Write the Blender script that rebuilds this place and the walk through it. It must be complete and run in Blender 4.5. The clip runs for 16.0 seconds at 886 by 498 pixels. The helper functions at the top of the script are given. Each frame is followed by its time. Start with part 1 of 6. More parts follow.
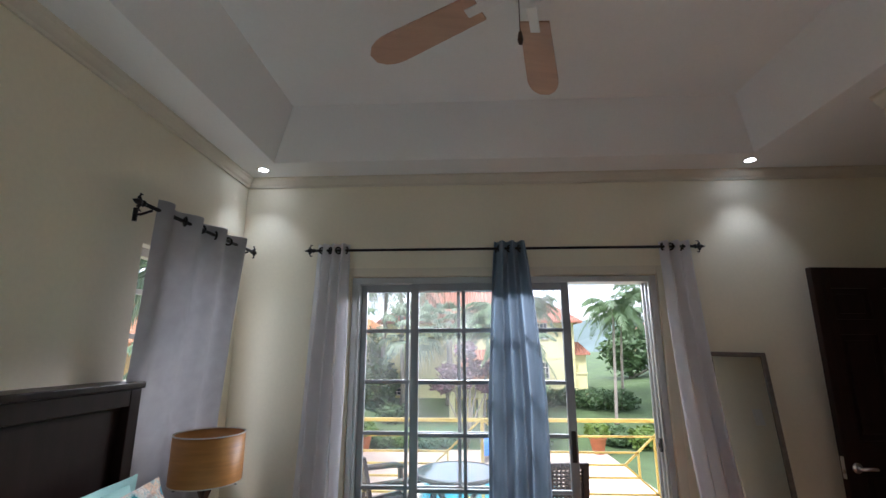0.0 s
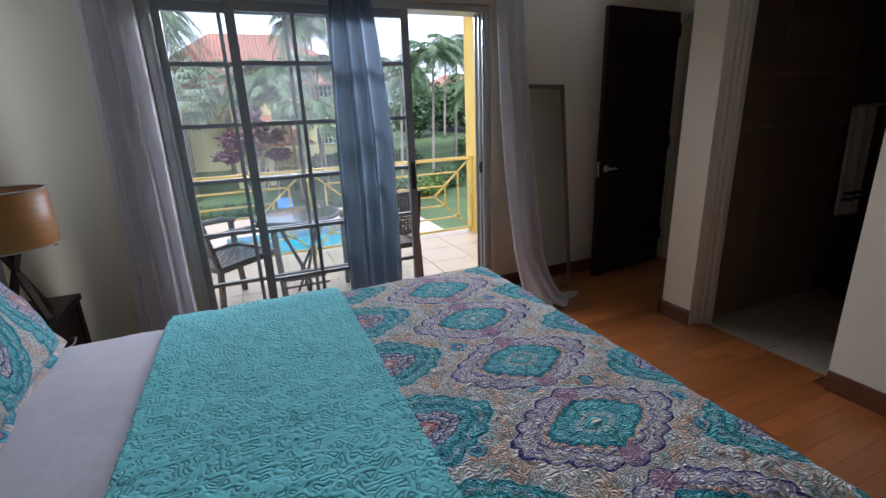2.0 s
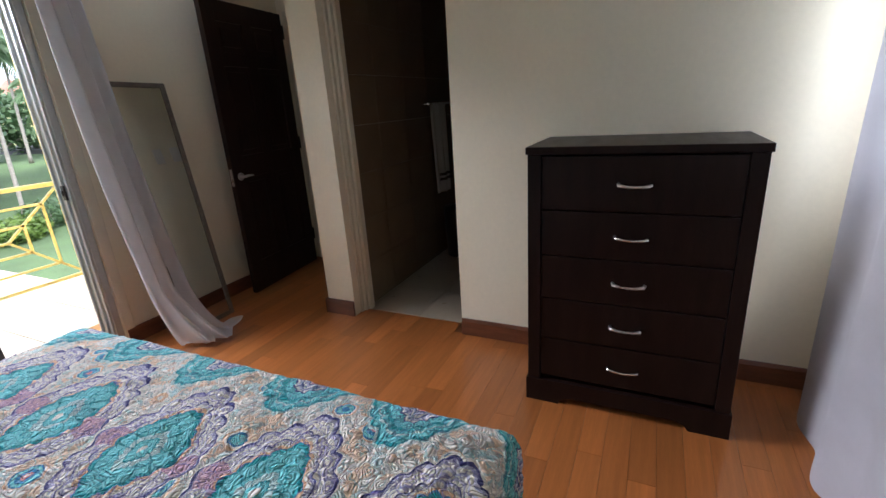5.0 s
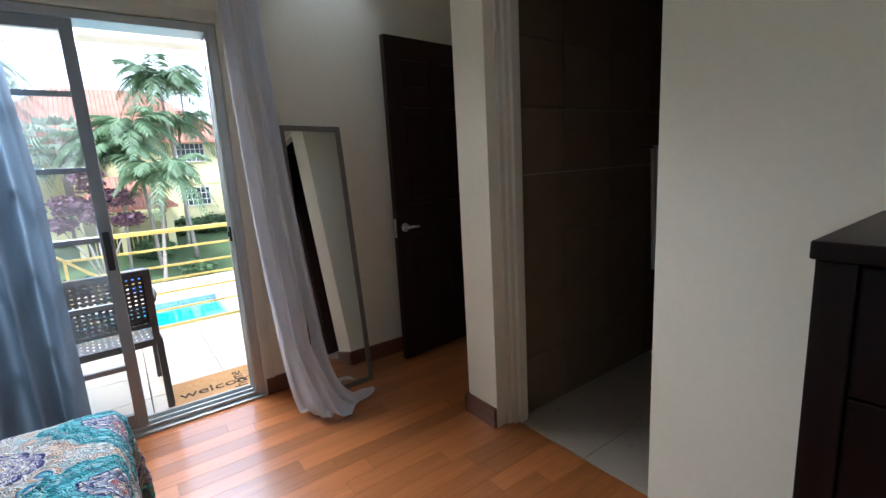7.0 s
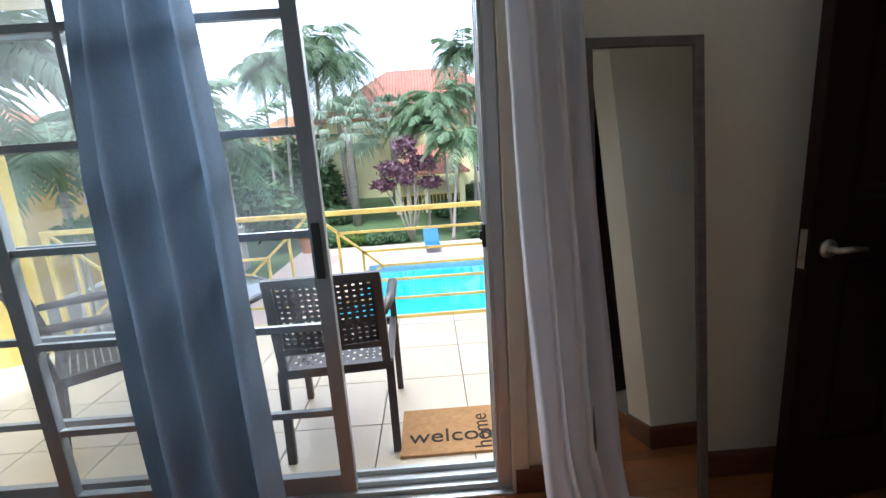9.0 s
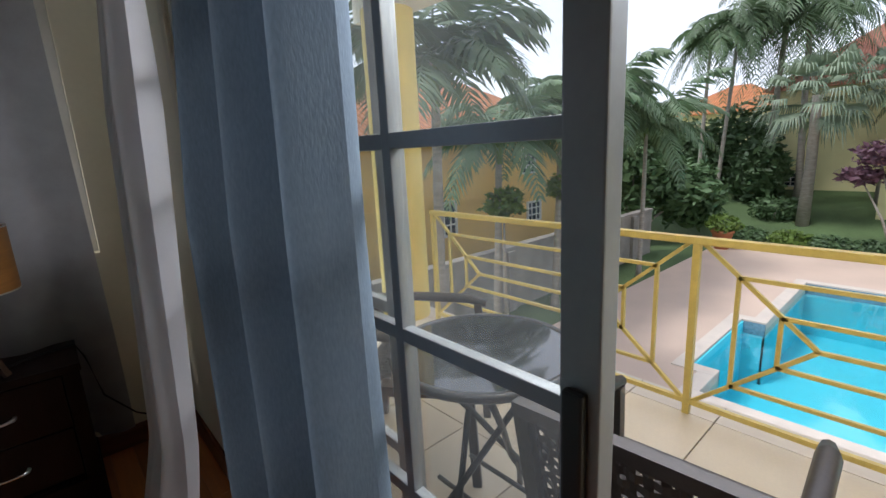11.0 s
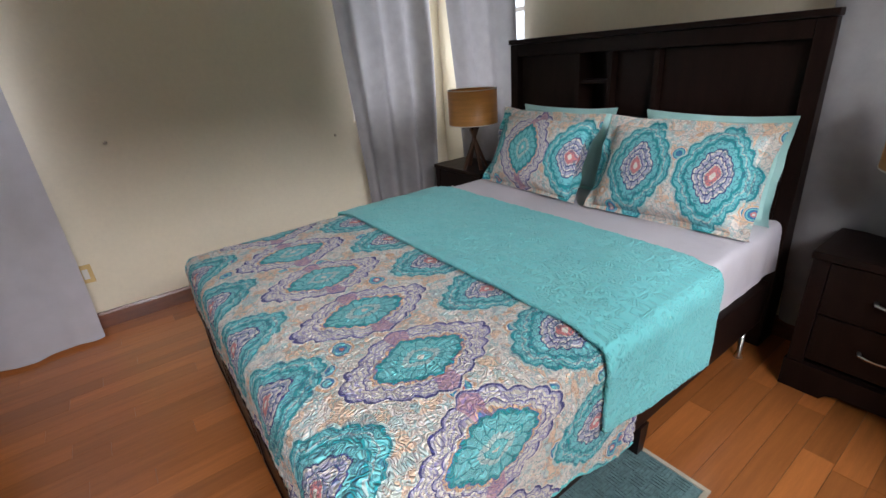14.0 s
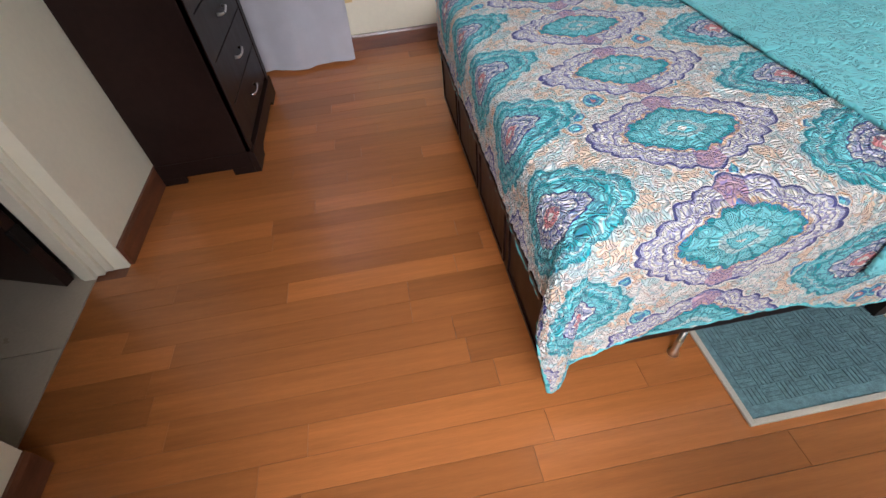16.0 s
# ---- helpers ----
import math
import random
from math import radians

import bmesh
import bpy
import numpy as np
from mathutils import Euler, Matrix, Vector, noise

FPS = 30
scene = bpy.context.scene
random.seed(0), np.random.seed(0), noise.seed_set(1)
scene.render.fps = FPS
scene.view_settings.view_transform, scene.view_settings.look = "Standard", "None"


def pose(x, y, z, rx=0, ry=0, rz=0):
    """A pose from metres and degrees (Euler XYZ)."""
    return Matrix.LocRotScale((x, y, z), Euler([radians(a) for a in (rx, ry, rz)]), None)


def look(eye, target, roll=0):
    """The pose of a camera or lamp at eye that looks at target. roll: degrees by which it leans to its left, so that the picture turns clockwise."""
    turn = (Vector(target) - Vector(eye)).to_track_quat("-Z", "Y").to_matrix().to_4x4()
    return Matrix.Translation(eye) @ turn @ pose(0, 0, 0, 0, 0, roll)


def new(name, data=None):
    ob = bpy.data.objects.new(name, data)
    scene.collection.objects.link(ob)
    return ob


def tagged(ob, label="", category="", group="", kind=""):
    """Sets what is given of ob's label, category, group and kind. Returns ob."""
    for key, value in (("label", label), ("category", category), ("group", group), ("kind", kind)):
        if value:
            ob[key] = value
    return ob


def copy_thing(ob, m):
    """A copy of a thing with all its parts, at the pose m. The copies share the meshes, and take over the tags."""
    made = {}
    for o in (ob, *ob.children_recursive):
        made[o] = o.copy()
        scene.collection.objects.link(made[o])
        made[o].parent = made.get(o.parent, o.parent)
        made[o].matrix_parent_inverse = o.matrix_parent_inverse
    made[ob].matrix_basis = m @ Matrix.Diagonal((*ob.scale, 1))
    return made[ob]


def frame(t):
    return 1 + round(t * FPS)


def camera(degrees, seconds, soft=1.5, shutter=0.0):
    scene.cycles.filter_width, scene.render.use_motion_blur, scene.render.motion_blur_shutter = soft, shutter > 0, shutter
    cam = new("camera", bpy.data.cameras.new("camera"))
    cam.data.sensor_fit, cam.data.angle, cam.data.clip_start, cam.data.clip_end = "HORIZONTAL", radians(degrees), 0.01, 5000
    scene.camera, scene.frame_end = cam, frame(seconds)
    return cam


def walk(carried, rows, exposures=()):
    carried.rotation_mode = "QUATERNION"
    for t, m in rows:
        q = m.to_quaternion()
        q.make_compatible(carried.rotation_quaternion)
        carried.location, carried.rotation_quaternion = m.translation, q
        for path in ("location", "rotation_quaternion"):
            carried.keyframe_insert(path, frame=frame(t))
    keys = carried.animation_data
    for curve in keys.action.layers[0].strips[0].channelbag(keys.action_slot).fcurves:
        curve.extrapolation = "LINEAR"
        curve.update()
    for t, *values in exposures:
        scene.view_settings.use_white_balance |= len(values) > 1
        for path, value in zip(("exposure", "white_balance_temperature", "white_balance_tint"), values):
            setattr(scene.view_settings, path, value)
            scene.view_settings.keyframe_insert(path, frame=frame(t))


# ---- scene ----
cam = camera(89.0, 16.0)

PATH = [
    (0, (1.226, -3.028, 1.539), (1.134, -1.079, 1.978), -0.1),
    (0.5, (1.078, -2.992, 1.492), (1.202, -1.001, 1.638), -1.5),
    (1, (1.0, -2.976, 1.432), (1.303, -1.005, 1.286), -1.9),
    (1.5, (1.008, -2.979, 1.385), (1.503, -1.081, 0.994), -2.0),
    (2, (0.859, -2.935, 1.357), (1.6, -1.17, 0.779), -2.3),
    (2.5, (0.764, -2.868, 1.333), (1.757, -1.268, 0.658), -2.5),
    (3, (0.768, -2.778, 1.293), (2.051, -1.419, 0.583), -3.1),
    (3.5, (0.752, -2.762, 1.3), (2.299, -1.723, 0.572), -3.6),
    (4.75, (1.04, -2.86, 1.3), (2.71, -2.08, 0.68), -3.6),
    (6, (1.399, -2.81, 1.287), (3.002, -1.667, 0.94), -3.5),
    (6.5, (1.725, -2.775, 1.288), (3.11, -1.38, 0.935), -3.1),
    (7, (1.955, -2.63, 1.268), (3.095, -1.035, 0.901), -3.3),
    (7.5, (2.139, -2.356, 1.276), (3.01, -0.604, 0.865), -3.5),
    (8.2, (2.265, -1.965, 1.228), (2.714, -0.06, 0.82), -3.9),
    (10.3, (2.277, -0.631, 1.299), (1.482, 1.136, 0.805), -3.2),
    (10.5, (2.247, -0.551, 1.303), (1.269, 1.126, 0.823), -2.9),
    (11, (2.151, -0.395, 1.317), (0.683, 0.893, 0.889), -2.9),
    (11.5, (2.026, -0.399, 1.33), (0.181, 0.272, 0.948), -3.3),
    (12, (1.844, -0.419, 1.353), (-0.114, -0.484, 0.952), -4.8),
    (12.5, (1.853, -0.403, 1.367), (-0.019, -0.95, 0.925), -3.8),
    (13, (1.933, -0.402, 1.366), (0.242, -1.347, 0.869), -3.8),
    (13.5, (1.986, -0.481, 1.373), (0.566, -1.747, 0.756), -3.9),
    (14, (1.997, -0.493, 1.356), (0.94, -1.998, 0.569), -4.5),
    (14.5, (1.995, -0.472, 1.34), (1.376, -2.087, 0.337), -5.1),
    (15, (2.059, -0.467, 1.318), (1.831, -2.064, 0.135), -6.0),
    (15.5, (2.136, -0.49, 1.292), (2.061, -1.989, -0.03), -6.0),
    (16, (2.161, -0.512, 1.258), (2.038, -1.876, -0.2), -6.4),
]
EXPOSURES = [(0, 1.6, 5750, 17), (0.5, 1.2, 5500, 16), (1.5, 0.85, 5300, 16), (2.5, 1.42, 5650, 21), (3.5, 1.78, 5800, 20), (6, 2.0, 5400, 12), (7.5, 1.85, 5150, 11), (8.2, 1.92, 5100, 11),
             (10.3, 0.42, 5850, 13), (11, 0.35, 5900, 13), (11.5, 0.85, 6000, 16), (12, 1.65, 6150, 18), (12.5, 1.77, 6050, 19), (13, 1.66, 6050, 18), (14, 1.48, 6100, 16), (14.5, 1.42, 6050, 14), (15, 1.52, 6050, 15), (16, 1.72, 5800, 15)]
walk(cam, [(t, look(eye, target, roll)) for t, eye, target, roll in PATH], EXPOSURES)

# ---- world and lights ----
world = bpy.data.worlds.new("sky_world")
world.use_nodes = True
scene.world = world
wt = world.node_tree
sky = wt.nodes.new("ShaderNodeTexSky")
sky.sky_type, sky.sun_disc = "NISHITA", False
sky.sun_elevation, sky.sun_rotation = radians(52), radians(-25)
sky.air_density, sky.dust_density, sky.ozone_density = 1.0, 3.0, 1.0
wc = wt.nodes.new("ShaderNodeTexCoord")
wn = wt.nodes.new("ShaderNodeTexNoise")
wn.inputs["Scale"].default_value, wn.inputs["Detail"].default_value = 3.0, 7.0
wr = wt.nodes.new("ShaderNodeValToRGB")
wr.color_ramp.elements[0].position, wr.color_ramp.elements[1].position = 0.34, 0.56
wm = wt.nodes.new("ShaderNodeMix")
wm.data_type = "RGBA"
wm.inputs["B"].default_value = (5.7, 5.9, 6.2, 1)
wt.links.new(wc.outputs["Generated"], wn.inputs["Vector"])
wt.links.new(wn.outputs["Fac"], wr.inputs["Fac"])
wt.links.new(wr.outputs["Color"], wm.inputs["Factor"])
wt.links.new(sky.outputs["Color"], wm.inputs["A"])
wt.links.new(wm.outputs["Result"], wt.nodes["Background"].inputs["Color"])
wt.nodes["Background"].inputs["Strength"].default_value = 0.155

sun = new("sun", bpy.data.lights.new("sun", "SUN"))
sun.data.energy, sun.data.angle, sun.data.color = 2.1, radians(14), (1.0, 0.95, 0.87)
sun.matrix_basis = look((-3.0, -6.0, 12.0), (0.0, 0.0, 0.0))


def downlight_lamp(x, y, z, watts):
    ob = new("downlight_lamp", bpy.data.lights.new("downlight_lamp", "SPOT"))
    ob.data.energy, ob.data.color, ob.data.spot_size, ob.data.spot_blend = watts, (0.86, 0.94, 1.0), radians(85), 0.7
    ob.data.shadow_soft_size = 0.03
    ob.matrix_basis = look((x, y, z), (x, y, z - 1))
    tagged(ob, kind="structure")


def daylight_lamp(name, m, w, h, watts, col=(0.97, 0.98, 1.0), spread=180):
    """An added area lamp that stands in for daylight from outside."""
    ob = new(name, bpy.data.lights.new(name, "AREA"))
    ob.data.shape, ob.data.size, ob.data.size_y, ob.data.energy, ob.data.color = "RECTANGLE", w, h, watts, col
    ob.data.spread = radians(spread)
    ob.matrix_basis = m
    tagged(ob, kind="structure")


# Added lamps, unseen under the terrace soffit, brighten the room; no fittings hang there.
for ly, lz, lh, watts in ((1.70, 2.445, 0.27, 26), (1.42, 2.45, 0.24, 17), (1.10, 2.45, 0.22, 14)):
    daylight_lamp("terrace_fill_lamp", look((1.85, ly, lz), (1.2, -3.6, 1.0)), 2.7, lh, watts, (1.0, 0.985, 0.96), 120)
daylight_lamp("window_daylight", look((-0.37, -0.605, 1.5), (2.0, -0.605, 1.4)), 0.62, 0.98, 1.2)
daylight_lamp("window_daylight", look((-0.37, -3.07, 1.49), (2.0, -3.07, 1.4)), 0.6, 0.96, 2.8)
daylight_lamp("window_daylight", look((0.175, -3.67, 1.49), (0.175, 0, 1.4)), 0.55, 0.96, 2.8)
daylight_lamp("window_daylight", look((2.75, -3.67, 1.49), (2.75, 0, 1.4)), 0.6, 0.96, 2.8)

DOWNLIGHTS = [(-0.14, -0.19), (3.10, -0.19)]
for lx, ly in DOWNLIGHTS:
    downlight_lamp(lx, ly, 2.735, 2.7)


# ---- material helpers ----
def nodes_of(name):
    m = bpy.data.materials.new(name)
    m.use_nodes = True
    t = m.node_tree
    return m, t, t.nodes["Principled BSDF"]


def shade(c, k):
    return (min(1, c[0] * k), min(1, c[1] * k), min(1, c[2] * k), 1)


def mat(name, col, rough=0.5, metal=0.0, var=0.12, scale=6.0, bump=0.1, bscale=80.0, stretch=(1, 1, 1), rand=0.0,
        through_light=0.0, spec=0.5, coat=0.0, dist=0.004):
    """A painted, cloth, metal or wood surface with broad stains and fine grain."""
    m, t, p = nodes_of(name)
    tc = t.nodes.new("ShaderNodeTexCoord")
    mp = t.nodes.new("ShaderNodeMapping")
    mp.inputs["Scale"].default_value = stretch
    t.links.new(tc.outputs["Object"], mp.inputs["Vector"])
    n1 = t.nodes.new("ShaderNodeTexNoise")
    n1.inputs["Scale"].default_value, n1.inputs["Detail"].default_value = scale, 5.0
    n2 = t.nodes.new("ShaderNodeTexNoise")
    n2.inputs["Scale"].default_value, n2.inputs["Detail"].default_value = bscale, 3.0
    t.links.new(mp.outputs["Vector"], n1.inputs["Vector"])
    t.links.new(mp.outputs["Vector"], n2.inputs["Vector"])
    mixf = t.nodes.new("ShaderNodeMath")
    mixf.operation = "MULTIPLY_ADD"
    mixf.inputs[1].default_value = 0.35
    t.links.new(n2.outputs["Fac"], mixf.inputs[0])
    half = t.nodes.new("ShaderNodeMath")
    half.operation = "MULTIPLY"
    half.inputs[1].default_value = 0.65
    t.links.new(n1.outputs["Fac"], half.inputs[0])
    t.links.new(half.outputs[0], mixf.inputs[2])
    ramp = t.nodes.new("ShaderNodeValToRGB")
    ramp.color_ramp.elements[0].position, ramp.color_ramp.elements[1].position = 0.3, 0.7
    ramp.color_ramp.elements[0].color, ramp.color_ramp.elements[1].color = shade(col, 1 - var), shade(col, 1 + var)
    t.links.new(mixf.outputs[0], ramp.inputs["Fac"])
    out = ramp.outputs["Color"]
    if rand:
        oi = t.nodes.new("ShaderNodeObjectInfo")
        mr = t.nodes.new("ShaderNodeMapRange")
        mr.inputs["To Min"].default_value, mr.inputs["To Max"].default_value = 1 - rand, 1 + rand
        hs = t.nodes.new("ShaderNodeHueSaturation")
        t.links.new(oi.outputs["Random"], mr.inputs["Value"])
        t.links.new(mr.outputs["Result"], hs.inputs["Value"])
        t.links.new(out, hs.inputs["Color"])
        out = hs.outputs["Color"]
    t.links.new(out, p.inputs["Base Color"])
    rr = t.nodes.new("ShaderNodeMapRange")
    rr.inputs["To Min"].default_value, rr.inputs["To Max"].default_value = max(0.02, rough - 0.08), min(1, rough + 0.08)
    t.links.new(n1.outputs["Fac"], rr.inputs["Value"])
    t.links.new(rr.outputs["Result"], p.inputs["Roughness"])
    p.inputs["Metallic"].default_value = metal
    p.inputs["Specular IOR Level"].default_value = spec
    p.inputs["Coat Weight"].default_value = coat
    p.inputs["Coat Roughness"].default_value = 0.12
    if bump:
        b = t.nodes.new("ShaderNodeBump")
        b.inputs["Strength"].default_value, b.inputs["Distance"].default_value = bump, dist
        t.links.new(n2.outputs["Fac"], b.inputs["Height"])
        t.links.new(b.outputs["Normal"], p.inputs["Normal"])
    if through_light:
        tr = t.nodes.new("ShaderNodeBsdfTranslucent")
        t.links.new(out, tr.inputs["Color"])
        ms = t.nodes.new("ShaderNodeMixShader")
        ms.inputs["Fac"].default_value = through_light
        t.links.new(p.outputs[0], ms.inputs[1])
        t.links.new(tr.outputs[0], ms.inputs[2])
        t.links.new(ms.outputs[0], t.nodes["Material Output"].inputs["Surface"])
    return m


def glass(name, tint=(1, 1, 1), rough=0.0):
    m, t, p = nodes_of(name)
    g = t.nodes.new("ShaderNodeBsdfGlossy")
    g.inputs["Roughness"].default_value = rough
    tr = t.nodes.new("ShaderNodeBsdfTransparent")
    tr.inputs["Color"].default_value = (*tint, 1)
    f = t.nodes.new("ShaderNodeMath")
    f.operation = "MULTIPLY_ADD"
    f.inputs[1].default_value, f.inputs[2].default_value = 0.9, 0.045
    lw = t.nodes.new("ShaderNodeLayerWeight")
    lw.inputs["Blend"].default_value = 0.5
    pw = t.nodes.new("ShaderNodeMath")
    pw.operation = "POWER"
    pw.inputs[1].default_value = 5.0
    t.links.new(lw.outputs["Facing"], pw.inputs[0])
    t.links.new(pw.outputs[0], f.inputs[0])
    ms = t.nodes.new("ShaderNodeMixShader")
    t.links.new(f.outputs[0], ms.inputs[0])
    t.links.new(tr.outputs[0], ms.inputs[1])
    t.links.new(g.outputs[0], ms.inputs[2])
    t.links.new(ms.outputs[0], t.nodes["Material Output"].inputs["Surface"])
    return m


def glow(name, col, strength):
    m, t, p = nodes_of(name)
    p.inputs["Emission Color"].default_value = (*col, 1)
    p.inputs["Emission Strength"].default_value = strength
    return m


WALL = mat("cream_wall_paint", (0.79, 0.72, 0.55), 0.62, var=0.05, scale=2.0, bump=0.10, bscale=45)
CEIL = mat("ceiling_paint", (0.78, 0.765, 0.73), 0.75, var=0.04, scale=2.0, bump=0.08, bscale=60)
CROWN = mat("crown_paint", (0.64, 0.58, 0.46), 0.5, var=0.05)
TRIM = mat("cream_trim_gloss", (0.68, 0.62, 0.48), 0.35, var=0.06)
BASE = mat("red_brown_skirting", (0.15, 0.052, 0.024), 0.34, var=0.4, scale=5, stretch=(1, 1, 6), bump=0.06)
PLANK = mat("honey_floor_plank", (0.40, 0.135, 0.034), 0.32, var=0.22, scale=3.0, bscale=30, stretch=(0.8, 16, 16), bump=0.03, rand=0.24, coat=0.45)
DARKWOOD = mat("espresso_wood", (0.015, 0.0075, 0.0058), 0.36, spec=0.14, var=0.35, scale=4, stretch=(1, 6, 1), bump=0.05, bscale=40)
DOORWOOD = mat("dark_door_wood", (0.024, 0.011, 0.008), 0.38, spec=0.3, var=0.4, scale=4, stretch=(8, 8, 0.8), bump=0.06, bscale=30)
CHROME = mat("brushed_nickel", (0.72, 0.70, 0.66), 0.28, 1.0, var=0.06, bump=0.02)
IRON = mat("black_iron", (0.018, 0.016, 0.015), 0.45, 0.6, var=0.3, bump=0.1)
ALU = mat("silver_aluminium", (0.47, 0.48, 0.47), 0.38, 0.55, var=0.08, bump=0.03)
# The same aluminium darkened for the door panels: their shade is in the colour.
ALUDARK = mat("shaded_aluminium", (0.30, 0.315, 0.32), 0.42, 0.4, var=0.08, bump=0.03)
BLACKPL = mat("black_plastic", (0.012, 0.012, 0.012), 0.4, var=0.2)
GLASS = glass("pane_glass", (0.97, 0.985, 0.98))
gt = GLASS.node_tree
ghz, gmx, gnz, grp, gtc = (gt.nodes.new(k) for k in ("ShaderNodeBsdfTranslucent", "ShaderNodeMixShader", "ShaderNodeTexNoise", "ShaderNodeMapRange", "ShaderNodeTexCoord"))
gnz.inputs["Scale"].default_value, gnz.inputs["Detail"].default_value = 3.5, 6.0
grp.inputs["From Min"].default_value, grp.inputs["From Max"].default_value = 0.35, 0.75
grp.inputs["To Min"].default_value, grp.inputs["To Max"].default_value = 0.004, 0.032
gold = gt.nodes["Material Output"].inputs["Surface"].links[0].from_socket
gt.links.new(gtc.outputs["Object"], gnz.inputs["Vector"])
gt.links.new(gnz.outputs["Fac"], grp.inputs["Value"])
gt.links.new(grp.outputs["Result"], gmx.inputs[0])
gt.links.new(gold, gmx.inputs[1])
gt.links.new(ghz.outputs[0], gmx.inputs[2])
gt.links.new(gmx.outputs[0], gt.nodes["Material Output"].inputs["Surface"])
MIRROR = nodes_of("mirror_silver")
MIRROR[2].inputs["Metallic"].default_value, MIRROR[2].inputs["Roughness"].default_value = 1.0, 0.015
MIRROR[2].inputs["Base Color"].default_value = (0.86, 0.87, 0.86, 1)
MIRROR = MIRROR[0]
MIRFRAME = mat("weathered_grey_frame", (0.15, 0.125, 0.10), 0.5, var=0.35, scale=9, stretch=(1, 1, 4))
GREYCLOTH = mat("grey_linen", (0.335, 0.325, 0.33), 0.9, var=0.10, scale=14, bump=0.35, bscale=420, through_light=0.20, dist=0.001, spec=0.1)
PALECLOTH = mat("pale_grey_cotton", (0.56, 0.545, 0.58), 0.9, var=0.07, scale=9, bump=0.3, bscale=400, through_light=0.18, dist=0.001, spec=0.1)
WHITECLOTH = mat("white_voile", (0.78, 0.77, 0.79), 0.85, var=0.05, scale=7, bump=0.3, bscale=380, through_light=0.55, dist=0.001, spec=0.1)
BLUECLOTH = mat("slate_blue_linen", (0.205, 0.26, 0.32), 0.85, var=0.26, scale=10, bump=0.5, bscale=330, stretch=(1, 1, 0.3), through_light=0.26, dist=0.001, spec=0.12)
SHEET = mat("white_sheet", (0.60, 0.57, 0.61), 0.85, var=0.05, scale=5, bump=0.5, bscale=9, dist=0.012, spec=0.1)
MINT = mat("pale_mint_cotton", (0.44, 0.70, 0.67), 0.85, var=0.06, scale=6, bump=0.4, bscale=14, dist=0.008, spec=0.1)
VENEER = mat("honey_bentwood_veneer", (0.52, 0.235, 0.06), 0.42, var=0.22, scale=2.2, stretch=(2, 2, 26), bump=0.05, through_light=0.12)
LEGWOOD = mat("walnut_lamp_leg", (0.075, 0.038, 0.022), 0.45, var=0.3, scale=5, stretch=(6, 6, 1))
YELLOWP = mat("yellow_render", (0.78, 0.60, 0.17), 0.7, var=0.09, scale=3, bump=0.25, bscale=50)
RAILP = mat("yellow_rail_paint", (0.64, 0.49, 0.14), 0.42, var=0.12, scale=18, bump=0.06)
SOFFIT = mat("white_soffit", (0.76, 0.73, 0.66), 0.7, var=0.06)
TILE = mat("cream_terrace_tile", (0.66, 0.58, 0.46), 0.34, var=0.07, scale=4, bump=0.05, rand=0.04)
GROUT = mat("brown_grout", (0.26, 0.20, 0.14), 0.85, var=0.2, scale=20)
BATHTILE = mat("bath_floor_tile", (0.42, 0.35, 0.265), 0.3, var=0.10, scale=5, rand=0.04)
BATHWALL = mat("brown_wall_tile", (0.20, 0.14, 0.085), 0.22, var=0.14, scale=3, rand=0.05)
RATTAN = mat("dark_brown_resin", (0.042, 0.033, 0.030), 0.42, var=0.2, scale=30, bump=0.1)
TABLEMET = mat("dark_table_metal", (0.07, 0.07, 0.075), 0.4, 0.5, var=0.15)
TABLETOP = nodes_of("smoked_glass_top")
TABLETOP[2].inputs["Base Color"].default_value = (0.030, 0.032, 0.036, 1)
TABLETOP[2].inputs["Roughness"].default_value = 0.05
TABLETOP[2].inputs["Specular IOR Level"].default_value = 0.9
TABLETOP = TABLETOP[0]
COIR = mat("coir_mat", (0.42, 0.235, 0.10), 0.95, var=0.2, scale=40, bump=0.8, bscale=300)
INK = mat("dark_mat_print", (0.03, 0.022, 0.016), 0.95, var=0.2, bump=0.6, bscale=300)
TOWEL = mat("white_terry", (0.62, 0.58, 0.52), 0.95, var=0.06, bump=0.8, bscale=260)
SWITCHP = mat("white_switch_plastic", (0.72, 0.70, 0.64), 0.4, var=0.03, bump=0)
BLADE = mat("light_oak_blade", (0.46, 0.27, 0.17), 0.45, var=0.14, scale=4, stretch=(1, 8, 1))
FANMETAL = mat("white_fan_enamel", (0.70, 0.67, 0.62), 0.35, var=0.04)


# ---- mesh helpers ----
def box(bm, x0, x1, y0, y1, z0, z1, bevel=0.0, m=None):
    vs = [bm.verts.new((x, y, z)) for x in (x0, x1) for y in (y0, y1) for z in (z0, z1)]
    fs = [bm.faces.new([vs[i] for i in q]) for q in ((0, 1, 3, 2), (4, 6, 7, 5), (0, 4, 5, 1), (2, 3, 7, 6), (0, 2, 6, 4), (1, 5, 7, 3))]
    if bevel:
        es = list({e for f in fs for e in f.edges})
        r = bmesh.ops.bevel(bm, geom=es, offset=bevel, segments=2, affect="EDGES", profile=0.6)
        vs = list({v for f in r["faces"] for v in f.verts} | {v for v in vs if v.is_valid})
    if m is not None:
        bmesh.ops.transform(bm, matrix=m, verts=vs)
    return vs


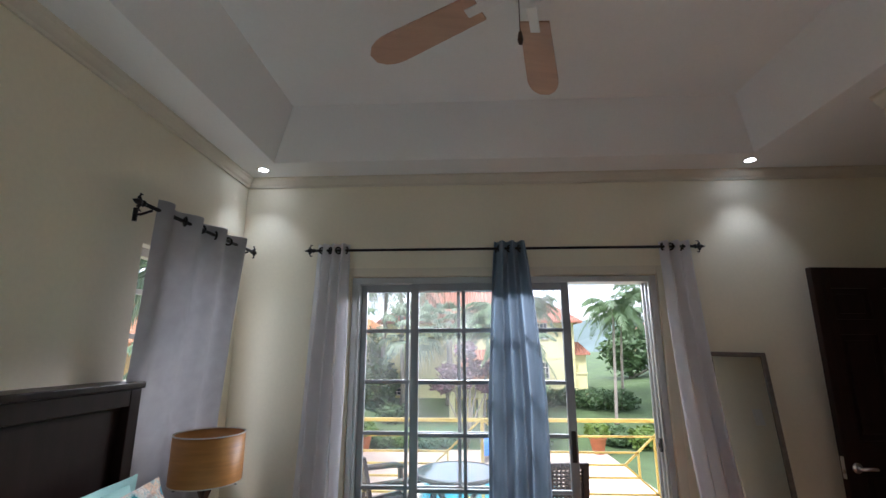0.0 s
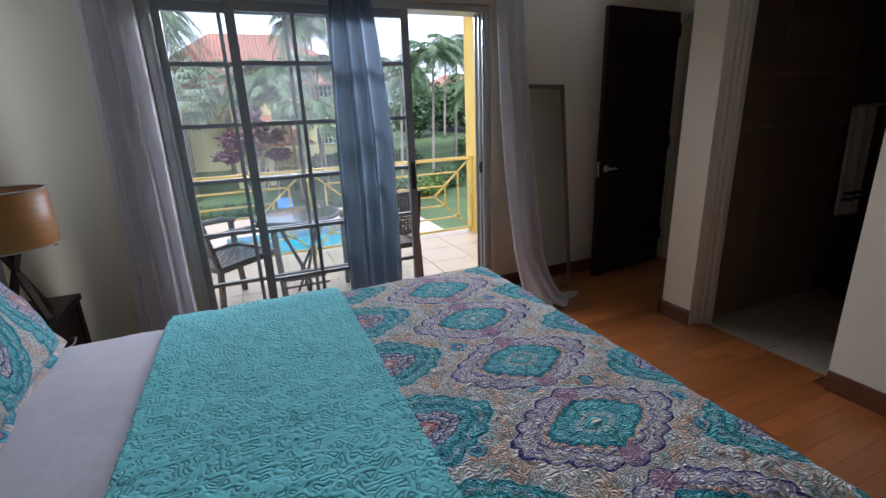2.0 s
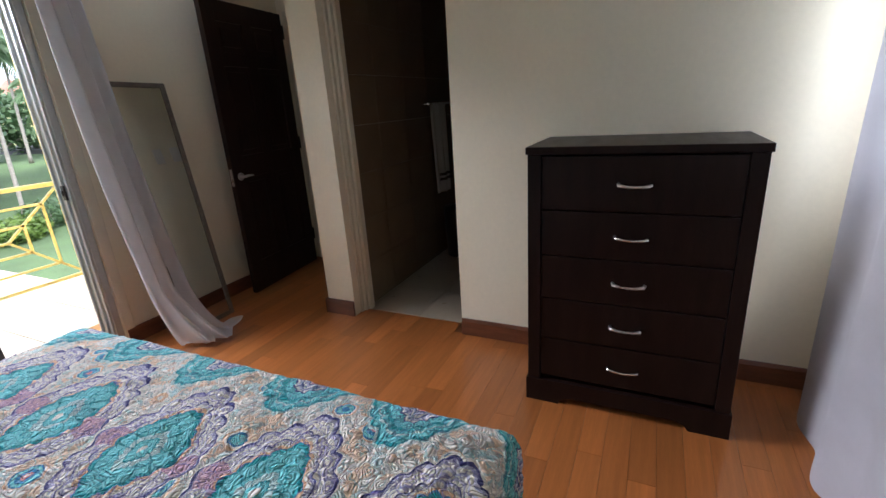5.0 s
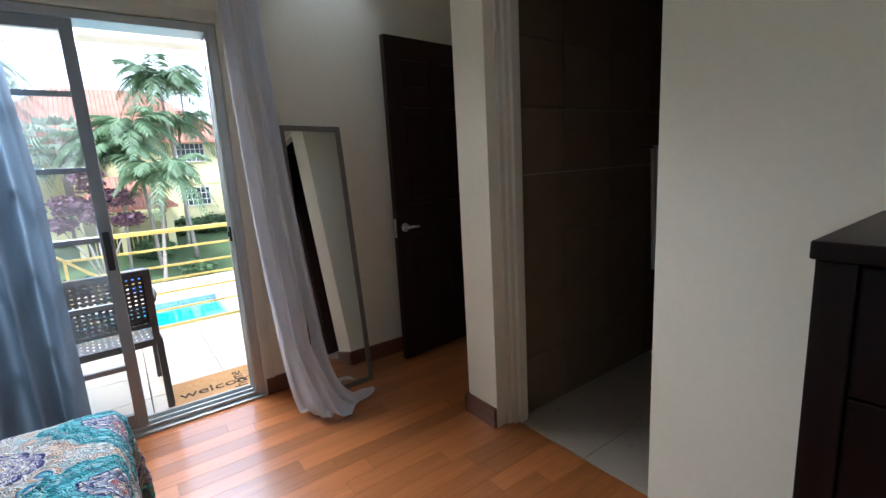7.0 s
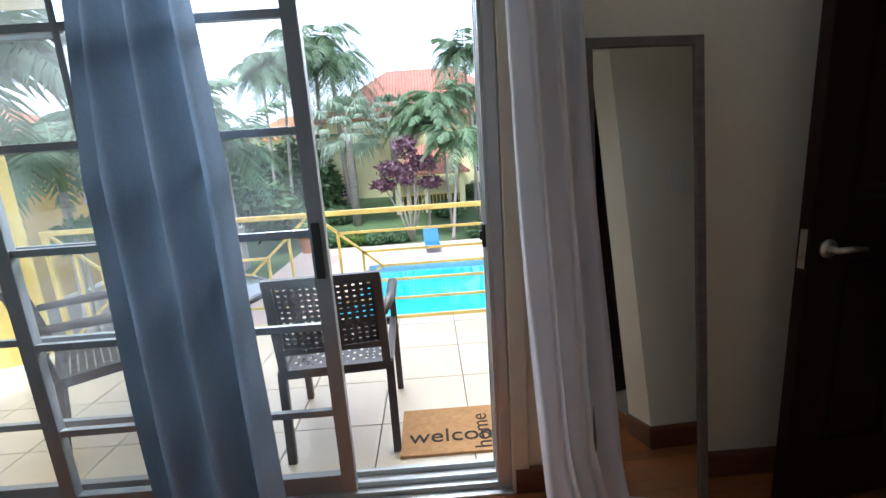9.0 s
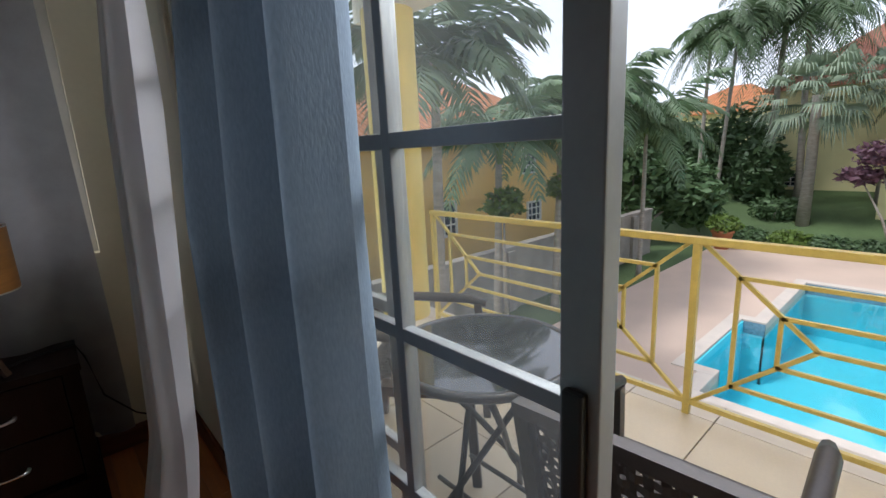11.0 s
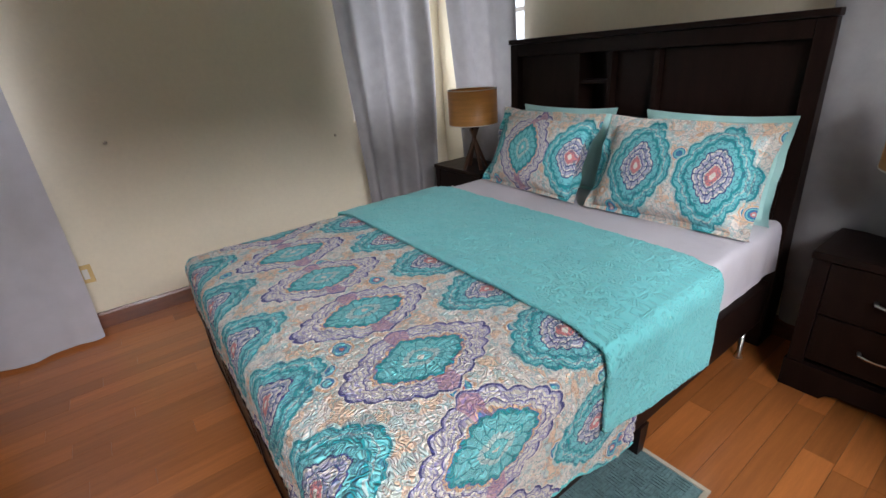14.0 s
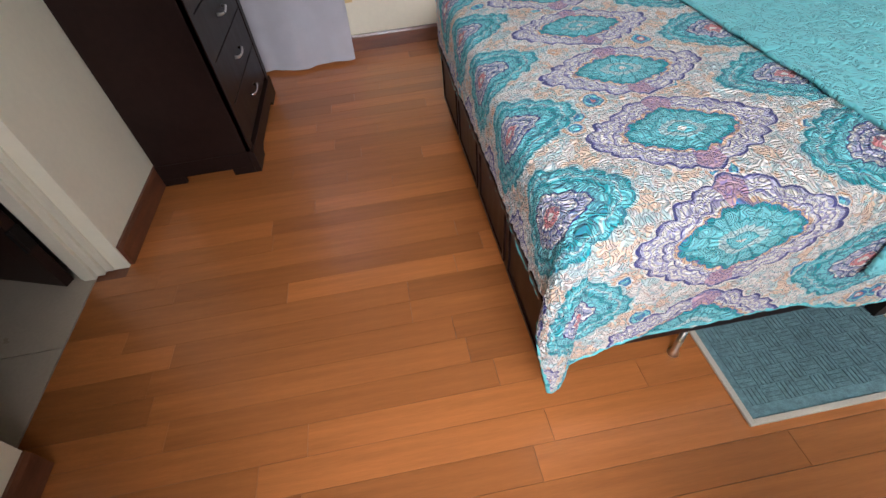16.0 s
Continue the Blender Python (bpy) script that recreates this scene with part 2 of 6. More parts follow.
def tube(bm, pts, radii, seg=10, cap=True):
    """A round bar along points."""
    pts = [Vector(p) for p in pts]
    if not isinstance(radii, (list, tuple)):
        radii = [radii] * len(pts)
    rings = []
    for i, p in enumerate(pts):
        d = (pts[min(i + 1, len(pts) - 1)] - pts[max(i - 1, 0)]).normalized()
        a = d.orthogonal().normalized() if abs(d.z) > 0.95 else d.cross(Vector((0, 0, 1))).normalized()
        b = d.cross(a)
        rings.append([bm.verts.new(p + radii[i] * (math.cos(2 * math.pi * k / seg) * a + math.sin(2 * math.pi * k / seg) * b)) for k in range(seg)])
    for r, q in zip(rings, rings[1:]):
        for k in range(seg):
            bm.faces.new((r[k], r[(k + 1) % seg], q[(k + 1) % seg], q[k]))
    if cap:
        bm.faces.new(rings[0])
        bm.faces.new(rings[-1])


def bar(bm, p, q, w, h=None):
    """A square bar from p to q."""
    p, q = Vector(p), Vector(q)
    h = h or w
    d = (q - p)
    m = Matrix.Translation((p + q) / 2) @ d.to_track_quat("X", "Z").to_matrix().to_4x4()
    box(bm, -d.length / 2, d.length / 2, -w / 2, w / 2, -h / 2, h / 2, 0, m)


def lathe(bm, prof, seg=32, centre=(0, 0)):
    rings = [[bm.verts.new((centre[0] + r * math.cos(2 * math.pi * k / seg), centre[1] + r * math.sin(2 * math.pi * k / seg), z)) for k in range(seg)] for r, z in prof]
    for a, b in zip(rings, rings[1:]):
        for k in range(seg):
            bm.faces.new((a[k], a[(k + 1) % seg], b[(k + 1) % seg], b[k]))


def grid(bm, nu, nv, f, uvf=None):
    """A sheet of nu by nv cells at f(u, v), u and v from 0 to 1."""
    vs = [[bm.verts.new(f(i / nu, j / nv)) for j in range(nv + 1)] for i in range(nu + 1)]
    uvl = bm.loops.layers.uv.verify() if uvf else None
    for i in range(nu):
        for j in range(nv):
            fc = bm.faces.new((vs[i][j], vs[i + 1][j], vs[i + 1][j + 1], vs[i][j + 1]))
            if uvf:
                for lp, (a, b) in zip(fc.loops, ((i, j), (i + 1, j), (i + 1, j + 1), (i, j + 1))):
                    lp[uvl].uv = uvf(a / nu, b / nv)


def extrude_profile(bm, prof, p, q, up=Vector((0, 0, 1))):
    """A moulding: profile of (out, up) pairs swept from p to q; out is to the left of the way."""
    p, q = Vector(p), Vector(q)
    d = (q - p).normalized()
    o = up.cross(d)
    a = [bm.verts.new(p + o * x + up * z) for x, z in prof]
    b = [bm.verts.new(q + o * x + up * z) for x, z in prof]
    n = len(prof)
    for i in range(n):
        bm.faces.new((a[i], a[(i + 1) % n], b[(i + 1) % n], b[i]))
    bm.faces.new(a)
    bm.faces.new(b)


def finish(name, bm, material, smooth=False):
    bmesh.ops.recalc_face_normals(bm, faces=bm.faces)
    me = bpy.data.meshes.new(name)
    bm.to_mesh(me)
    bm.free()
    for k in (material if isinstance(material, (list, tuple)) else [material]):
        me.materials.append(k)
    if smooth:
        for f in me.polygons:
            f.use_smooth = True
    return me


def part(name, bm, material, parent, label="", smooth=False):
    ob = new(name, finish(name, bm, material, smooth))
    ob.parent = parent
    if label:
        tagged(ob, label)
    return ob


def struct(name, bm, material, label, category, smooth=False):
    return tagged(new(name, finish(name, bm, material, smooth)), label, category, kind="structure")


def thing(name, label, category, group="", m=None):
    ob = new(name)
    ob.empty_display_size = 0.1
    if m is not None:
        ob.matrix_basis = m
    return tagged(ob, label, category, group)


def one(name, bm, material, label, category, group="", m=None, smooth=False):
    ob = new(name, finish(name, bm, material, smooth))
    if m is not None:
        ob.matrix_basis = m
    return tagged(ob, label, category, group)


# ---- the shell of the room ----
XW, XE, YS, CZ = -0.33, 3.285, -3.63, 2.75


def boxes(*rows):
    bm = bmesh.new()
    for r in rows:
        box(bm, *r)
    return bm


struct("wall_north", boxes((-0.48, 0.46, 0, 0.16, -0.1, CZ), (2.50, 4.36, 0, 0.16, -0.1, CZ), (0.46, 2.50, 0, 0.16, 2.03, CZ)), WALL,
       "cream painted wall with a wide sliding door opening", "wall")
struct("wall_west", boxes((-0.48, XW, -3.78, -3.42, -0.1, CZ), (-0.48, XW, -3.42, -2.72, -0.1, 0.95), (-0.48, XW, -3.42, -2.72, 2.03, CZ), (-0.48, XW, -2.72, -0.97, -0.1, CZ),
       (-0.48, XW, -0.97, -0.24, -0.1, 0.95), (-0.48, XW, -0.97, -0.24, 2.05, CZ), (-0.48, XW, -0.24, 0, -0.1, CZ)), WALL, "cream painted wall behind the headboard with two windows", "wall")
struct("wall_south", boxes((XW, -0.15, -3.78, YS, -0.1, CZ), (-0.15, 0.5, -3.78, YS, -0.1, 0.95), (-0.15, 0.5, -3.78, YS, 2.03, CZ), (0.5, 2.4, -3.78, YS, -0.1, CZ),
       (2.4, 3.1, -3.78, YS, -0.1, 0.95), (2.4, 3.1, -3.78, YS, 2.03, CZ), (3.1, 3.405, -3.78, YS, -0.1, CZ)), WALL, "cream painted wall with small filled marks", "wall")
struct("wall_east", boxes((XE, 3.405, YS, -1.90, -0.1, CZ), (XE, 3.405, -1.90, -1.14, 2.06, CZ), (XE, 3.405, -1.14, -0.93, -0.1, CZ)), WALL,
       "cream painted wall with a bathroom doorway", "wall")
struct("wall_bathroom_north", boxes((3.405, 4.20, -1.14, -0.93, -0.1, CZ), (4.20, 6.3, -1.14, -0.93, -0.1, CZ)), WALL, "cream painted wall beside the entry passage", "wall")
struct("wall_passage_east", boxes((4.24, 4.36, -0.93, -0.88, -0.1, CZ), (4.24, 4.36, -0.88, -0.06, 2.07, CZ), (4.24, 4.36, -0.06, 0, -0.1, CZ)), WALL, "cream painted wall round the entry doorway", "wall")
struct("wall_hall", boxes((6.2, 6.3, -0.93, 1.7, -0.1, CZ), (4.36, 6.2, 1.6, 1.7, -0.1, CZ), (4.26, 4.36, 0.16, 1.7, -0.1, CZ)), WALL, "dim cream hall walls", "wall")
struct("wall_bathroom_far", boxes((5.3, 5.4, -3.1, -1.14, -0.1, CZ), (3.405, 5.3, -3.2, -3.1, -0.1, CZ)), BATHWALL, "brown tiled bathroom walls", "wall")
struct("hall_floor", boxes((4.245, 6.2, -0.93, 1.6, -0.1, 0.0)), BATHTILE, "pale tiled hall floor", "floor")
struct("hall_ceiling", boxes((3.405, 6.3, -3.2, -1.14, CZ, CZ + 0.1), (4.36, 6.3, -1.14, 1.7, CZ, CZ + 0.1)), CEIL, "plain hall and bathroom ceiling", "ceiling")

TX0, TX1, TY0, TY1, TZ, INS = -0.02, 3.06, -3.33, -0.30, 3.06, 0.17
bm = boxes((-0.48, 4.36, TY1, 0.16, CZ, CZ + 0.05), (-0.48, 3.405, -3.78, TY0, CZ, CZ + 0.05), (-0.48, TX0, TY0, TY1, CZ, CZ + 0.05), (TX1, 3.405, TY0, TY1, CZ, CZ + 0.05),
           (3.405, 4.36, -1.14, TY1, CZ, CZ + 0.05))
lo = [(TX0, TY0, CZ), (TX1, TY0, CZ), (TX1, TY1, CZ), (TX0, TY1, CZ)]
hi = [(TX0 + INS, TY0 + INS, TZ), (TX1 - INS, TY0 + INS, TZ), (TX1 - INS, TY1 - INS, TZ), (TX0 + INS, TY1 - INS, TZ)]
lv, hv = [bm.verts.new(p) for p in lo], [bm.verts.new(p) for p in hi]
for k in range(4):
    bm.faces.new((lv[k], lv[(k + 1) % 4], hv[(k + 1) % 4], hv[k]))
bm.faces.new(hv)
box(bm, TX0 - 0.1, TX1 + 0.1, TY0 - 0.1, TY1 + 0.1, TZ + 0.02, TZ + 0.1)
struct("ceiling", bm, CEIL, "off-white tray ceiling with sloped sides", "ceiling")

CROWN_PROF = [(0, 0), (0.012, 0), (0.016, 0.012), (0.03, 0.022), (0.045, 0.045), (0.055, 0.052), (0.058, 0.065), (0, 0.065)]
bm = bmesh.new()
for p, q in (((4.24, -0.001, 0), (XW, -0.001, 0)), ((XW + 0.001, 0, 0), (XW + 0.001, YS, 0)), ((XW, YS + 0.001, 0), (XE, YS + 0.001, 0)), ((XE - 0.001, YS, 0), (XE - 0.001, -0.93, 0))):
    extrude_profile(bm, CROWN_PROF, Vector(p) + Vector((0, 0, CZ - 0.066)), Vector(q) + Vector((0, 0, CZ - 0.066)))
struct("crown_moulding", bm, CROWN, "cream stepped crown moulding under the ceiling", "moulding")

BASE_PROF = [(0, 0), (0.016, 0), (0.016, 0.085), (0.010, 0.10), (0, 0.10)]
bm = bmesh.new()
for p, q in (((0.46, -0.001, 0), (XW, -0.001, 0)), ((4.24, -0.001, 0), (2.51, -0.001, 0)), ((XW + 0.001, 0, 0), (XW + 0.001, YS, 0)), ((XW, YS + 0.001, 0), (XE, YS + 0.001, 0)),
             ((XE - 0.001, YS, 0), (XE - 0.001, -1.905, 0)), ((XE - 0.001, -1.137, 0), (XE - 0.001, -0.914, 0)), ((XE - 0.017, -0.929, 0), (4.24, -0.929, 0))):
    extrude_profile(bm, BASE_PROF, Vector(p) + Vector((0, 0, 0.001)), Vector(q) + Vector((0, 0, 0.001)))
struct("baseboard", bm, BASE, "red-brown stained wooden baseboard", "baseboard")

# bathroom door frame, stepped, set at the inner face of the wall
bm = bmesh.new()
for y0, s in ((-1.139, -1), (-1.901, 1)):
    for xa, xb, w in ((3.345, 3.372, 0.014), (3.372, 3.40, 0.030), (3.40, 3.445, 0.046), (3.445, 3.462, 0.034)):
        box(bm, xa, xb, min(y0, y0 + s * w), max(y0, y0 + s * w), 0, 1.985, 0.003)
for xa, xb, w in ((3.345, 3.372, 0.022), (3.372, 3.40, 0.042), (3.40, 3.455, 0.07), (3.455, 3.475, 0.05)):
    box(bm, xa, xb, -1.9, -1.14, 2.057 - w, 2.057, 0.003)
struct("bathroom_door_frame", bm, TRIM, "cream painted stepped timber door frame", "door frame")
bm = bmesh.new()
box(bm, 4.225, 4.375, -0.88, -0.84, 0, 2.03, 0.004)
box(bm, 4.225, 4.375, -0.10, -0.06, 0, 2.03, 0.004)
box(bm, 4.225, 4.375, -0.88, -0.06, 2.031, 2.07, 0.004)
struct("entry_door_frame", bm, TRIM, "cream painted entry door frame", "door frame")


def panel_door(name, width, height, label, m, knob_side=1):
    """A six-panel door, hinge at the origin, leaf along +x, face to -y."""
    d = thing(name, label, "door", m=m)
    tagged(d, kind="structure")
    bm = bmesh.new()
    st, rails = 0.11, [0.0, 0.23, 0.86, 1.02, 1.62, 1.71, height - 0.13]
    box(bm, 0, st, -0.02, 0.02, 0, height, 0.003)
    box(bm, width - st, width, -0.02, 0.02, 0, height, 0.003)
    box(bm, width / 2 - 0.05, width / 2 + 0.05, -0.019, 0.019, 0.1, height - 0.05, 0.003)
    for z0, z1 in ((0, 0.23), (0.86, 1.02), (1.62, 1.71), (height - 0.13, height)):
        box(bm, st - 0.005, width - st + 0.005, -0.0195, 0.0195, z0, z1, 0.003)
    part("leaf", bm, DOORWOOD, d)
    for a, b in ((st, width / 2 - 0.05), (width / 2 + 0.05, width - st)):
        for z0, z1 in ((0.23, 0.86), (1.02, 1.62), (1.71, height - 0.13)):
            bm = bmesh.new()
            box(bm, a, b, -0.006, 0.006, z0, z1)
            box(bm, a + 0.035, b - 0.035, -0.014, 0.014, z0 + 0.035, z1 - 0.035, 0.006)
            part("panel", bm, DOORWOOD, d)
    bm = bmesh.new()
    kx = width - 0.06
    for s in (-1, 1):
        tube(bm, [(kx, s * 0.021, 0.88), (kx, s * 0.028, 0.88)], 0.028, 16)
        tube(bm, [(kx, s * 0.028, 0.88), (kx, s * 0.06, 0.88)], 0.010)
        tube(bm, [(kx, s * 0.058, 0.88), (kx - 0.04, s * 0.062, 0.882), (kx - 0.085, s * 0.06, 0.878)], [0.010, 0.009, 0.007])
    part("handle", bm, CHROME, d, "brushed nickel lever handle", True)
    bm = bmesh.new()
    box(bm, width, width + 0.0015, -0.011, 0.011, 0.82, 0.94)
    part("latch_plate", bm, CHROME, d, "small nickel latch plate")
    for z in (0.2, 1.0, 1.85):
        bm = bmesh.new()
        tube(bm, [(-0.006, 0.022, z), (-0.006, 0.022, z + 0.1)], 0.007)
        box(bm, -0.004, 0.0, -0.02, 0.03, z, z + 0.1)
        part("hinge", bm, IRON, d, "dark steel butt hinge")
    return d


ang = math.degrees(math.atan2(-0.075 + 0.15, 4.152 - 3.36))
panel_door("door_1", 0.79, 2.03, "dark brown six-panel entry door standing open against the wall", pose(4.150, -0.082, 0.008, 0, 0, 180 + ang))
panel_door("door_2", 0.625, 1.97, "dark brown bathroom door opened inward", pose(3.49, -1.852, 0.008, 0, 0, -20))


# ---- sliding door and windows ----
def frame_bars(bm, x0, x1, z0, z1, y0, y1, stile, top, bottom):
    box(bm, x0, x0 + stile, y0, y1, z0, z1, 0.003)
    box(bm, x1 - stile, x1, y0, y1, z0, z1, 0.003)
    box(bm, x0 + stile, x1 - stile, y0 + 0.001, y1 - 0.001, z1 - top, z1, 0.003)
    box(bm, x0 + stile, x1 - stile, y0 + 0.001, y1 - 0.001, z0, z0 + bottom, 0.003)


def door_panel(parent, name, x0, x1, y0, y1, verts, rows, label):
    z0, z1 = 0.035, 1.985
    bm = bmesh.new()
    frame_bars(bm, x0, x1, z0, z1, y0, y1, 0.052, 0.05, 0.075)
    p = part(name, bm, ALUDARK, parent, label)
    ym = (y0 + y1) / 2
    for x in verts:
        bm = bmesh.new()
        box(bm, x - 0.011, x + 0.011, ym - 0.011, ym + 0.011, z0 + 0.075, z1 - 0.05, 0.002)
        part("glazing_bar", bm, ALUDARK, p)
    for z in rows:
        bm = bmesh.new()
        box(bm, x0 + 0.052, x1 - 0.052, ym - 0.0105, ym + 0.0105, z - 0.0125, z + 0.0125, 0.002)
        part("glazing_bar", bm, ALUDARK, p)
    bm = bmesh.new()
    box(bm, x0 + 0.045, x1 - 0.045, ym - 0.002, ym + 0.002, z0 + 0.06, z1 - 0.045)
    g = part("pane", bm, GLASS, p, "clear glass with water marks")
    g.visible_shadow = False
    return p


sd = thing("sliding_door", "silver aluminium sliding glass door with glazing bars, half open", "sliding door")
tagged(sd, kind="structure")
ROWS_Z = (0.36, 0.685, 1.01, 1.335, 1.67)
door_panel(sd, "fixed_panel", 0.50, 1.475, 0.085, 0.117, (0.835, 1.185), ROWS_Z, "fixed glazed panel")
sp = door_panel(sd, "sliding_panel", 0.865, 1.925, 0.02, 0.054, (1.22, 1.545), ROWS_Z, "sliding glazed panel pushed half open")
bm = bmesh.new()
box(bm, 1.884, 1.912, 0.006, 0.0195, 0.86, 1.045, 0.004)
part("pull_handle", bm, BLACKPL, sp, "black recessed pull handle")
bm = bmesh.new()
box(bm, 0.462, 0.50, 0.004, 0.156, 0.0, 2.025, 0.003)
box(bm, 2.46, 2.498, 0.004, 0.156, 0.0, 2.025, 0.003)
box(bm, 0.50, 2.46, 0.004, 0.156, 1.985, 2.025, 0.003)
for y in (0.012, 0.066, 0.128):
    box(bm, 2.447, 2.46, y, y + 0.012, 0.03, 1.985)
    box(bm, 0.50, 0.513, y, y + 0.012, 0.03, 1.985)
part("outer_frame", bm, ALU, sd, "silver aluminium outer frame with tracks")
bm = bmesh.new()
box(bm, 0.462, 2.498, -0.02, 0.175, -0.04, 0.012, 0.003)
for y in (0.012, 0.066, 0.128):
    box(bm, 0.50, 2.46, y, y + 0.010, 0.012, 0.034)
part("track", bm, ALU, sd, "worn aluminium floor track")
bm = bmesh.new()
box(bm, 2.435, 2.447, 0.035, 0.062, 0.92, 1.00, 0.003)
box(bm, 2.428, 2.436, 0.042, 0.055, 0.945, 0.975, 0.002)
part("latch", bm, BLACKPL, sd, "black latch")
# cream trim round the opening on the room side
bm = bmesh.new()
box(bm, 0.40, 0.459, -0.012, -0.001, 0.0, 2.09, 0.003)
box(bm, 2.501, 2.56, -0.012, -0.001, 0.0, 2.09, 0.003)
box(bm, 0.459, 2.501, -0.012, -0.001, 2.032, 2.09, 0.003)
struct("sliding_door_trim", bm, TRIM, "cream painted trim round the sliding door", "trim")


def sash_window(name, width, height, m, label, cols=2, rows=4):
    """A white sash window: width along x, set in the wall at the origin's sill."""
    w = thing(name, label, "window", m=m)
    tagged(w, kind="structure")
    bm = bmesh.new()
    frame_bars(bm, 0, width, 0, height, -0.03, 0.03, 0.045, 0.045, 0.05)
    part("window_frame", bm, SOFFIT, w)
    for i in range(1, cols):
        bm = bmesh.new()
        box(bm, width * i / cols - 0.012, width * i / cols + 0.012, -0.012, 0.012, 0.05, height - 0.045)
        part("glazing_bar", bm, SOFFIT, w)
    for j in range(1, rows):
        bm = bmesh.new()
        box(bm, 0.045, width - 0.045, -0.0115, 0.0115, height * j / rows - 0.012, height * j / rows + 0.012)
        part("glazing_bar", bm, SOFFIT, w)
    bm = bmesh.new()
    box(bm, 0.04, width - 0.04, -0.002, 0.002, 0.045, height - 0.04)
    part("pane", bm, GLASS, w).visible_shadow = False
    return w


sash_window("window_1", 0.73, 1.10, pose(-0.42, -0.97, 0.95, 0, 0, 90), "white sash window behind a grey curtain", 2, 5)
sash_window("window_2", 0.70, 1.08, pose(-0.42, -3.42, 0.95, 0, 0, 90), "white sash window between the curtain and headboard", 2, 5)
sash_window("window_3", 0.65, 1.08, pose(-0.15, -3.72, 0.95), "white sash window covered by a grey curtain", 2, 5)
sash_window("window_4", 0.70, 1.08, pose(2.4, -3.72, 0.95), "white sash window beside the chest of drawers", 2, 5)


# ---- curtains ----
def fleur(bm, p, d):
    """A fleur finial at p that points along d."""
    p, d = Vector(p), Vector(d).normalized()
    u = Vector((0, 0, 1))
    tube(bm, [p, p + d * 0.012, p + d * 0.02], [0.010, 0.016, 0.010], 8)
    tube(bm, [p + d * 0.02, p + d * 0.045, p + d * 0.075], [0.008, 0.014, 0.001], 8)
    for s in (-1, 1):
        tube(bm, [p + d * 0.02, p + d * 0.04 + u * s * 0.022, p + d * 0.032 + u * s * 0.036, p + d * 0.018 + u * s * 0.038], [0.007, 0.008, 0.006, 0.002], 6)


def curtain_rod(label, a, b, brackets, wall_dir, ends=(True, True)):
    a, b = Vector(a), Vector(b)
    d = (b - a).normalized()
    r = thing("curtain_rod", label, "curtain rod")
    bm = bmesh.new()
    tube(bm, [a, b], 0.009, 10)
    part("rod", bm, IRON, r, smooth=True)
    for on, p, dd in ((ends[0], a, -d), (ends[1], b, d)):
        if on:
            bm = bmesh.new()
            fleur(bm, p, dd)
            part("finial", bm, IRON, r, "fleur-de-lis iron finial", True)
    for k in brackets:
        p = a + d * k
        w = Vector(wall_dir)
        bm = bmesh.new()
        tube(bm, [p - Vector((0, 0, 0.014)), p + w * 0.05 - Vector((0, 0, 0.03)), p + w * 0.078 - Vector((0, 0, 0.03))], 0.006, 8)
        tube(bm, [p + w * 0.0775 - Vector((0, 0, 0.06)), p + w * 0.0775], 0.010, 8)
        part("bracket", bm, IRON, r)
    return r


def curtain(label, material, a, b, c, d, n, out, amp0, amp1, rod=None, nu=120, nv=80, pool=0.0, group="curtains", seed=0, gather=None, trail=0.07):
    """A hung panel: top edge a to b, bottom edge c to d, n waves, swinging along out."""
    a, b, c, d, out = Vector(a), Vector(b), Vector(c), Vector(d), Vector(out)
    t = thing("curtain", label, "curtain", group)

    def f(u, v):
        top, bot = a.lerp(b, u), c.lerp(d, u)
        w = v if gather is None else gather(v)
        p = top.lerp(bot, w)
        p.z = top.z + (bot.z - top.z) * v
        nz = noise.noise((u * 3 + seed, v * 1.5, seed * 1.7))
        ph = 2 * math.pi * n * u + 0.9 * v * nz
        k = amp0 + (amp1 - amp0) * min(1.0, 3.0 * v)
        s = math.sin(ph)
        p += out * (k * s * (1.0 + 0.35 * nz) + 0.03 * v * nz)
        p += (b - a).normalized() * (0.018 * v * noise.noise((u * 6, v * 2, seed + 9)))
        p.z += 0.008 * noise.noise((u * 9, v * 3, seed + 4)) * v
        if pool and v > 0.86:
            q = (v - 0.86) / 0.14
            curl = math.sin(q * 2.4)
            p += out * pool * curl * (0.35 + 0.65 * math.sin(math.pi * u)) + Vector((trail * q * q * (0.25 + u), 0, 0))
            p.z = max(0.012 + 0.05 * q * (1 - q) + 0.05 * abs(noise.noise((u * 6, q * 3.0, seed))) * (0.4 + q), p.z * (1 - q) ** 1.5)
        return p

    bm = bmesh.new()
    grid(bm, nu, nv, f)
    part("panel", bm, material, t, smooth=True)
    if rod:
        z, rings = rod
        for i in range(rings):
            u = (i + 0.5) / rings
            p = a.lerp(b, u)
            p.z = z
            bm = bmesh.new()
            ax = (b - a).normalized()
            m = Matrix.Translation(p) @ (ax * 0.75 + out * 0.66 * (1 if i % 2 else -1)).to_track_quat("Z", "Y").to_matrix().to_4x4()
            rr = [[bm.verts.new(m @ Vector(((0.021 + 0.006 * math.cos(q)) * math.cos(w), (0.021 + 0.006 * math.cos(q)) * math.sin(w), 0.006 * math.sin(q)))) for q in [k * math.pi / 3 for k in range(6)]]
                  for w in [k * math.pi / 9 for k in range(18)]]
            for k in range(18):
                for j in range(6):
                    bm.faces.new((rr[k][j], rr[(k + 1) % 18][j], rr[(k + 1) % 18][(j + 1) % 6], rr[k][(j + 1) % 6]))
            part("grommet", bm, IRON, t, "dark metal grommet ring", True)
    return t


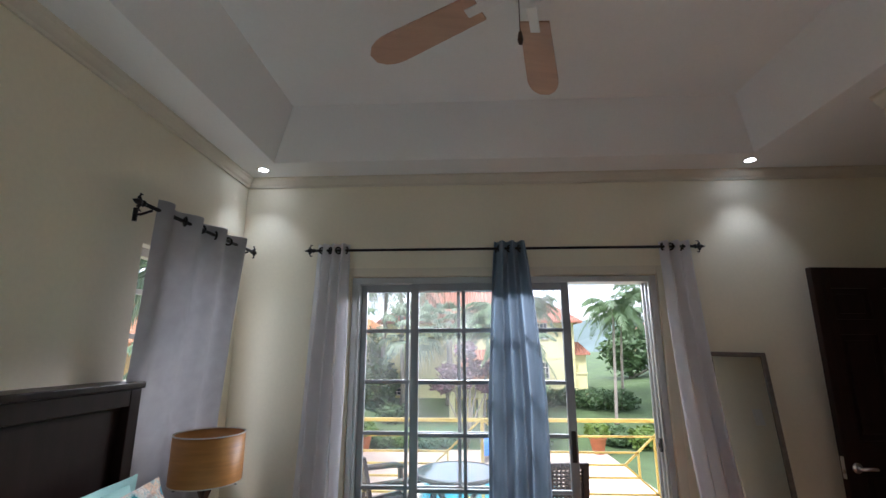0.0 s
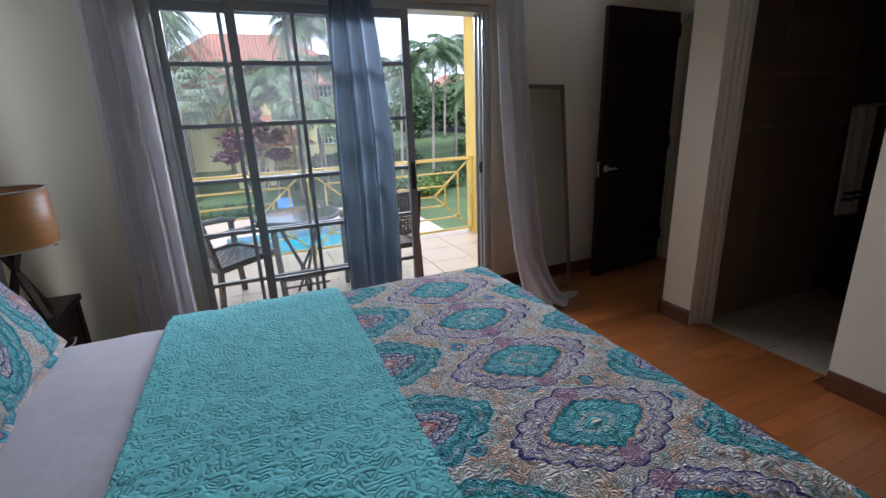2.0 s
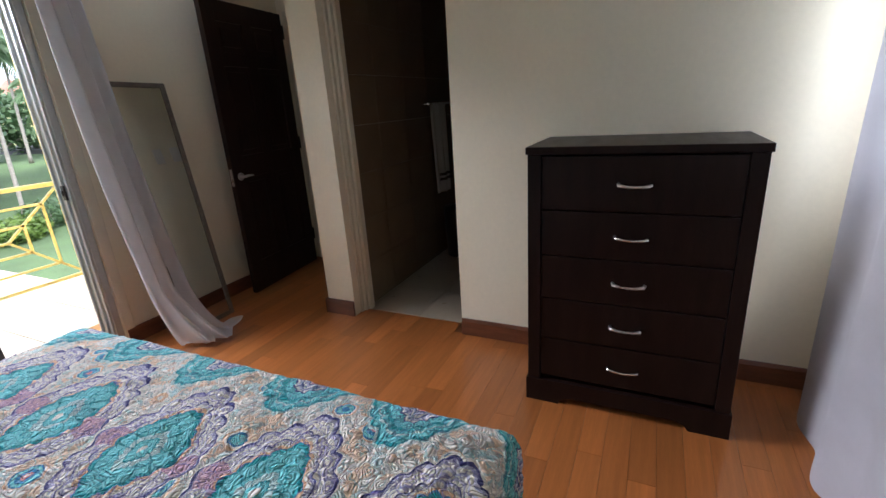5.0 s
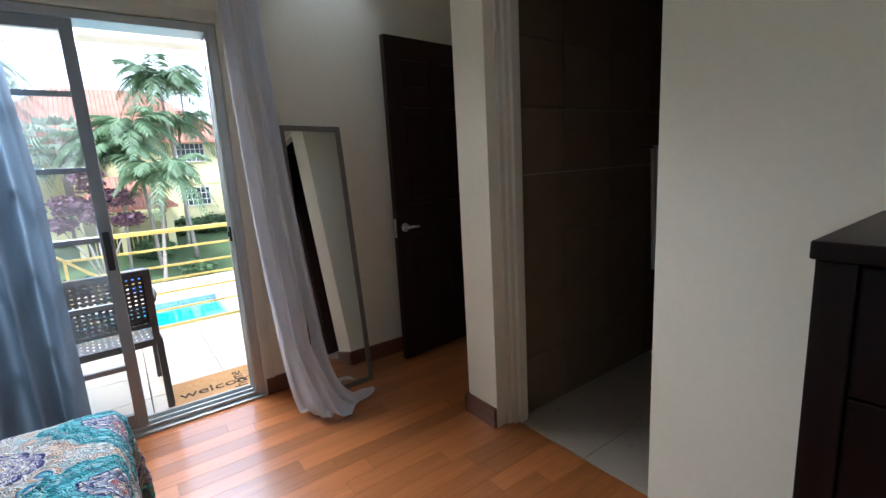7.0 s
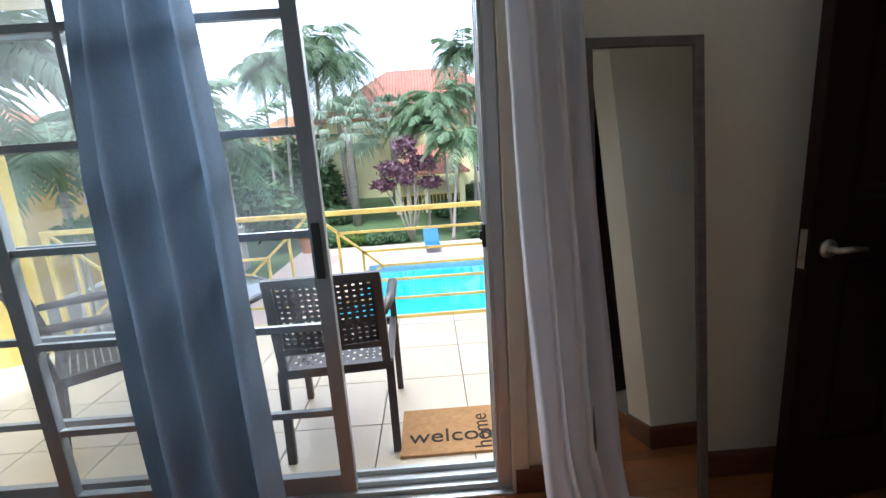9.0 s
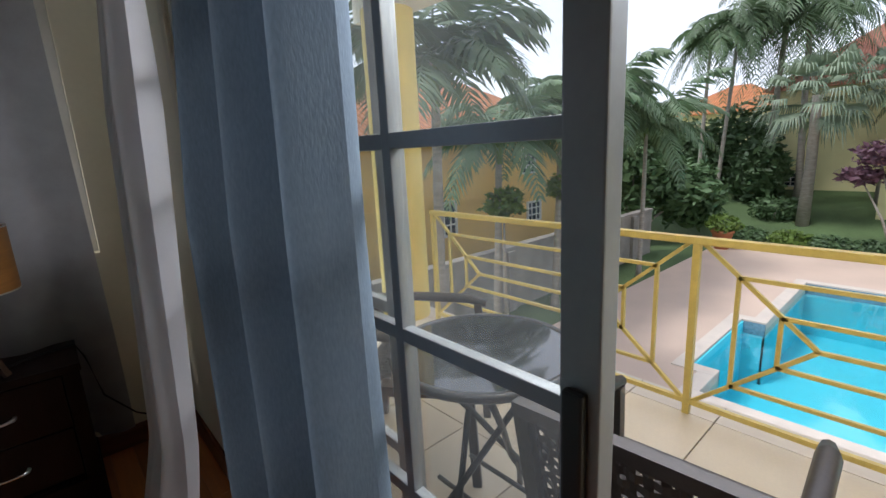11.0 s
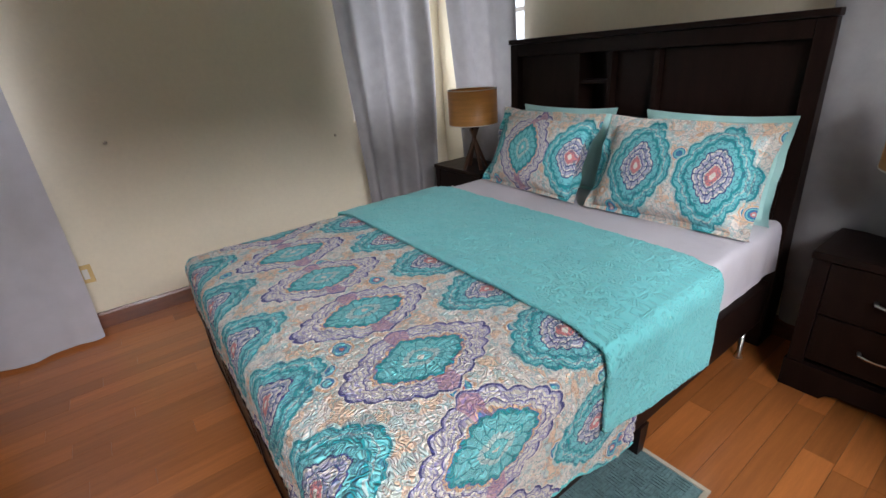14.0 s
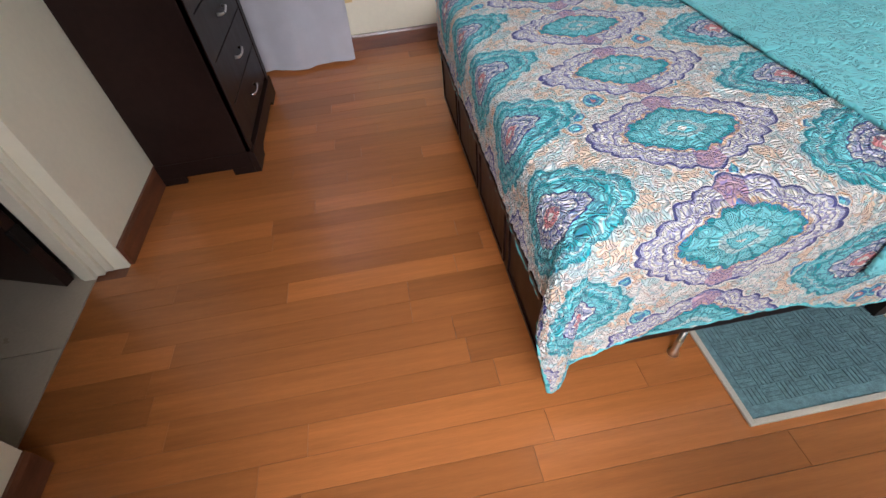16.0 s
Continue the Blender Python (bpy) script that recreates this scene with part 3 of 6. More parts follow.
NZ = 2.20
curtain_rod("long black iron curtain rod over the sliding door", (0.22, -0.085, NZ), (2.725, -0.085, NZ), (0.07, 1.22, 2.43), (0, 1, 0))
curtain("thin white curtain panel gathered beside the sliding door", WHITECLOTH, (0.24, -0.085, 2.245), (0.46, -0.085, 2.245), (0.18, -0.21, 0.02), (0.48, -0.19, 0.02), 3.5, (0, 1, 0), 0.025, 0.058, (NZ, 4), pool=-0.07, seed=1, trail=0.02)
curtain("slate blue linen curtain panel gathered in folds", BLUECLOTH, (1.43, -0.085, 2.25), (1.63, -0.085, 2.25), (1.36, -0.205, 0.012), (1.72, -0.135, 0.012), 3.0, (0, 1, 0), 0.035, 0.07, (NZ, 3), nu=160, seed=2, gather=lambda v: min(1.0, 2.2 * v) ** 0.8)
curtain("long white curtain panel trailing on the floor", WHITECLOTH, (2.50, -0.085, 2.24), (2.70, -0.085, 2.24), (2.56, -0.30, 0.02), (2.80, -0.33, 0.02), 3.0, (0, 1, 0), 0.028, 0.036, (NZ, 4), pool=-0.26, seed=3,
        gather=lambda v: 0.45 * v + 0.55 * v ** 2.2, trail=0.17)
curtain_rod("short black iron curtain rod over the west window", (-0.165, -1.21, 2.165), (-0.165, -0.20, 2.175), (0.05, 0.96), (-1, 0, 0))
curtain("grey linen curtain panel with dark grommets", GREYCLOTH, (-0.165, -1.13, 2.215), (-0.165, -0.29, 2.225), (-0.305, -1.06, 0.10), (-0.305, -0.25, 0.10), 3.5, (1, 0, 0), 0.032, 0.016, (2.17, 6), seed=4)
curtain_rod("short black iron curtain rod in the corner", (-0.165, -3.44, 2.16), (-0.165, -2.49, 2.14), (0.9,), (-1, 0, 0), (False, True))
curtain("grey linen curtain panel beside the headboard", GREYCLOTH, (-0.165, -3.36, 2.205), (-0.165, -2.66, 2.185), (-0.305, -3.30, 0.08), (-0.305, -2.72, 0.08), 3.0, (1, 0, 0), 0.032, 0.016, (2.15, 5), seed=5)
curtain_rod("black iron curtain rod on the south wall", (-0.20, -3.50, 2.165), (0.72, -3.50, 2.155), (0.05, 0.86), (0, -1, 0), (False, True))
curtain("wide grey linen curtain panel on the south wall", GREYCLOTH, (-0.16, -3.50, 2.21), (0.62, -3.50, 2.20), (-0.14, -3.50, 0.06), (0.50, -3.50, 0.06), 3.5, (0, 1, 0), 0.030, 0.05, (2.16, 6), seed=6)
curtain_rod("black iron curtain rod beside the chest of drawers", (2.22, -3.50, 2.16), (3.22, -3.50, 2.16), (0.06, 0.92), (0, -1, 0))
curtain("pale grey curtain panel reaching the floor by the chest", PALECLOTH, (2.30, -3.50, 2.205), (3.10, -3.50, 2.205), (2.32, -3.45, 0.02), (3.05, -3.45, 0.02), 2.5, (0, 1, 0), 0.024, 0.013, (2.16, 6), seed=7)


# ---- bed ----
BY0, BY1, BTOP = -2.60, -1.12, 0.635
bed = thing("bed", "espresso wooden queen bed with a bookcase headboard", "bed")
hx0, hx1, hy0, hy1, hz = XW + 0.02, -0.16, -2.675, -1.072, 1.383
for nm, r, bv in (("headboard_back", (hx0, hx0 + 0.02, hy0 + 0.061, hy1 - 0.061, 1.0, 1.315), 0), ("headboard_post", (hx0, hx1, hy0, hy0 + 0.06, 0.0, hz), 0.004), ("headboard_post", (hx0, hx1, hy1 - 0.06, hy1, 0.0, hz), 0.004),
                  ("headboard_cap", (hx0, hx1 + 0.012, hy0 - 0.006, hy1 + 0.006, hz + 0.001, hz + 0.028), 0.005), ("headboard_rail", (hx0, hx1 - 0.002, hy0 + 0.061, hy1 - 0.061, 1.316, hz), 0.003),
                  ("headboard_panel", (hx0, hx1 - 0.002, hy0 + 0.061, hy1 - 0.061, 0.30, 1.0), 0.003)):
    bm = bmesh.new()
    box(bm, *r, bv)
    part(nm, bm, DARKWOOD, bed)
for y in (-2.17, -1.97, -1.72):
    bm = bmesh.new()
    box(bm, hx0 + 0.02, hx1 - 0.004, y - 0.014, y + 0.014, 1.001, 1.314, 0.002)
    part("divider", bm, DARKWOOD, bed)
bm = bmesh.new()
box(bm, hx0 + 0.02, hx1 - 0.02, -2.155, -1.985, 1.16, 1.178)
part("shelf", bm, DARKWOOD, bed)
for y0, y1, dx in ((-2.612, -2.19, 0.04), (-1.95, -1.735, 0.045), (-1.705, -1.122, 0.04)):
    bm = bmesh.new()
    box(bm, hx1 - dx - 0.012, hx1 - dx, y0, y1, 1.002, 1.313, 0.002)
    part("sliding_panel", bm, DARKWOOD, bed)
for y0, y1 in ((-2.64, -2.605), (-1.118, -1.083)):
    bm = bmesh.new()
    box(bm, hx1 + 0.001, 1.84, y0, y1, 0.14, 0.34, 0.006)
    part("side_rail", bm, DARKWOOD, bed)
bm = bmesh.new()
box(bm, 1.845, 1.875, -2.645, -1.072, 0.10, 0.36, 0.005)
box(bm, 1.838, 1.888, -2.655, -1.062, 0.361, 0.385, 0.006)
for y0, y1 in ((-2.60, -2.25), (-2.21, -1.86), (-1.82, -1.47), (-1.43, -1.10)):
    box(bm, 1.875, 1.881, y0, y1, 0.33, 0.345)
    box(bm, 1.875, 1.881, y0, y1, 0.125, 0.14)
    box(bm, 1.875, 1.881, y0, y0 + 0.015, 0.14, 0.33)
    box(bm, 1.875, 1.881, y1 - 0.015, y1, 0.14, 0.33)
part("footboard", bm, DARKWOOD, bed, "low panelled footboard")
for x, y in ((1.83, -2.62), (1.84, -1.085), (0.8, -1.10), (0.8, -2.622)):
    bm = bmesh.new()
    top, bot = 0.028, 0.020
    tube(bm, [(x, y, 0.14), (x, y, 0.0)], [top * 1.25, bot * 1.25], 4)
    part("leg", bm, DARKWOOD, bed)
for x in (-0.02, 1.45):
    bm = bmesh.new()
    tube(bm, [(x, -1.10, 0.14), (x, -1.10, 0.02), (x, -1.10, 0.0)], [0.010, 0.010, 0.018], 10)
    part("support_foot", bm, CHROME, bed, "small metal support foot", True)


mt = thing("mattress", "thick mattress under a white fitted sheet", "mattress")
bm = bmesh.new()
box(bm, -0.14, 1.835, BY0 + 0.002, BY1 - 0.002, 0.30, 0.60, 0.05)
part("core", bm, SHEET, mt, smooth=True)
bm = bmesh.new()


def sheet_at(u, v):
    """White top sheet, tucked and hanging a little over both long sides."""
    x = -0.145 + 0.80 * u
    w = (BY1 - BY0) + 0.5
    s = -0.25 + w * v
    over = max(0.0, -s, s - (BY1 - BY0))
    y = BY0 + min(max(s, 0.0), BY1 - BY0)
    sgn = -1 if s < 0 else 1
    r = 0.05
    if over > 0:
        th = min(over / r, math.pi / 2)
        y += sgn * (r * math.sin(th) * 0.6 + 0.012 + 0.012 * noise.noise((x * 9, over * 4, 3)))
        z = BTOP - 0.012 - r * (1 - math.cos(th)) - max(0, over - r * math.pi / 2)
    else:
        z = BTOP - 0.012 + 0.004 * noise.noise((x * 5, y * 5, 1)) + 0.003 * math.sin(9 * x + 5 * y)
    return Vector((x, y, z))


grid(bm, 50, 80, sheet_at)
part("top_sheet", bm, SHEET, mt, "smooth white cotton sheet", True)


# ---- quilt and pillows ----
def pattern_cloth(name, mode):
    """Medallion print in teal, cream, lilac and coral, or plain teal, with stitched relief, laid by the cloth's own metres."""
    m, t, p = nodes_of(name)
    uv = t.nodes.new("ShaderNodeUVMap")
    L = t.links.new

    def math_node(op, a, b=None, c=None):
        n = t.nodes.new("ShaderNodeMath")
        n.operation = op
        for i, v in enumerate((a, b, c)):
            if v is None:
                continue
            if isinstance(v, (int, float)):
                n.inputs[i].default_value = v
            else:
                L(v, n.inputs[i])
        return n.outputs[0]

    def noise_node(scale, detail=2.0, vec=None):
        n = t.nodes.new("ShaderNodeTexNoise")
        n.inputs["Scale"].default_value, n.inputs["Detail"].default_value = scale, detail
        L(vec or uv.outputs[0], n.inputs["Vector"])
        return n

    # a stitched wander line: contour lines of a warped noise
    wnd = noise_node(50.0 if mode == "teal" else 56.0, 0.0)
    st = math_node("MULTIPLY", wnd.outputs["Fac"], 3.0 if mode == "teal" else 6.0)
    st = math_node("ABSOLUTE", math_node("SINE", math_node("MULTIPLY", st, math.pi)))
    st = math_node("POWER", st, 0.34 if mode == "teal" else 0.55)
    if mode == "teal":
        # teal goes darker in the stitched grooves, crease shade put into the colour
        r = t.nodes.new("ShaderNodeValToRGB")
        r.color_ramp.elements[0].color, r.color_ramp.elements[1].color = (0.155, 0.52, 0.54, 1), (0.20, 0.64, 0.65, 1)
        L(math_node("MULTIPLY_ADD", st, 0.6, math_node("MULTIPLY", noise_node(4.0).outputs["Fac"], 0.4)), r.inputs["Fac"])
        col = r.outputs["Color"]
    else:
        wob = noise_node(11.0, 2.0)
        sep = t.nodes.new("ShaderNodeSeparateXYZ")
        L(uv.outputs[0], sep.inputs[0])
        wsep = t.nodes.new("ShaderNodeSeparateXYZ")
        L(wob.outputs["Color"], wsep.inputs[0])
        px = math_node("MULTIPLY_ADD", math_node("SUBTRACT", wsep.outputs[0], 0.5), 0.03, sep.outputs[0])
        py = math_node("MULTIPLY_ADD", math_node("SUBTRACT", wsep.outputs[1], 0.5), 0.03, sep.outputs[1])

        def medallion(cx, cy, cw, ch, ax, ay, lobes):
            """Scalloped pointed oval repeated over the cloth: 0 in its middle, 1 on its rim; and the angle round it."""
            fx = math_node("MULTIPLY", math_node("SUBTRACT", math_node("FRACT", math_node("ADD", math_node("DIVIDE", math_node("SUBTRACT", px, cx), cw), 0.5)), 0.5), cw / ax)
            fy = math_node("MULTIPLY", math_node("SUBTRACT", math_node("FRACT", math_node("ADD", math_node("DIVIDE", math_node("SUBTRACT", py, cy), ch), 0.5)), 0.5), ch / ay)
            r = math_node("POWER", math_node("ADD", math_node("POWER", math_node("ABSOLUTE", fx), 1.35), math_node("POWER", math_node("ABSOLUTE", fy), 1.35)), 1 / 1.35)
            a = math_node("ARCTAN2", fy, fx)
            petal = math_node("ABSOLUTE", math_node("SINE", math_node("MULTIPLY", a, lobes)))
            return math_node("MULTIPLY", r, math_node("SUBTRACT", 1.05, math_node("MULTIPLY", petal, 0.085))), a

        TEAL, AQUA, CREAM, LILAC, NAVY, CORAL, PEACH = (0.03, 0.36, 0.40, 1), (0.21, 0.66, 0.69, 1), (0.88, 0.82, 0.74, 1), (0.54, 0.52, 0.66, 1), (0.07, 0.07, 0.24, 1), (0.74, 0.27, 0.27, 1), (0.80, 0.53, 0.34, 1)
        MIST, BLUE = (0.55, 0.72, 0.70, 1), (0.05, 0.25, 0.48, 1)

        def bands(value, stops):
            r = t.nodes.new("ShaderNodeValToRGB")
            r.color_ramp.interpolation = "CONSTANT"
            e = r.color_ramp.elements
            e[0].position, e[0].color = stops[0]
            e[1].position, e[1].color = stops[1]
            for pos, c in stops[2:]:
                e.new(pos).color = c
            L(value, r.inputs["Fac"])
            return r.outputs["Color"]

        def over(fac, a, b):
            """b laid over a where fac is 1."""
            n = t.nodes.new("ShaderNodeMix")
            n.data_type = "RGBA"
            for key, v in (("Factor", fac), ("A", a), ("B", b)):
                if isinstance(v, (float, tuple)):
                    n.inputs[key].default_value = v
                else:
                    L(v, n.inputs[key])
            return n.outputs["Result"]

        def inside(value, lo, hi):
            return math_node("MULTIPLY", math_node("GREATER_THAN", value, lo), math_node("LESS_THAN", value, hi))

        if mode == "quilt":
            first, second = (1.515, -1.316, 0.73, 0.312, 0.235, 0.150, 9.0), (1.15, -1.16, 0.73, 0.312, 0.185, 0.140, 8.0)
        elif mode == "sham":
            first, second = (0.5, 0.2, 1.24, 0.9, 0.11, 0.18, 9.0), (-0.12, 0.2, 0.31, 0.9, 0.155, 0.235, 8.0)
        else:
            first, second = (-0.02, 0.2, 0.62, 0.9, 0.19, 0.24, 9.0), (0.29, 0.2, 0.62, 0.9, 0.15, 0.225, 8.0)
        (d1, a1), (d2, a2) = medallion(*first), medallion(*second)
        # ground: cream with peach clouds, misty sprays and fine drawn lines
        ground = over(math_node("GREATER_THAN", noise_node(13.0, 2.0).outputs["Fac"], 0.53), CREAM, (0.88, 0.66, 0.48, 1))
        ground = over(math_node("MULTIPLY", math_node("GREATER_THAN", noise_node(19.0, 3.0).outputs["Fac"], 0.57), 0.75), ground, MIST)
        line = math_node("ABSOLUTE", math_node("SUBTRACT", noise_node(34.0, 1.0).outputs["Fac"], 0.5))
        ground = over(math_node("MULTIPLY", math_node("LESS_THAN", line, 0.022), 0.6), ground, (0.24, 0.50, 0.52, 1))
        line2 = math_node("ABSOLUTE", math_node("SUBTRACT", noise_node(27.0, 1.0).outputs["Fac"], 0.42))
        ground = over(math_node("MULTIPLY", math_node("LESS_THAN", line2, 0.016), 0.5), ground, (0.62, 0.36, 0.22, 1))
        # paisley drops scattered over the ground
        vo = t.nodes.new("ShaderNodeTexVoronoi")
        vo.inputs["Scale"].default_value = 8.5
        L(wob.inputs["Vector"].links[0].from_socket, vo.inputs["Vector"])
        drop = bands(vo.outputs["Distance"], [(0.0, CREAM), (0.05, CORAL), (0.09, BLUE), (0.16, AQUA), (0.21, BLUE), (0.235, CREAM), (0.26, PEACH)])
        ground = over(math_node("LESS_THAN", vo.outputs["Distance"], 0.30), ground, drop)
        # teal medallion: flower heart, leaf field, lilac scalloped frame
        A = bands(d1, [(0.0, CREAM), (0.05, AQUA), (0.14, TEAL), (0.155, MIST), (0.25, AQUA), (0.33, TEAL), (0.345, AQUA), (0.50, TEAL), (0.56, BLUE), (0.575, PEACH), (0.62, CREAM), (0.665, LILAC), (0.69, NAVY), (0.705, CREAM), (0.75, LILAC), (0.77, CREAM), (0.82, LILAC), (0.84, CREAM), (0.89, LILAC), (0.93, NAVY), (0.965, CREAM)])
        vein = math_node("LESS_THAN", math_node("ABSOLUTE", math_node("SINE", math_node("MULTIPLY_ADD", a1, 8.0, math_node("MULTIPLY", d1, 5.0)))), 0.22)
        A = over(math_node("MULTIPLY", math_node("MULTIPLY", vein, inside(d1, 0.12, 0.54)), 0.8), A, (0.02, 0.24, 0.28, 1))
        hook = math_node("MULTIPLY", math_node("GREATER_THAN", math_node("ABSOLUTE", math_node("SINE", a1)), 0.985), inside(d1, 0.60, 0.92))
        A = over(math_node("MULTIPLY", hook, 0.7), A, (0.55, 0.25, 0.36, 1))
        # coral-hearted medallion: lilac petals in a teal field
        B = bands(d2, [(0.0, CREAM), (0.07, CORAL), (0.17, CREAM), (0.20, NAVY), (0.225, LILAC), (0.28, CREAM), (0.32, NAVY), (0.34, LILAC), (0.41, CREAM), (0.45, NAVY), (0.48, AQUA), (0.63, TEAL), (0.70, AQUA), (0.76, MIST), (0.80, AQUA), (0.90, TEAL), (0.95, MIST)])
        vein = math_node("LESS_THAN", math_node("ABSOLUTE", math_node("SINE", math_node("MULTIPLY", a2, 6.0))), 0.2)
        B = over(math_node("MULTIPLY", math_node("MULTIPLY", vein, inside(d2, 0.17, 0.47)), 0.8), B, NAVY)
        vein = math_node("LESS_THAN", math_node("ABSOLUTE", math_node("SINE", math_node("MULTIPLY_ADD", a2, 10.0, math_node("MULTIPLY", d2, 16.0)))), 0.25)
        B = over(math_node("MULTIPLY", math_node("MULTIPLY", vein, inside(d2, 0.56, 0.95)), 0.6), B, TEAL)
        scroll = math_node("ABSOLUTE", math_node("SUBTRACT", noise_node(52.0, 1.0).outputs["Fac"], 0.5))
        scroll = math_node("LESS_THAN", scroll, 0.03)
        A = over(math_node("MULTIPLY", math_node("MULTIPLY", scroll, inside(d1, 0.55, 0.95)), 0.7), A, (0.22, 0.18, 0.42, 1))
        B = over(math_node("MULTIPLY", math_node("MULTIPLY", scroll, inside(d2, 0.10, 0.98)), 0.65), B, (0.05, 0.16, 0.26, 1))
        ground = over(math_node("MULTIPLY", scroll, 0.34), ground, (0.38, 0.34, 0.40, 1))
        printed = over(math_node("LESS_THAN", d1, 1.0), ground, A)
        printed = over(math_node("MULTIPLY", math_node("LESS_THAN", d2, 1.0), math_node("LESS_THAN", d2, d1)), printed, B)
        mul = t.nodes.new("ShaderNodeMix")
        mul.data_type, mul.blend_type = "RGBA", "MULTIPLY"
        mul.inputs["Factor"].default_value = 1.0
        vr = t.nodes.new("ShaderNodeMapRange")
        vr.inputs["To Min"].default_value, vr.inputs["To Max"].default_value = 0.78, 1.14
        L(noise_node(60.0, 3.0).outputs["Fac"], vr.inputs["Value"])
        L(printed, mul.inputs["A"])
        L(vr.outputs["Result"], mul.inputs["B"])
        col = mul.outputs["Result"]
    L(col, p.inputs["Base Color"])
    p.inputs["Roughness"].default_value = 0.82
    p.inputs["Specular IOR Level"].default_value = 0.15
    p.inputs["Sheen Weight"].default_value = 0.15
    b = t.nodes.new("ShaderNodeBump")
    b.inputs["Strength"].default_value, b.inputs["Distance"].default_value = {"teal": (1.0, 0.0064), "quilt": (1.0, 0.0076), "sham": (0.7, 0.005), "sham_teal": (0.7, 0.005)}[mode]
    L(st, b.inputs["Height"])
    L(b.outputs["Normal"], p.inputs["Normal"])
    return m


QUILT = pattern_cloth("medallion_quilt_print", "quilt")
TEALQ = pattern_cloth("teal_stitched_quilt", "teal")
SHAM = pattern_cloth("coral_medallion_sham_print", "sham")
SHAMTEAL = pattern_cloth("teal_medallion_sham_print", "sham_teal")


def drape(a, b, lift, seed):
    """Cloth metres a (along the bed from the headboard) and b (across) to the place on the bed, hanging over the edges."""
    ex, r = 1.83, 0.06
    dx = max(0.0, a - ex)
    dn, ds = max(0.0, b - (BY1 + 0.03)), max(0.0, (BY0 - 0.005) - b)
    dy = max(dn, ds)
    sy = 1.0 if dn > 0 else -1.0
    x, y = min(a, ex), min(max(b, BY0 - 0.005), BY1 + 0.03)
    over = math.hypot(dx, dy)
    wave = 0.006 * noise.noise((a * 6, b * 6, seed)) + 0.004 * noise.noise((a * 17, b * 17, seed + 5))
    if seed == 3:
        wa, wb = a + 0.010 * noise.noise((a * 40, b * 40, 1.0)), b + 0.010 * noise.noise((a * 40, b * 40, 9.0))
        near = noise.voronoi((wa * 40, wb * 29, 0.5))[0]
        puff = 0.0060 * min(1.0, 1.6 * (near[1] - near[0])) ** 0.6 + 0.0012 * noise.noise((a * 70, b * 70, 3.0))
    else:
        puff = 0.0042 * abs(noise.noise((a * 30, b * 42, seed + 2))) ** 0.6
    if over == 0:
        edge = min(ex - a, b - (BY0 - 0.005), (BY1 + 0.03) - b)
        dip = 0.0 if edge > 0.14 else 0.022 * ((0.14 - edge) / 0.14) ** 2
        return Vector((x, y, BTOP + lift + wave + puff - dip))
    th = min(over / r, math.pi / 2)
    run = r * math.sin(th)
    fall = 0.022 + r * (1 - math.cos(th)) + max(0.0, over - r * math.pi / 2)
    ux, uy = dx / over, sy * dy / over
    flare = (0.05 if sy > 0 else 0.0) * min(1.0, over / 0.3) * (2 * abs(ux * uy)) + 0.02 * over * noise.noise((a * 5, b * 5, seed + 8))
    k = run * (0.55 if sy > 0 or dx > dy else 0.35) + lift + flare + puff
    return Vector((x + ux * k, y + uy * k, BTOP + lift - fall + wave))


def cloth(bm, a0, a1, b0, b1, lift, na, nb, seed, hem=None, thick=0.010):
    """Two skins with a closed hem."""
    def at(u, v, off):
        a = a0 + (a1 - a0) * u
        bb0, bb1 = (b0, b1) if hem is None else hem(a)
        b = bb0 + (bb1 - bb0) * v
        return drape(a, b, lift + off, seed)
    def uvm(u, v):
        a = a0 + (a1 - a0) * u
        bb0, bb1 = (b0, b1) if hem is None else hem(a)
        return (a, bb0 + (bb1 - bb0) * v)
    grid(bm, na, nb, lambda u, v: at(u, v, 0.0), uvm)


def quilt_hem(a):
    k = 0.035 * math.sin(a * 7.5) + 0.02 * math.sin(a * 13 + 1)
    return (BY0 - 0.005 - 0.26 + 0.5 * k, BY1 + 0.03 + 0.415 + k + 0.14 * max(0.0, a - 1.6))


quilt = thing("quilt", "medallion-print quilt with a teal reverse folded back across the bed", "quilt")
bm = bmesh.new()
cloth(bm, 0.95, 1.86 + 0.27, BY0, BY1, 0.008, 250, 430, 3, quilt_hem)
q = part("printed_side", bm, QUILT, quilt, "teal, cream and lilac medallion print", True)
sol = q.modifiers.new("thickness", "SOLIDIFY")
sol.thickness, sol.offset = 0.009, 1.0
BINDING = mat("aqua_quilt_binding", (0.17, 0.56, 0.58), 0.85, var=0.08, scale=30, bump=0.3, bscale=200, dist=0.001, spec=0.1)
HEMA = 1.86 + 0.27
bm = bmesh.new()
edge = [(0.95 + (HEMA - 0.95) * k / 90, quilt_hem(0.95 + (HEMA - 0.95) * k / 90)[1]) for k in range(91)]
tube(bm, [drape(a, b, 0.012, 3) for a, b in edge], 0.0075, 6)
part("binding", bm, BINDING, quilt, "narrow aqua bound edge", True)
bm = bmesh.new()
lo_b, hi_b = quilt_hem(HEMA)
tube(bm, [drape(HEMA, lo_b + (hi_b - lo_b) * k / 110, 0.012, 3) for k in range(111)], 0.0075, 6)
part("binding", bm, BINDING, quilt, "narrow aqua bound edge", True)
bm = bmesh.new()


def flap_hem(a):
    return (BY0 - 0.005 - 0.30 - 0.02 * math.sin(a * 9), BY1 + 0.03 + 0.30 + 0.10 * max(0.0, (1.135 - a) / 0.625) ** 0.8)


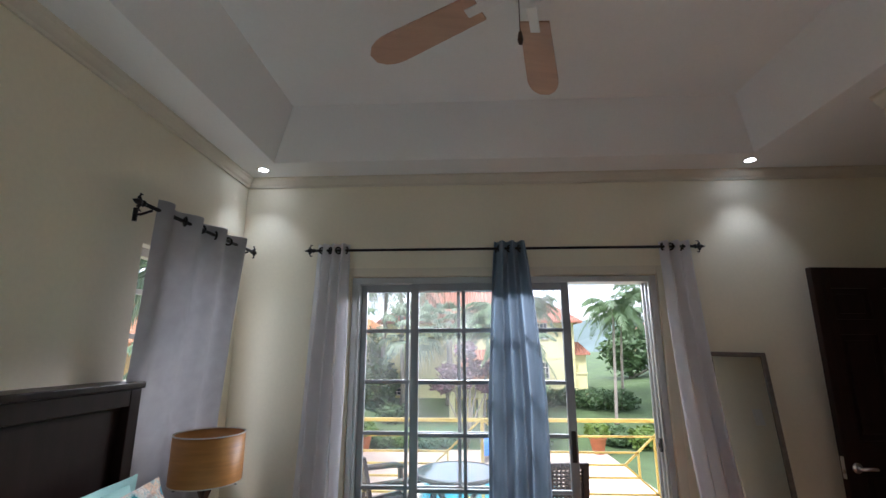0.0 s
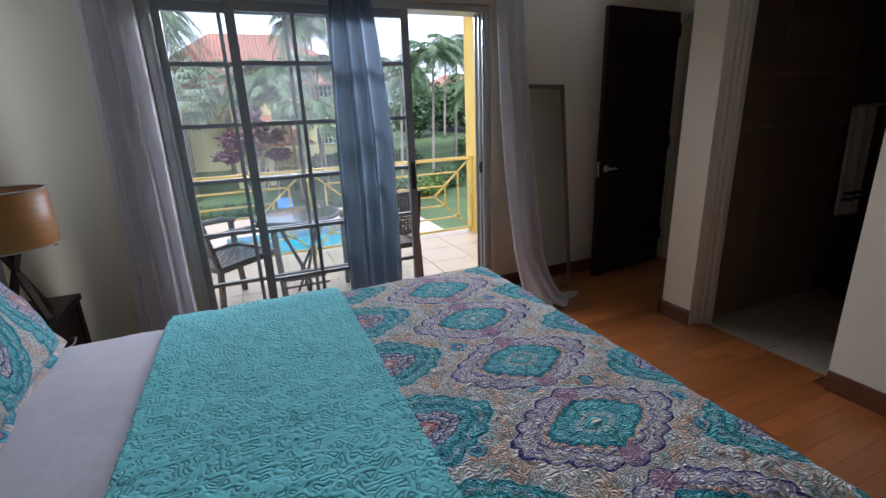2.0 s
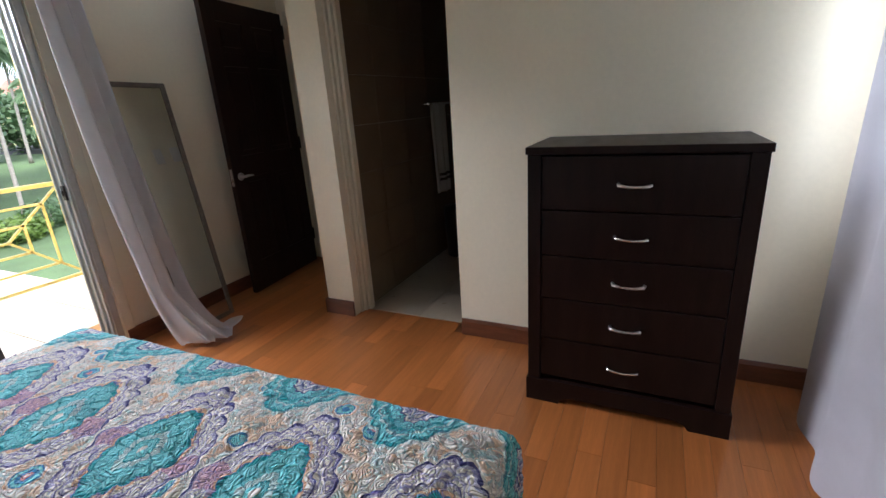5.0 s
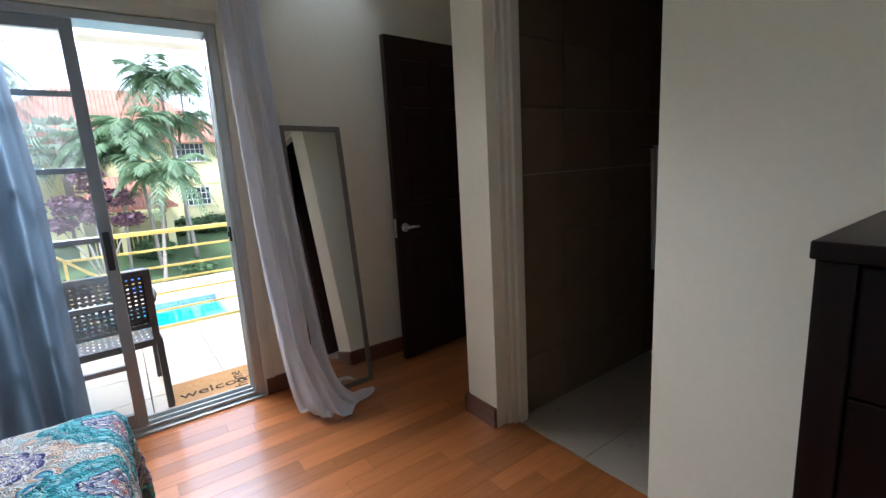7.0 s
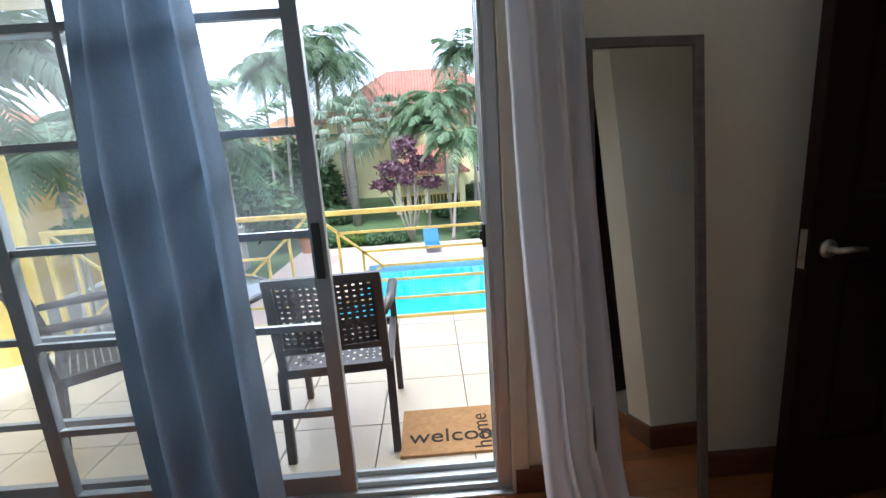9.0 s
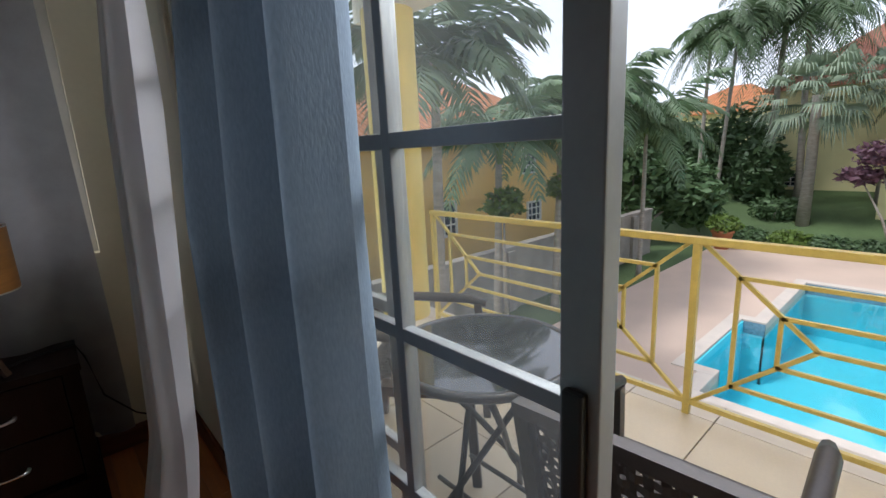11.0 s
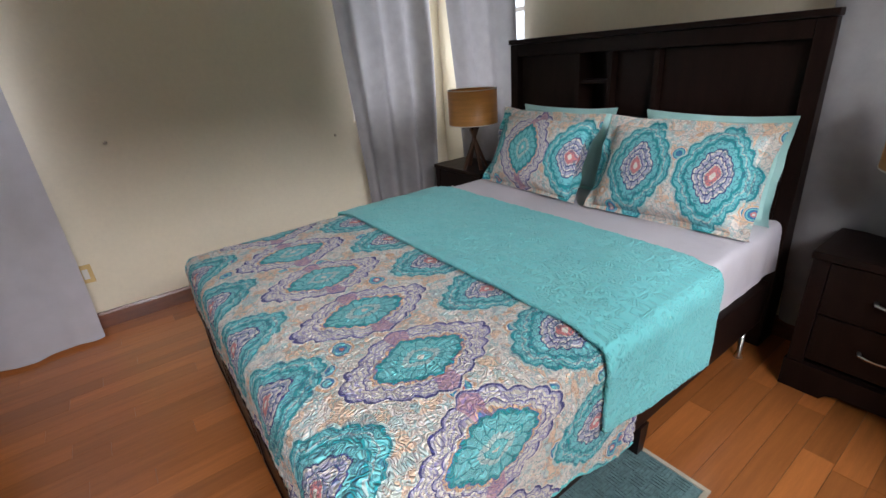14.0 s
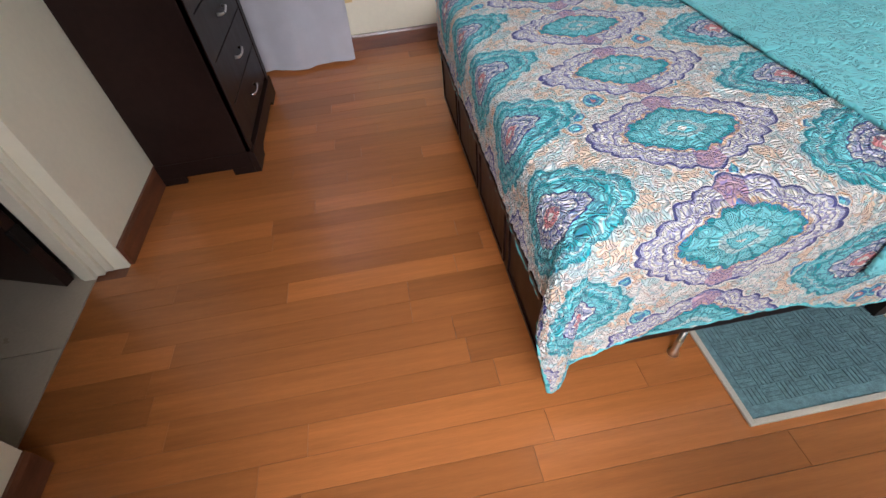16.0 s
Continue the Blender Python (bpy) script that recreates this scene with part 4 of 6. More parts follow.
cloth(bm, 0.51, 1.135, BY0, BY1, 0.024, 120, 300, 11, flap_hem)
q = part("folded_flap", bm, TEALQ, quilt, "plain teal stitched reverse side", True)
sol = q.modifiers.new("thickness", "SOLIDIFY")
sol.thickness, sol.offset = 0.011, 1.0


def pillow(label, w, h, d, material, m, flange=0.0, seed=0, name="pillow"):
    """A stuffed pillow standing in x (width) and z (height), thick along y; d is its half depth."""
    t = thing(name, label, "pillow", "pillows on the bed", m)

    def side(s):
        def f(u, v):
            x, z = (u - 0.5) * 2, (v - 0.5) * 2
            k = max(0.0, (1 - abs(x) ** 2.6)) * max(0.0, (1 - abs(z) ** 2.6))
            y = s * d * k ** 0.45
            pin = 1 - 0.05 * (1 - abs(z) ** 2) * abs(x) ** 3
            pinz = 1 - 0.06 * (1 - abs(x) ** 2) * abs(z) ** 3
            wr = 0.008 * noise.noise((x * 3.2, z * 3.2, seed + s))
            return Vector((x * w / 2 * pin, y + wr * (k > 0), h / 2 + z * h / 2 * pinz))
        return f
    bm = bmesh.new()
    for s in (-1, 1):
        grid(bm, 36, 28, side(s), lambda u, v: ((u - 0.5) * w, v * h))
    bmesh.ops.remove_doubles(bm, verts=bm.verts, dist=0.0008)
    part("stuffed_body", bm, material, t, smooth=True)
    if flange:
        bm = bmesh.new()
        n = 96
        inner, outer = [], []
        for k in range(n):
            a = 2 * math.pi * k / n
            cx, cz = math.cos(a), math.sin(a)
            q = 1 / max(abs(cx), abs(cz))
            x, z = cx * q, cz * q
            pin = 1 - 0.05 * (1 - abs(z) ** 2) * abs(x) ** 3
            pinz = 1 - 0.06 * (1 - abs(x) ** 2) * abs(z) ** 3
            wv = 0.012 * math.sin(5 * a + seed) + 0.006 * math.sin(13 * a)
            inner.append(Vector((x * (w / 2 - 0.012) * pin, 0, h / 2 + z * (h / 2 - 0.012) * pinz)))
            outer.append(Vector((x * (w / 2 + flange) * pin, wv, max(-0.012, h / 2 + z * (h / 2 + flange) * pinz))))
        for y in (-0.003, 0.003):
            iv = [bm.verts.new(v + Vector((0, y, 0))) for v in inner]
            ov = [bm.verts.new(v + Vector((0, y, 0))) for v in outer]
            uvl = bm.loops.layers.uv.verify()
            for k in range(n):
                fc = bm.faces.new((iv[k], iv[(k + 1) % n], ov[(k + 1) % n], ov[k]))
                for lp in fc.loops:
                    lp[uvl].uv = (lp.vert.co.x, lp.vert.co.z)
        part("flange", bm, material, t, "flat stitched flange", True)
    return t


LEAN = -17
pillow("pale mint plain pillow leaning on the headboard", 0.57, 0.40, 0.08, MINT, pose(-0.045, -1.41, 0.632, LEAN + 6, 0, 90), 0.025, 1)
pillow("pale mint plain pillow leaning on the headboard", 0.60, 0.40, 0.08, MINT, pose(-0.045, -2.20, 0.632, LEAN + 6, 0, 90), 0.025, 2)
pillow("pillow sham printed with two coral-hearted medallions", 0.635, 0.40, 0.095, SHAM, pose(0.19, -1.445, 0.64, LEAN - 9, 0, 93), 0.045, 3)
pillow("pillow sham printed with a large teal medallion", 0.63, 0.40, 0.095, SHAMTEAL, pose(0.19, -2.225, 0.64, LEAN - 9, 0, 87), 0.045, 4)


# ---- case furniture ----
def arched_handle(bm, x, y, z, w):
    """A bowed metal pull on a front that faces +x."""
    pts = [(x + 0.001, y - w / 2, z + 0.002), (x + 0.018, y - w / 2 + 0.004, z), (x + 0.022, y - w / 4, z - 0.004), (x + 0.024, y, z - 0.005), (x + 0.022, y + w / 4, z - 0.004), (x + 0.018, y + w / 2 - 0.004, z), (x + 0.001, y + w / 2, z + 0.002)]
    tube(bm, pts, [0.007, 0.007, 0.005, 0.0045, 0.005, 0.007, 0.007], 8)


def case_piece(name, label, category, depth, width, height, drawer_h, base_h, group=""):
    """A drawer case: back on x = 0, front at x = depth, centred on y."""
    t = thing(name, label, category, group)
    hw = width / 2
    for nm, r, bv in (("side_panel", (0, depth - 0.004, -hw + 0.006, -hw + 0.03, 0.05, height - 0.03), 0.002), ("side_panel", (0, depth - 0.004, hw - 0.03, hw - 0.006, 0.05, height - 0.03), 0.002),
                      ("back_panel", (0.0, 0.012, -hw + 0.031, hw - 0.031, 0.05, height - 0.03), 0), ("face_stile", (depth - 0.028, depth - 0.002, -hw + 0.006, -hw + 0.058, base_h, height - 0.031), 0.003),
                      ("face_stile", (depth - 0.028, depth - 0.002, hw - 0.058, hw - 0.006, base_h, height - 0.031), 0.003), ("bottom_panel", (0.02, depth - 0.03, -hw + 0.031, hw - 0.031, base_h - 0.02, base_h), 0)):
        bm = bmesh.new()
        box(bm, *r, bv)
        part(nm, bm, DARKWOOD, t)
    bm = bmesh.new()
    box(bm, 0, depth + 0.008, -hw, hw, height - 0.029, height, 0.004)
    part("top", bm, DARKWOOD, t)
    # plinth with bracket feet and a shallow arch
    bm = bmesh.new()
    prof = [(-hw, 0), (-hw + 0.14, 0), (-hw + 0.155, 0.022), (-hw + 0.19, 0.036), (hw - 0.19, 0.036), (hw - 0.155, 0.022), (hw - 0.14, 0), (hw, 0), (hw, base_h), (-hw, base_h)]
    fa = [bm.verts.new((depth - 0.02, y, z)) for y, z in prof]
    fb = [bm.verts.new((depth + 0.006, y, z)) for y, z in prof]
    bm.faces.new(fa)
    bm.faces.new(fb)
    for i in range(len(prof)):
        j = (i + 1) % len(prof)
        bm.faces.new((fa[i], fa[j], fb[j], fb[i]))
    for s in (-1, 1):
        box(bm, 0.0, depth - 0.021, min(s * hw, s * (hw - 0.022)), max(s * hw, s * (hw - 0.022)), 0.035, base_h)
        box(bm, depth - 0.12, depth - 0.021, min(s * hw, s * (hw - 0.022)), max(s * hw, s * (hw - 0.022)), 0.0, 0.034)
        box(bm, 0.0, 0.1, min(s * hw, s * (hw - 0.022)), max(s * hw, s * (hw - 0.022)), 0.0, 0.034)
    part("plinth", bm, DARKWOOD, t, "shaped plinth with bracket feet")
    z = height - 0.035
    for h in drawer_h:
        bm = bmesh.new()
        box(bm, depth - 0.022, depth - 0.006, -hw + 0.061, hw - 0.061, z - h + 0.004, z - 0.001, 0.003)
        d = part("drawer", bm, DARKWOOD, t)
        bm = bmesh.new()
        arched_handle(bm, depth - 0.006, 0, z - h / 2, 0.115)
        part("handle", bm, CHROME, d, "bowed brushed nickel handle", True)
        z -= h
    return t


ns = case_piece("nightstand", "espresso two-drawer nightstand with nickel handles", "nightstand", 0.32, 0.53, 0.60, (0.215, 0.205), 0.125, "nightstands by the bed")
copy_thing(ns, pose(-0.29, -3.05, 0))
ns.matrix_basis = pose(-0.29, -0.66, 0)
chest = case_piece("chest_of_drawers", "tall espresso five-drawer chest with nickel handles", "chest of drawers", 0.445, 0.79, 1.12, (0.21, 0.187, 0.187, 0.187, 0.187), 0.11)
chest.matrix_basis = pose(3.267, -2.80, 0, 0, 0, 180)


def table_lamp():
    t = thing("table_lamp", "honey wood-veneer drum lamp on four walnut legs", "lamp", "lamps by the bed")
    bm = bmesh.new()
    lathe(bm, [(0.166, 0.310), (0.166, 0.535), (0.162, 0.535), (0.162, 0.310), (0.166, 0.310)], 48)
    sh = part("shade", bm, VENEER, t, "drum shade of honey wood veneer", True)
    for z in (0.310, 0.532):
        bm = bmesh.new()
        lathe(bm, [(0.1675, z), (0.1675, z + 0.005), (0.1605, z + 0.005), (0.1605, z), (0.1675, z)], 48)
        part("trim_ring", bm, TOWEL, sh, "pale edge trim")
    for k in range(4):
        a = math.radians(45 + 90 * k + 12)
        bm = bmesh.new()
        bar(bm, (0.088 * math.cos(a), 0.088 * math.sin(a), 0.004), (-0.035 * math.cos(a), -0.035 * math.sin(a), 0.30), 0.024, 0.014)
        part("leg", bm, LEGWOOD, t)
    bm = bmesh.new()
    tube(bm, [(0, 0, 0.26), (0, 0, 0.36)], 0.017, 12)
    for k in range(3):
        a = 2 * math.pi * k / 3
        tube(bm, [(0, 0, 0.31), (0.158 * math.cos(a), 0.158 * math.sin(a), 0.30)], 0.0025, 6)
    part("socket", bm, IRON, t, "dark bulb holder with spider", True)
    bm = bmesh.new()
    bmesh.ops.create_uvsphere(bm, u_segments=14, v_segments=10, radius=0.03, matrix=Matrix.Translation((0, 0, 0.385)))
    part("bulb", bm, SWITCHP, t, "unlit white bulb", True)
    return t


lamp = table_lamp()
copy_thing(lamp, pose(-0.06, -2.94, 0.601, 0, 0, 20))
lamp.matrix_basis = pose(-0.06, -0.668, 0.601)
bm = bmesh.new()
tube(bm, [(-0.10, -0.62, 0.606), (-0.16, -0.52, 0.608), (-0.20, -0.40, 0.604), (-0.21, -0.375, 0.54), (-0.22, -0.34, 0.34), (-0.24, -0.24, 0.2), (-0.30, -0.13, 0.10), (-0.29, -0.05, 0.03)], 0.004, 6)
one("power_cord", bm, BLACKPL, "thin black lamp cord hanging behind the nightstand", "cord", smooth=True)


# ---- mirror, rug, fan, lights, outlets ----
mir = thing("mirror", "tall narrow mirror in a weathered frame leaning on the wall", "mirror")
ml, mh = 0.36, 1.54
tilt = math.degrees(math.atan2(0.215, 1.525))
mir.matrix_basis = pose(2.712, -0.262, 0.004, -tilt, 1.3, 2.0)
bm = bmesh.new()
fw = 0.028
box(bm, 0, fw, -0.012, 0.012, 0, mh, 0.003)
box(bm, ml - fw, ml, -0.012, 0.012, 0, mh, 0.003)
box(bm, fw, ml - fw, -0.0115, 0.0115, 0, fw, 0.003)
box(bm, fw, ml - fw, -0.0115, 0.0115, mh - fw, mh, 0.003)
part("mirror_frame", bm, MIRFRAME, mir)
bm = bmesh.new()
box(bm, fw - 0.004, ml - fw + 0.004, -0.004, 0.006, fw - 0.004, mh - fw + 0.004)
part("mirror_glass", bm, MIRROR, mir, "silvered mirror glass")

RUGM = mat("sea_green_woven_rug", (0.135, 0.228, 0.24), 0.95, var=0.35, scale=60, bump=0.8, bscale=220, stretch=(1, 1, 1), dist=0.003)
RUGE = mat("cream_rug_binding", (0.55, 0.48, 0.38), 0.95, var=0.12, bump=0.8, bscale=240)
rug = thing("rug", "small sea-green woven rug with a cream bound edge", "rug", m=pose(0, 0, 0.003))
rx0, rx1, ry0, ry1 = 0.785, 1.355, -1.45, -0.868
bm = bmesh.new()
cell = 0.05
nx, ny = int((rx1 - rx0) / cell), int((ry1 - ry0) / cell)
for i in range(nx):
    for j in range(ny):
        for k in range(4):
            if (i + j) % 2:
                box(bm, rx0 + (i + 0.03) * cell, rx0 + (i + 0.97) * cell, ry0 + (j + k / 4 + 0.02) * cell, ry0 + (j + k / 4 + 0.19) * cell, 0.0042, 0.0080)
            else:
                box(bm, rx0 + (i + k / 4 + 0.02) * cell, rx0 + (i + k / 4 + 0.19) * cell, ry0 + (j + 0.03) * cell, ry0 + (j + 0.97) * cell, 0.0042, 0.0080)
box(bm, rx0, rx1, ry0, ry1, 0.0, 0.004)
tagged(part("woven_field", bm, RUGM, rug, "basket-weave sea-green field"), kind="stuff")
bm = bmesh.new()
for r in ((rx0 - 0.016, rx0, ry0 - 0.016, ry1 + 0.016), (rx1, rx1 + 0.016, ry0 - 0.016, ry1 + 0.016), (rx0, rx1, ry0 - 0.016, ry0), (rx0, rx1, ry1, ry1 + 0.016)):
    box(bm, *r, 0.0, 0.009, 0.002)
part("binding", bm, RUGE, rug, "cream bound edge")

fan = thing("ceiling_fan", "white ceiling fan with light oak blades and a pull cord", "ceiling fan", m=pose(1.45, -1.76, TZ))
bm = bmesh.new()
lathe(bm, [(0.001, 0), (0.065, 0), (0.06, -0.03), (0.02, -0.055), (0.012, -0.06), (0.012, -0.19), (0.03, -0.2), (0.10, -0.215), (0.115, -0.25), (0.115, -0.32), (0.09, -0.35), (0.05, -0.37), (0.045, -0.40), (0.001, -0.42)], 32)
part("motor_housing", bm, FANMETAL, fan, smooth=True)
for k in range(5):
    a = math.radians(76 + 72 * k)
    m = Matrix.Rotation(a, 4, "Z") @ Matrix.Translation((0, 0, -0.34)) @ Matrix.Rotation(radians(12), 4, "X")
    bm = bmesh.new()
    n = 16
    top, bot = [], []
    for i in range(n + 1):
        x = 0.19 + 0.50 * i / n
        w = 0.055 + 0.018 * i / n
        if i > n - 4:
            w *= math.sqrt(max(0.02, 1 - ((i - (n - 4)) / 4.2) ** 2))
        top.append((bm.verts.new(m @ Vector((x, w, 0.004))), bm.verts.new(m @ Vector((x, -w, 0.004)))))
        bot.append((bm.verts.new(m @ Vector((x, w, -0.004))), bm.verts.new(m @ Vector((x, -w, -0.004)))))
    for i in range(n):
        bm.faces.new((top[i][0], top[i + 1][0], top[i + 1][1], top[i][1]))
        bm.faces.new((bot[i][0], bot[i][1], bot[i + 1][1], bot[i + 1][0]))
        bm.faces.new((top[i][0], bot[i][0], bot[i + 1][0], top[i + 1][0]))
        bm.faces.new((top[i][1], top[i + 1][1], bot[i + 1][1], bot[i][1]))
    bm.faces.new((top[0][0], top[0][1], bot[0][1], bot[0][0]))
    bm.faces.new((top[n][0], bot[n][0], bot[n][1], top[n][1]))
    bl = part("blade", bm, BLADE, fan, "light oak fan blade")
    bm = bmesh.new()
    box(bm, 0.09, 0.24, -0.018, 0.018, -0.008, -0.002, 0.002, m)
    part("blade_bracket", bm, FANMETAL, bl)
bm = bmesh.new()
tube(bm, [(-0.05, -0.10, -0.36), (-0.05, -0.10, -0.60)], 0.0015, 6)
lathe(bm, [(0.001, -0.60), (0.005, -0.605), (0.009, -0.63), (0.005, -0.645), (0.001, -0.648)], 12, (-0.05, -0.10))
part("pull_cord", bm, LEGWOOD, fan, "thin cord with a wooden bead")

LAMPGLOW = glow("downlight_glow", (0.85, 0.93, 1.0), 14.0)
for lx, ly in DOWNLIGHTS:
    d = thing("downlight", "small round recessed downlight, switched on", "downlight", "recessed ceiling lights", pose(lx, ly, CZ))
    bm = bmesh.new()
    lathe(bm, [(0.030, -0.002), (0.042, -0.004), (0.046, -0.001), (0.046, 0.0005)], 28)
    part("rim", bm, SWITCHP, d, "white ring", True)
    bm = bmesh.new()
    lathe(bm, [(0.001, -0.0025), (0.030, -0.0025)], 24)
    part("lens", bm, LAMPGLOW, d, "glowing lens")


def wall_plate(label, m, w=0.075, h=0.12, rockers=1, material=None):
    t = thing("wall_plate", label, "wall plate", m=m)
    bm = bmesh.new()
    box(bm, -w / 2, w / 2, -0.006, -0.0005, -h / 2, h / 2, 0.003)
    part("plate", bm, material or SWITCHP, t)
    for k in range(rockers):
        x = (k - (rockers - 1) / 2) * 0.046
        bm = bmesh.new()
        box(bm, x - 0.014, x + 0.014, -0.009, -0.0062, -0.03, 0.03, 0.002)
        part("rocker", bm, SWITCHP, t)
    return t


OUTLETM = mat("aged_ivory_plate", (0.70, 0.50, 0.20), 0.45, var=0.1)
wall_plate("aged ivory wall outlet above the baseboard", pose(2.308, YS, 0.352, 0, 0, 180), 0.07, 0.11, 1, OUTLETM)
wall_plate("white single light switch on the passage wall", pose(3.56, -0.93, 1.27, 0, 0, 180))
wall_plate("white triple light switch on the passage wall", pose(3.76, -0.93, 1.27, 0, 0, 180), 0.165, 0.12, 3)
for x, z in ((0.664, 0.885), (2.0, 1.05)):
    bm = bmesh.new()
    tube(bm, [(x, YS + 0.001, z), (x, YS + 0.018, z)], [0.009, 0.006], 8)
    one("wall_anchor", bm, RUGE, "small pale screw anchor set in plaster", "wall anchor")


# ---- bathroom and hall beyond ----
tw = thing("towel", "white striped towel hanging on the tiled wall", "towel")
bm = bmesh.new()
grid(bm, 24, 30, lambda u, v: Vector((4.50 + 0.24 * u + 0.02 * v * math.sin(u * 5), -1.215 + 0.02 * math.sin(u * 14) - 0.02 * v, 1.30 - 0.72 * v)))
q = part("cloth", bm, TOWEL, tw, smooth=True)
sol = q.modifiers.new("thickness", "SOLIDIFY")
sol.thickness = 0.02
bm = bmesh.new()
for z in (0.68, 0.72):
    grid(bm, 24, 1, lambda u, v: Vector((4.50 + 0.24 * u, -1.248 + 0.02 * math.sin(u * 14), z + 0.022 * v)))
part("stripe", bm, INK, tw, "dark woven stripes")
bm = bmesh.new()
tube(bm, [(4.44, -1.152, 1.30), (4.44, -1.215, 1.30), (4.80, -1.215, 1.30), (4.80, -1.152, 1.30)], 0.008, 8)
part("rail", bm, CHROME, tw, "chrome towel rail")
bn = thing("waste_bin", "dark bathroom bin under the towel", "bin", m=pose(4.66, -1.33, 0))
bm = bmesh.new()
lathe(bm, [(0.001, 0.0), (0.12, 0.0), (0.14, 0.42), (0.13, 0.44), (0.001, 0.45)], 24)
part("body", bm, BLACKPL, bn, smooth=True)
vn = thing("vanity", "brown wooden cabinet with a stone counter in the hall", "cabinet", m=pose(5.55, 0.55, 0))
bm = bmesh.new()
box(bm, -0.3, 0.62, -0.5, 1.0, 0.08, 0.84, 0.004)
part("body", bm, DOORWOOD, vn)
bm = bmesh.new()
box(bm, -0.33, 0.62, -0.53, 1.0, 0.842, 0.88, 0.004)
part("counter", bm, BATHTILE, vn, "pale stone counter")
for k in range(3):
    bm = bmesh.new()
    box(bm, -0.318, -0.301, -0.47 + 0.49 * k, -0.02 + 0.49 * k, 0.12, 0.80, 0.004)
    part("door", bm, MIRFRAME, vn)


# ---- terrace ----
TZ0 = -0.055
struct("terrace_slab", boxes((-0.95, 3.75, 0.175, 2.05, -0.40, TZ0 - 0.012)), GROUT, "terrace slab with brown joints", "floor")
struct("terrace_ceiling", boxes((-1.3, 4.2, 0.16, 2.3, 2.62, 2.72), (-1.3, 4.2, 1.78, 2.0, 2.36, 2.62)), SOFFIT, "white terrace soffit and front beam", "ceiling")
struct("facade", boxes((-0.62, -0.48, 0, 0.16, -2.9, 4.2), (-0.48, 4.36, 0.0, 0.16, CZ, 4.2), (-0.48, 4.36, 0.02, 0.16, -2.9, -0.1)), YELLOWP, "yellow rendered outside wall", "facade")
bm = bmesh.new()
lathe(bm, [(0.20, -2.9), (0.20, 2.36)], 32, (-0.86, 1.80))
struct("terrace_column", bm, YELLOWP, "round yellow rendered column", "column", True)
struct("terrace_side_wall", boxes((-0.66, -0.48, 0.162, 0.75, -2.9, 2.61)), YELLOWP, "yellow rendered side wall of the terrace", "wall")
bm = boxes((3.30, 3.62, 1.72, 2.04, -2.9, 2.36), (3.30, 3.62, 0.16, 1.70, 2.30, 2.36))
struct("terrace_pillar", bm, YELLOWP, "square yellow rendered pillar at the end of the railing", "pillar")


def railing(label, x0, x1, y, z0, z1, sections):
    """A panelled iron railing along x with nested slanted frames in each section."""
    t = thing("railing", label, "railing")
    bm = bmesh.new()
    box(bm, x0, x1, y - 0.022, y + 0.022, z1 - 0.035, z1, 0.004)
    part("top_rail", bm, RAILP, t)
    bm = bmesh.new()
    box(bm, x0, x1, y - 0.012, y + 0.012, z0 + 0.055, z0 + 0.08)
    part("bottom_rail", bm, RAILP, t)
    for x in sections:
        bm = bmesh.new()
        box(bm, x - 0.016, x + 0.016, y - 0.0155, y + 0.0155, z0, z1 - 0.034)
        part("post", bm, RAILP, t)
    zb, zt = z0 + 0.068, z1 - 0.018
    for a, b in zip(sections, sections[1:]):
        a, b = a + 0.016, b - 0.016
        steps = [(0.0, 0.0), (0.165, 0.15), (0.335, 0.30), (0.47, 0.395)]
        for i, (dx, dz) in enumerate(steps[1:3]):
            for z in (zt - dz, zb + dz):
                bm = bmesh.new()
                bar(bm, (a + dx, y, z), (b - dx, y, z), 0.018)
                part("rail_bar", bm, RAILP, t)
            for x in (a + dx, b - dx):
                bm = bmesh.new()
                bar(bm, (x, y, zb + dz), (x, y, zt - dz), 0.018)
                part("upright", bm, RAILP, t)
        zm = (zt + zb) / 2
        bm = bmesh.new()
        bar(bm, (a + steps[3][0], y, zm), (b - steps[3][0], y, zm), 0.018)
        part("rail_bar", bm, RAILP, t)
        for xe, s in ((a, 1), (b, -1)):
            for ze, q in ((zt, -1), (zb, 1)):
                bm = bmesh.new()
                bar(bm, (xe, y, ze), (xe + s * steps[3][0], y, zm), 0.018)
                part("diagonal", bm, RAILP, t)
    return t


railing("yellow painted iron terrace railing with nested frames", -0.55, 3.30, 1.87, TZ0, 0.862, (-0.53, 1.39, 3.28))

# terrace furniture
tb = thing("terrace_table", "round folding table with a smoked glass top", "table", m=pose(1.16, 0.63, TZ0))
bm = bmesh.new()
lathe(bm, [(0.001, 0.705), (0.298, 0.705), (0.298, 0.713), (0.001, 0.713)], 48)
part("tabletop", bm, TABLETOP, tb, "smoked glass tabletop")
bm = bmesh.new()
lathe(bm, [(0.297, 0.69), (0.315, 0.69), (0.319, 0.70), (0.315, 0.716), (0.297, 0.716), (0.297, 0.69)], 48)
part("rim", bm, TABLEMET, tb, "dark metal rim", True)
for s in (-1, 1):
    for k in (-1, 1):
        bm = bmesh.new()
        tube(bm, [(s * 0.17, k * 0.17, 0.69), (s * 0.17 * 0.4, -k * 0.02, 0.42), (-s * 0.02, -k * 0.16, 0.2), (s * 0.05, -k * 0.25, 0.0)], 0.012, 8)
        part("leg", bm, TABLEMET, tb, smooth=True)
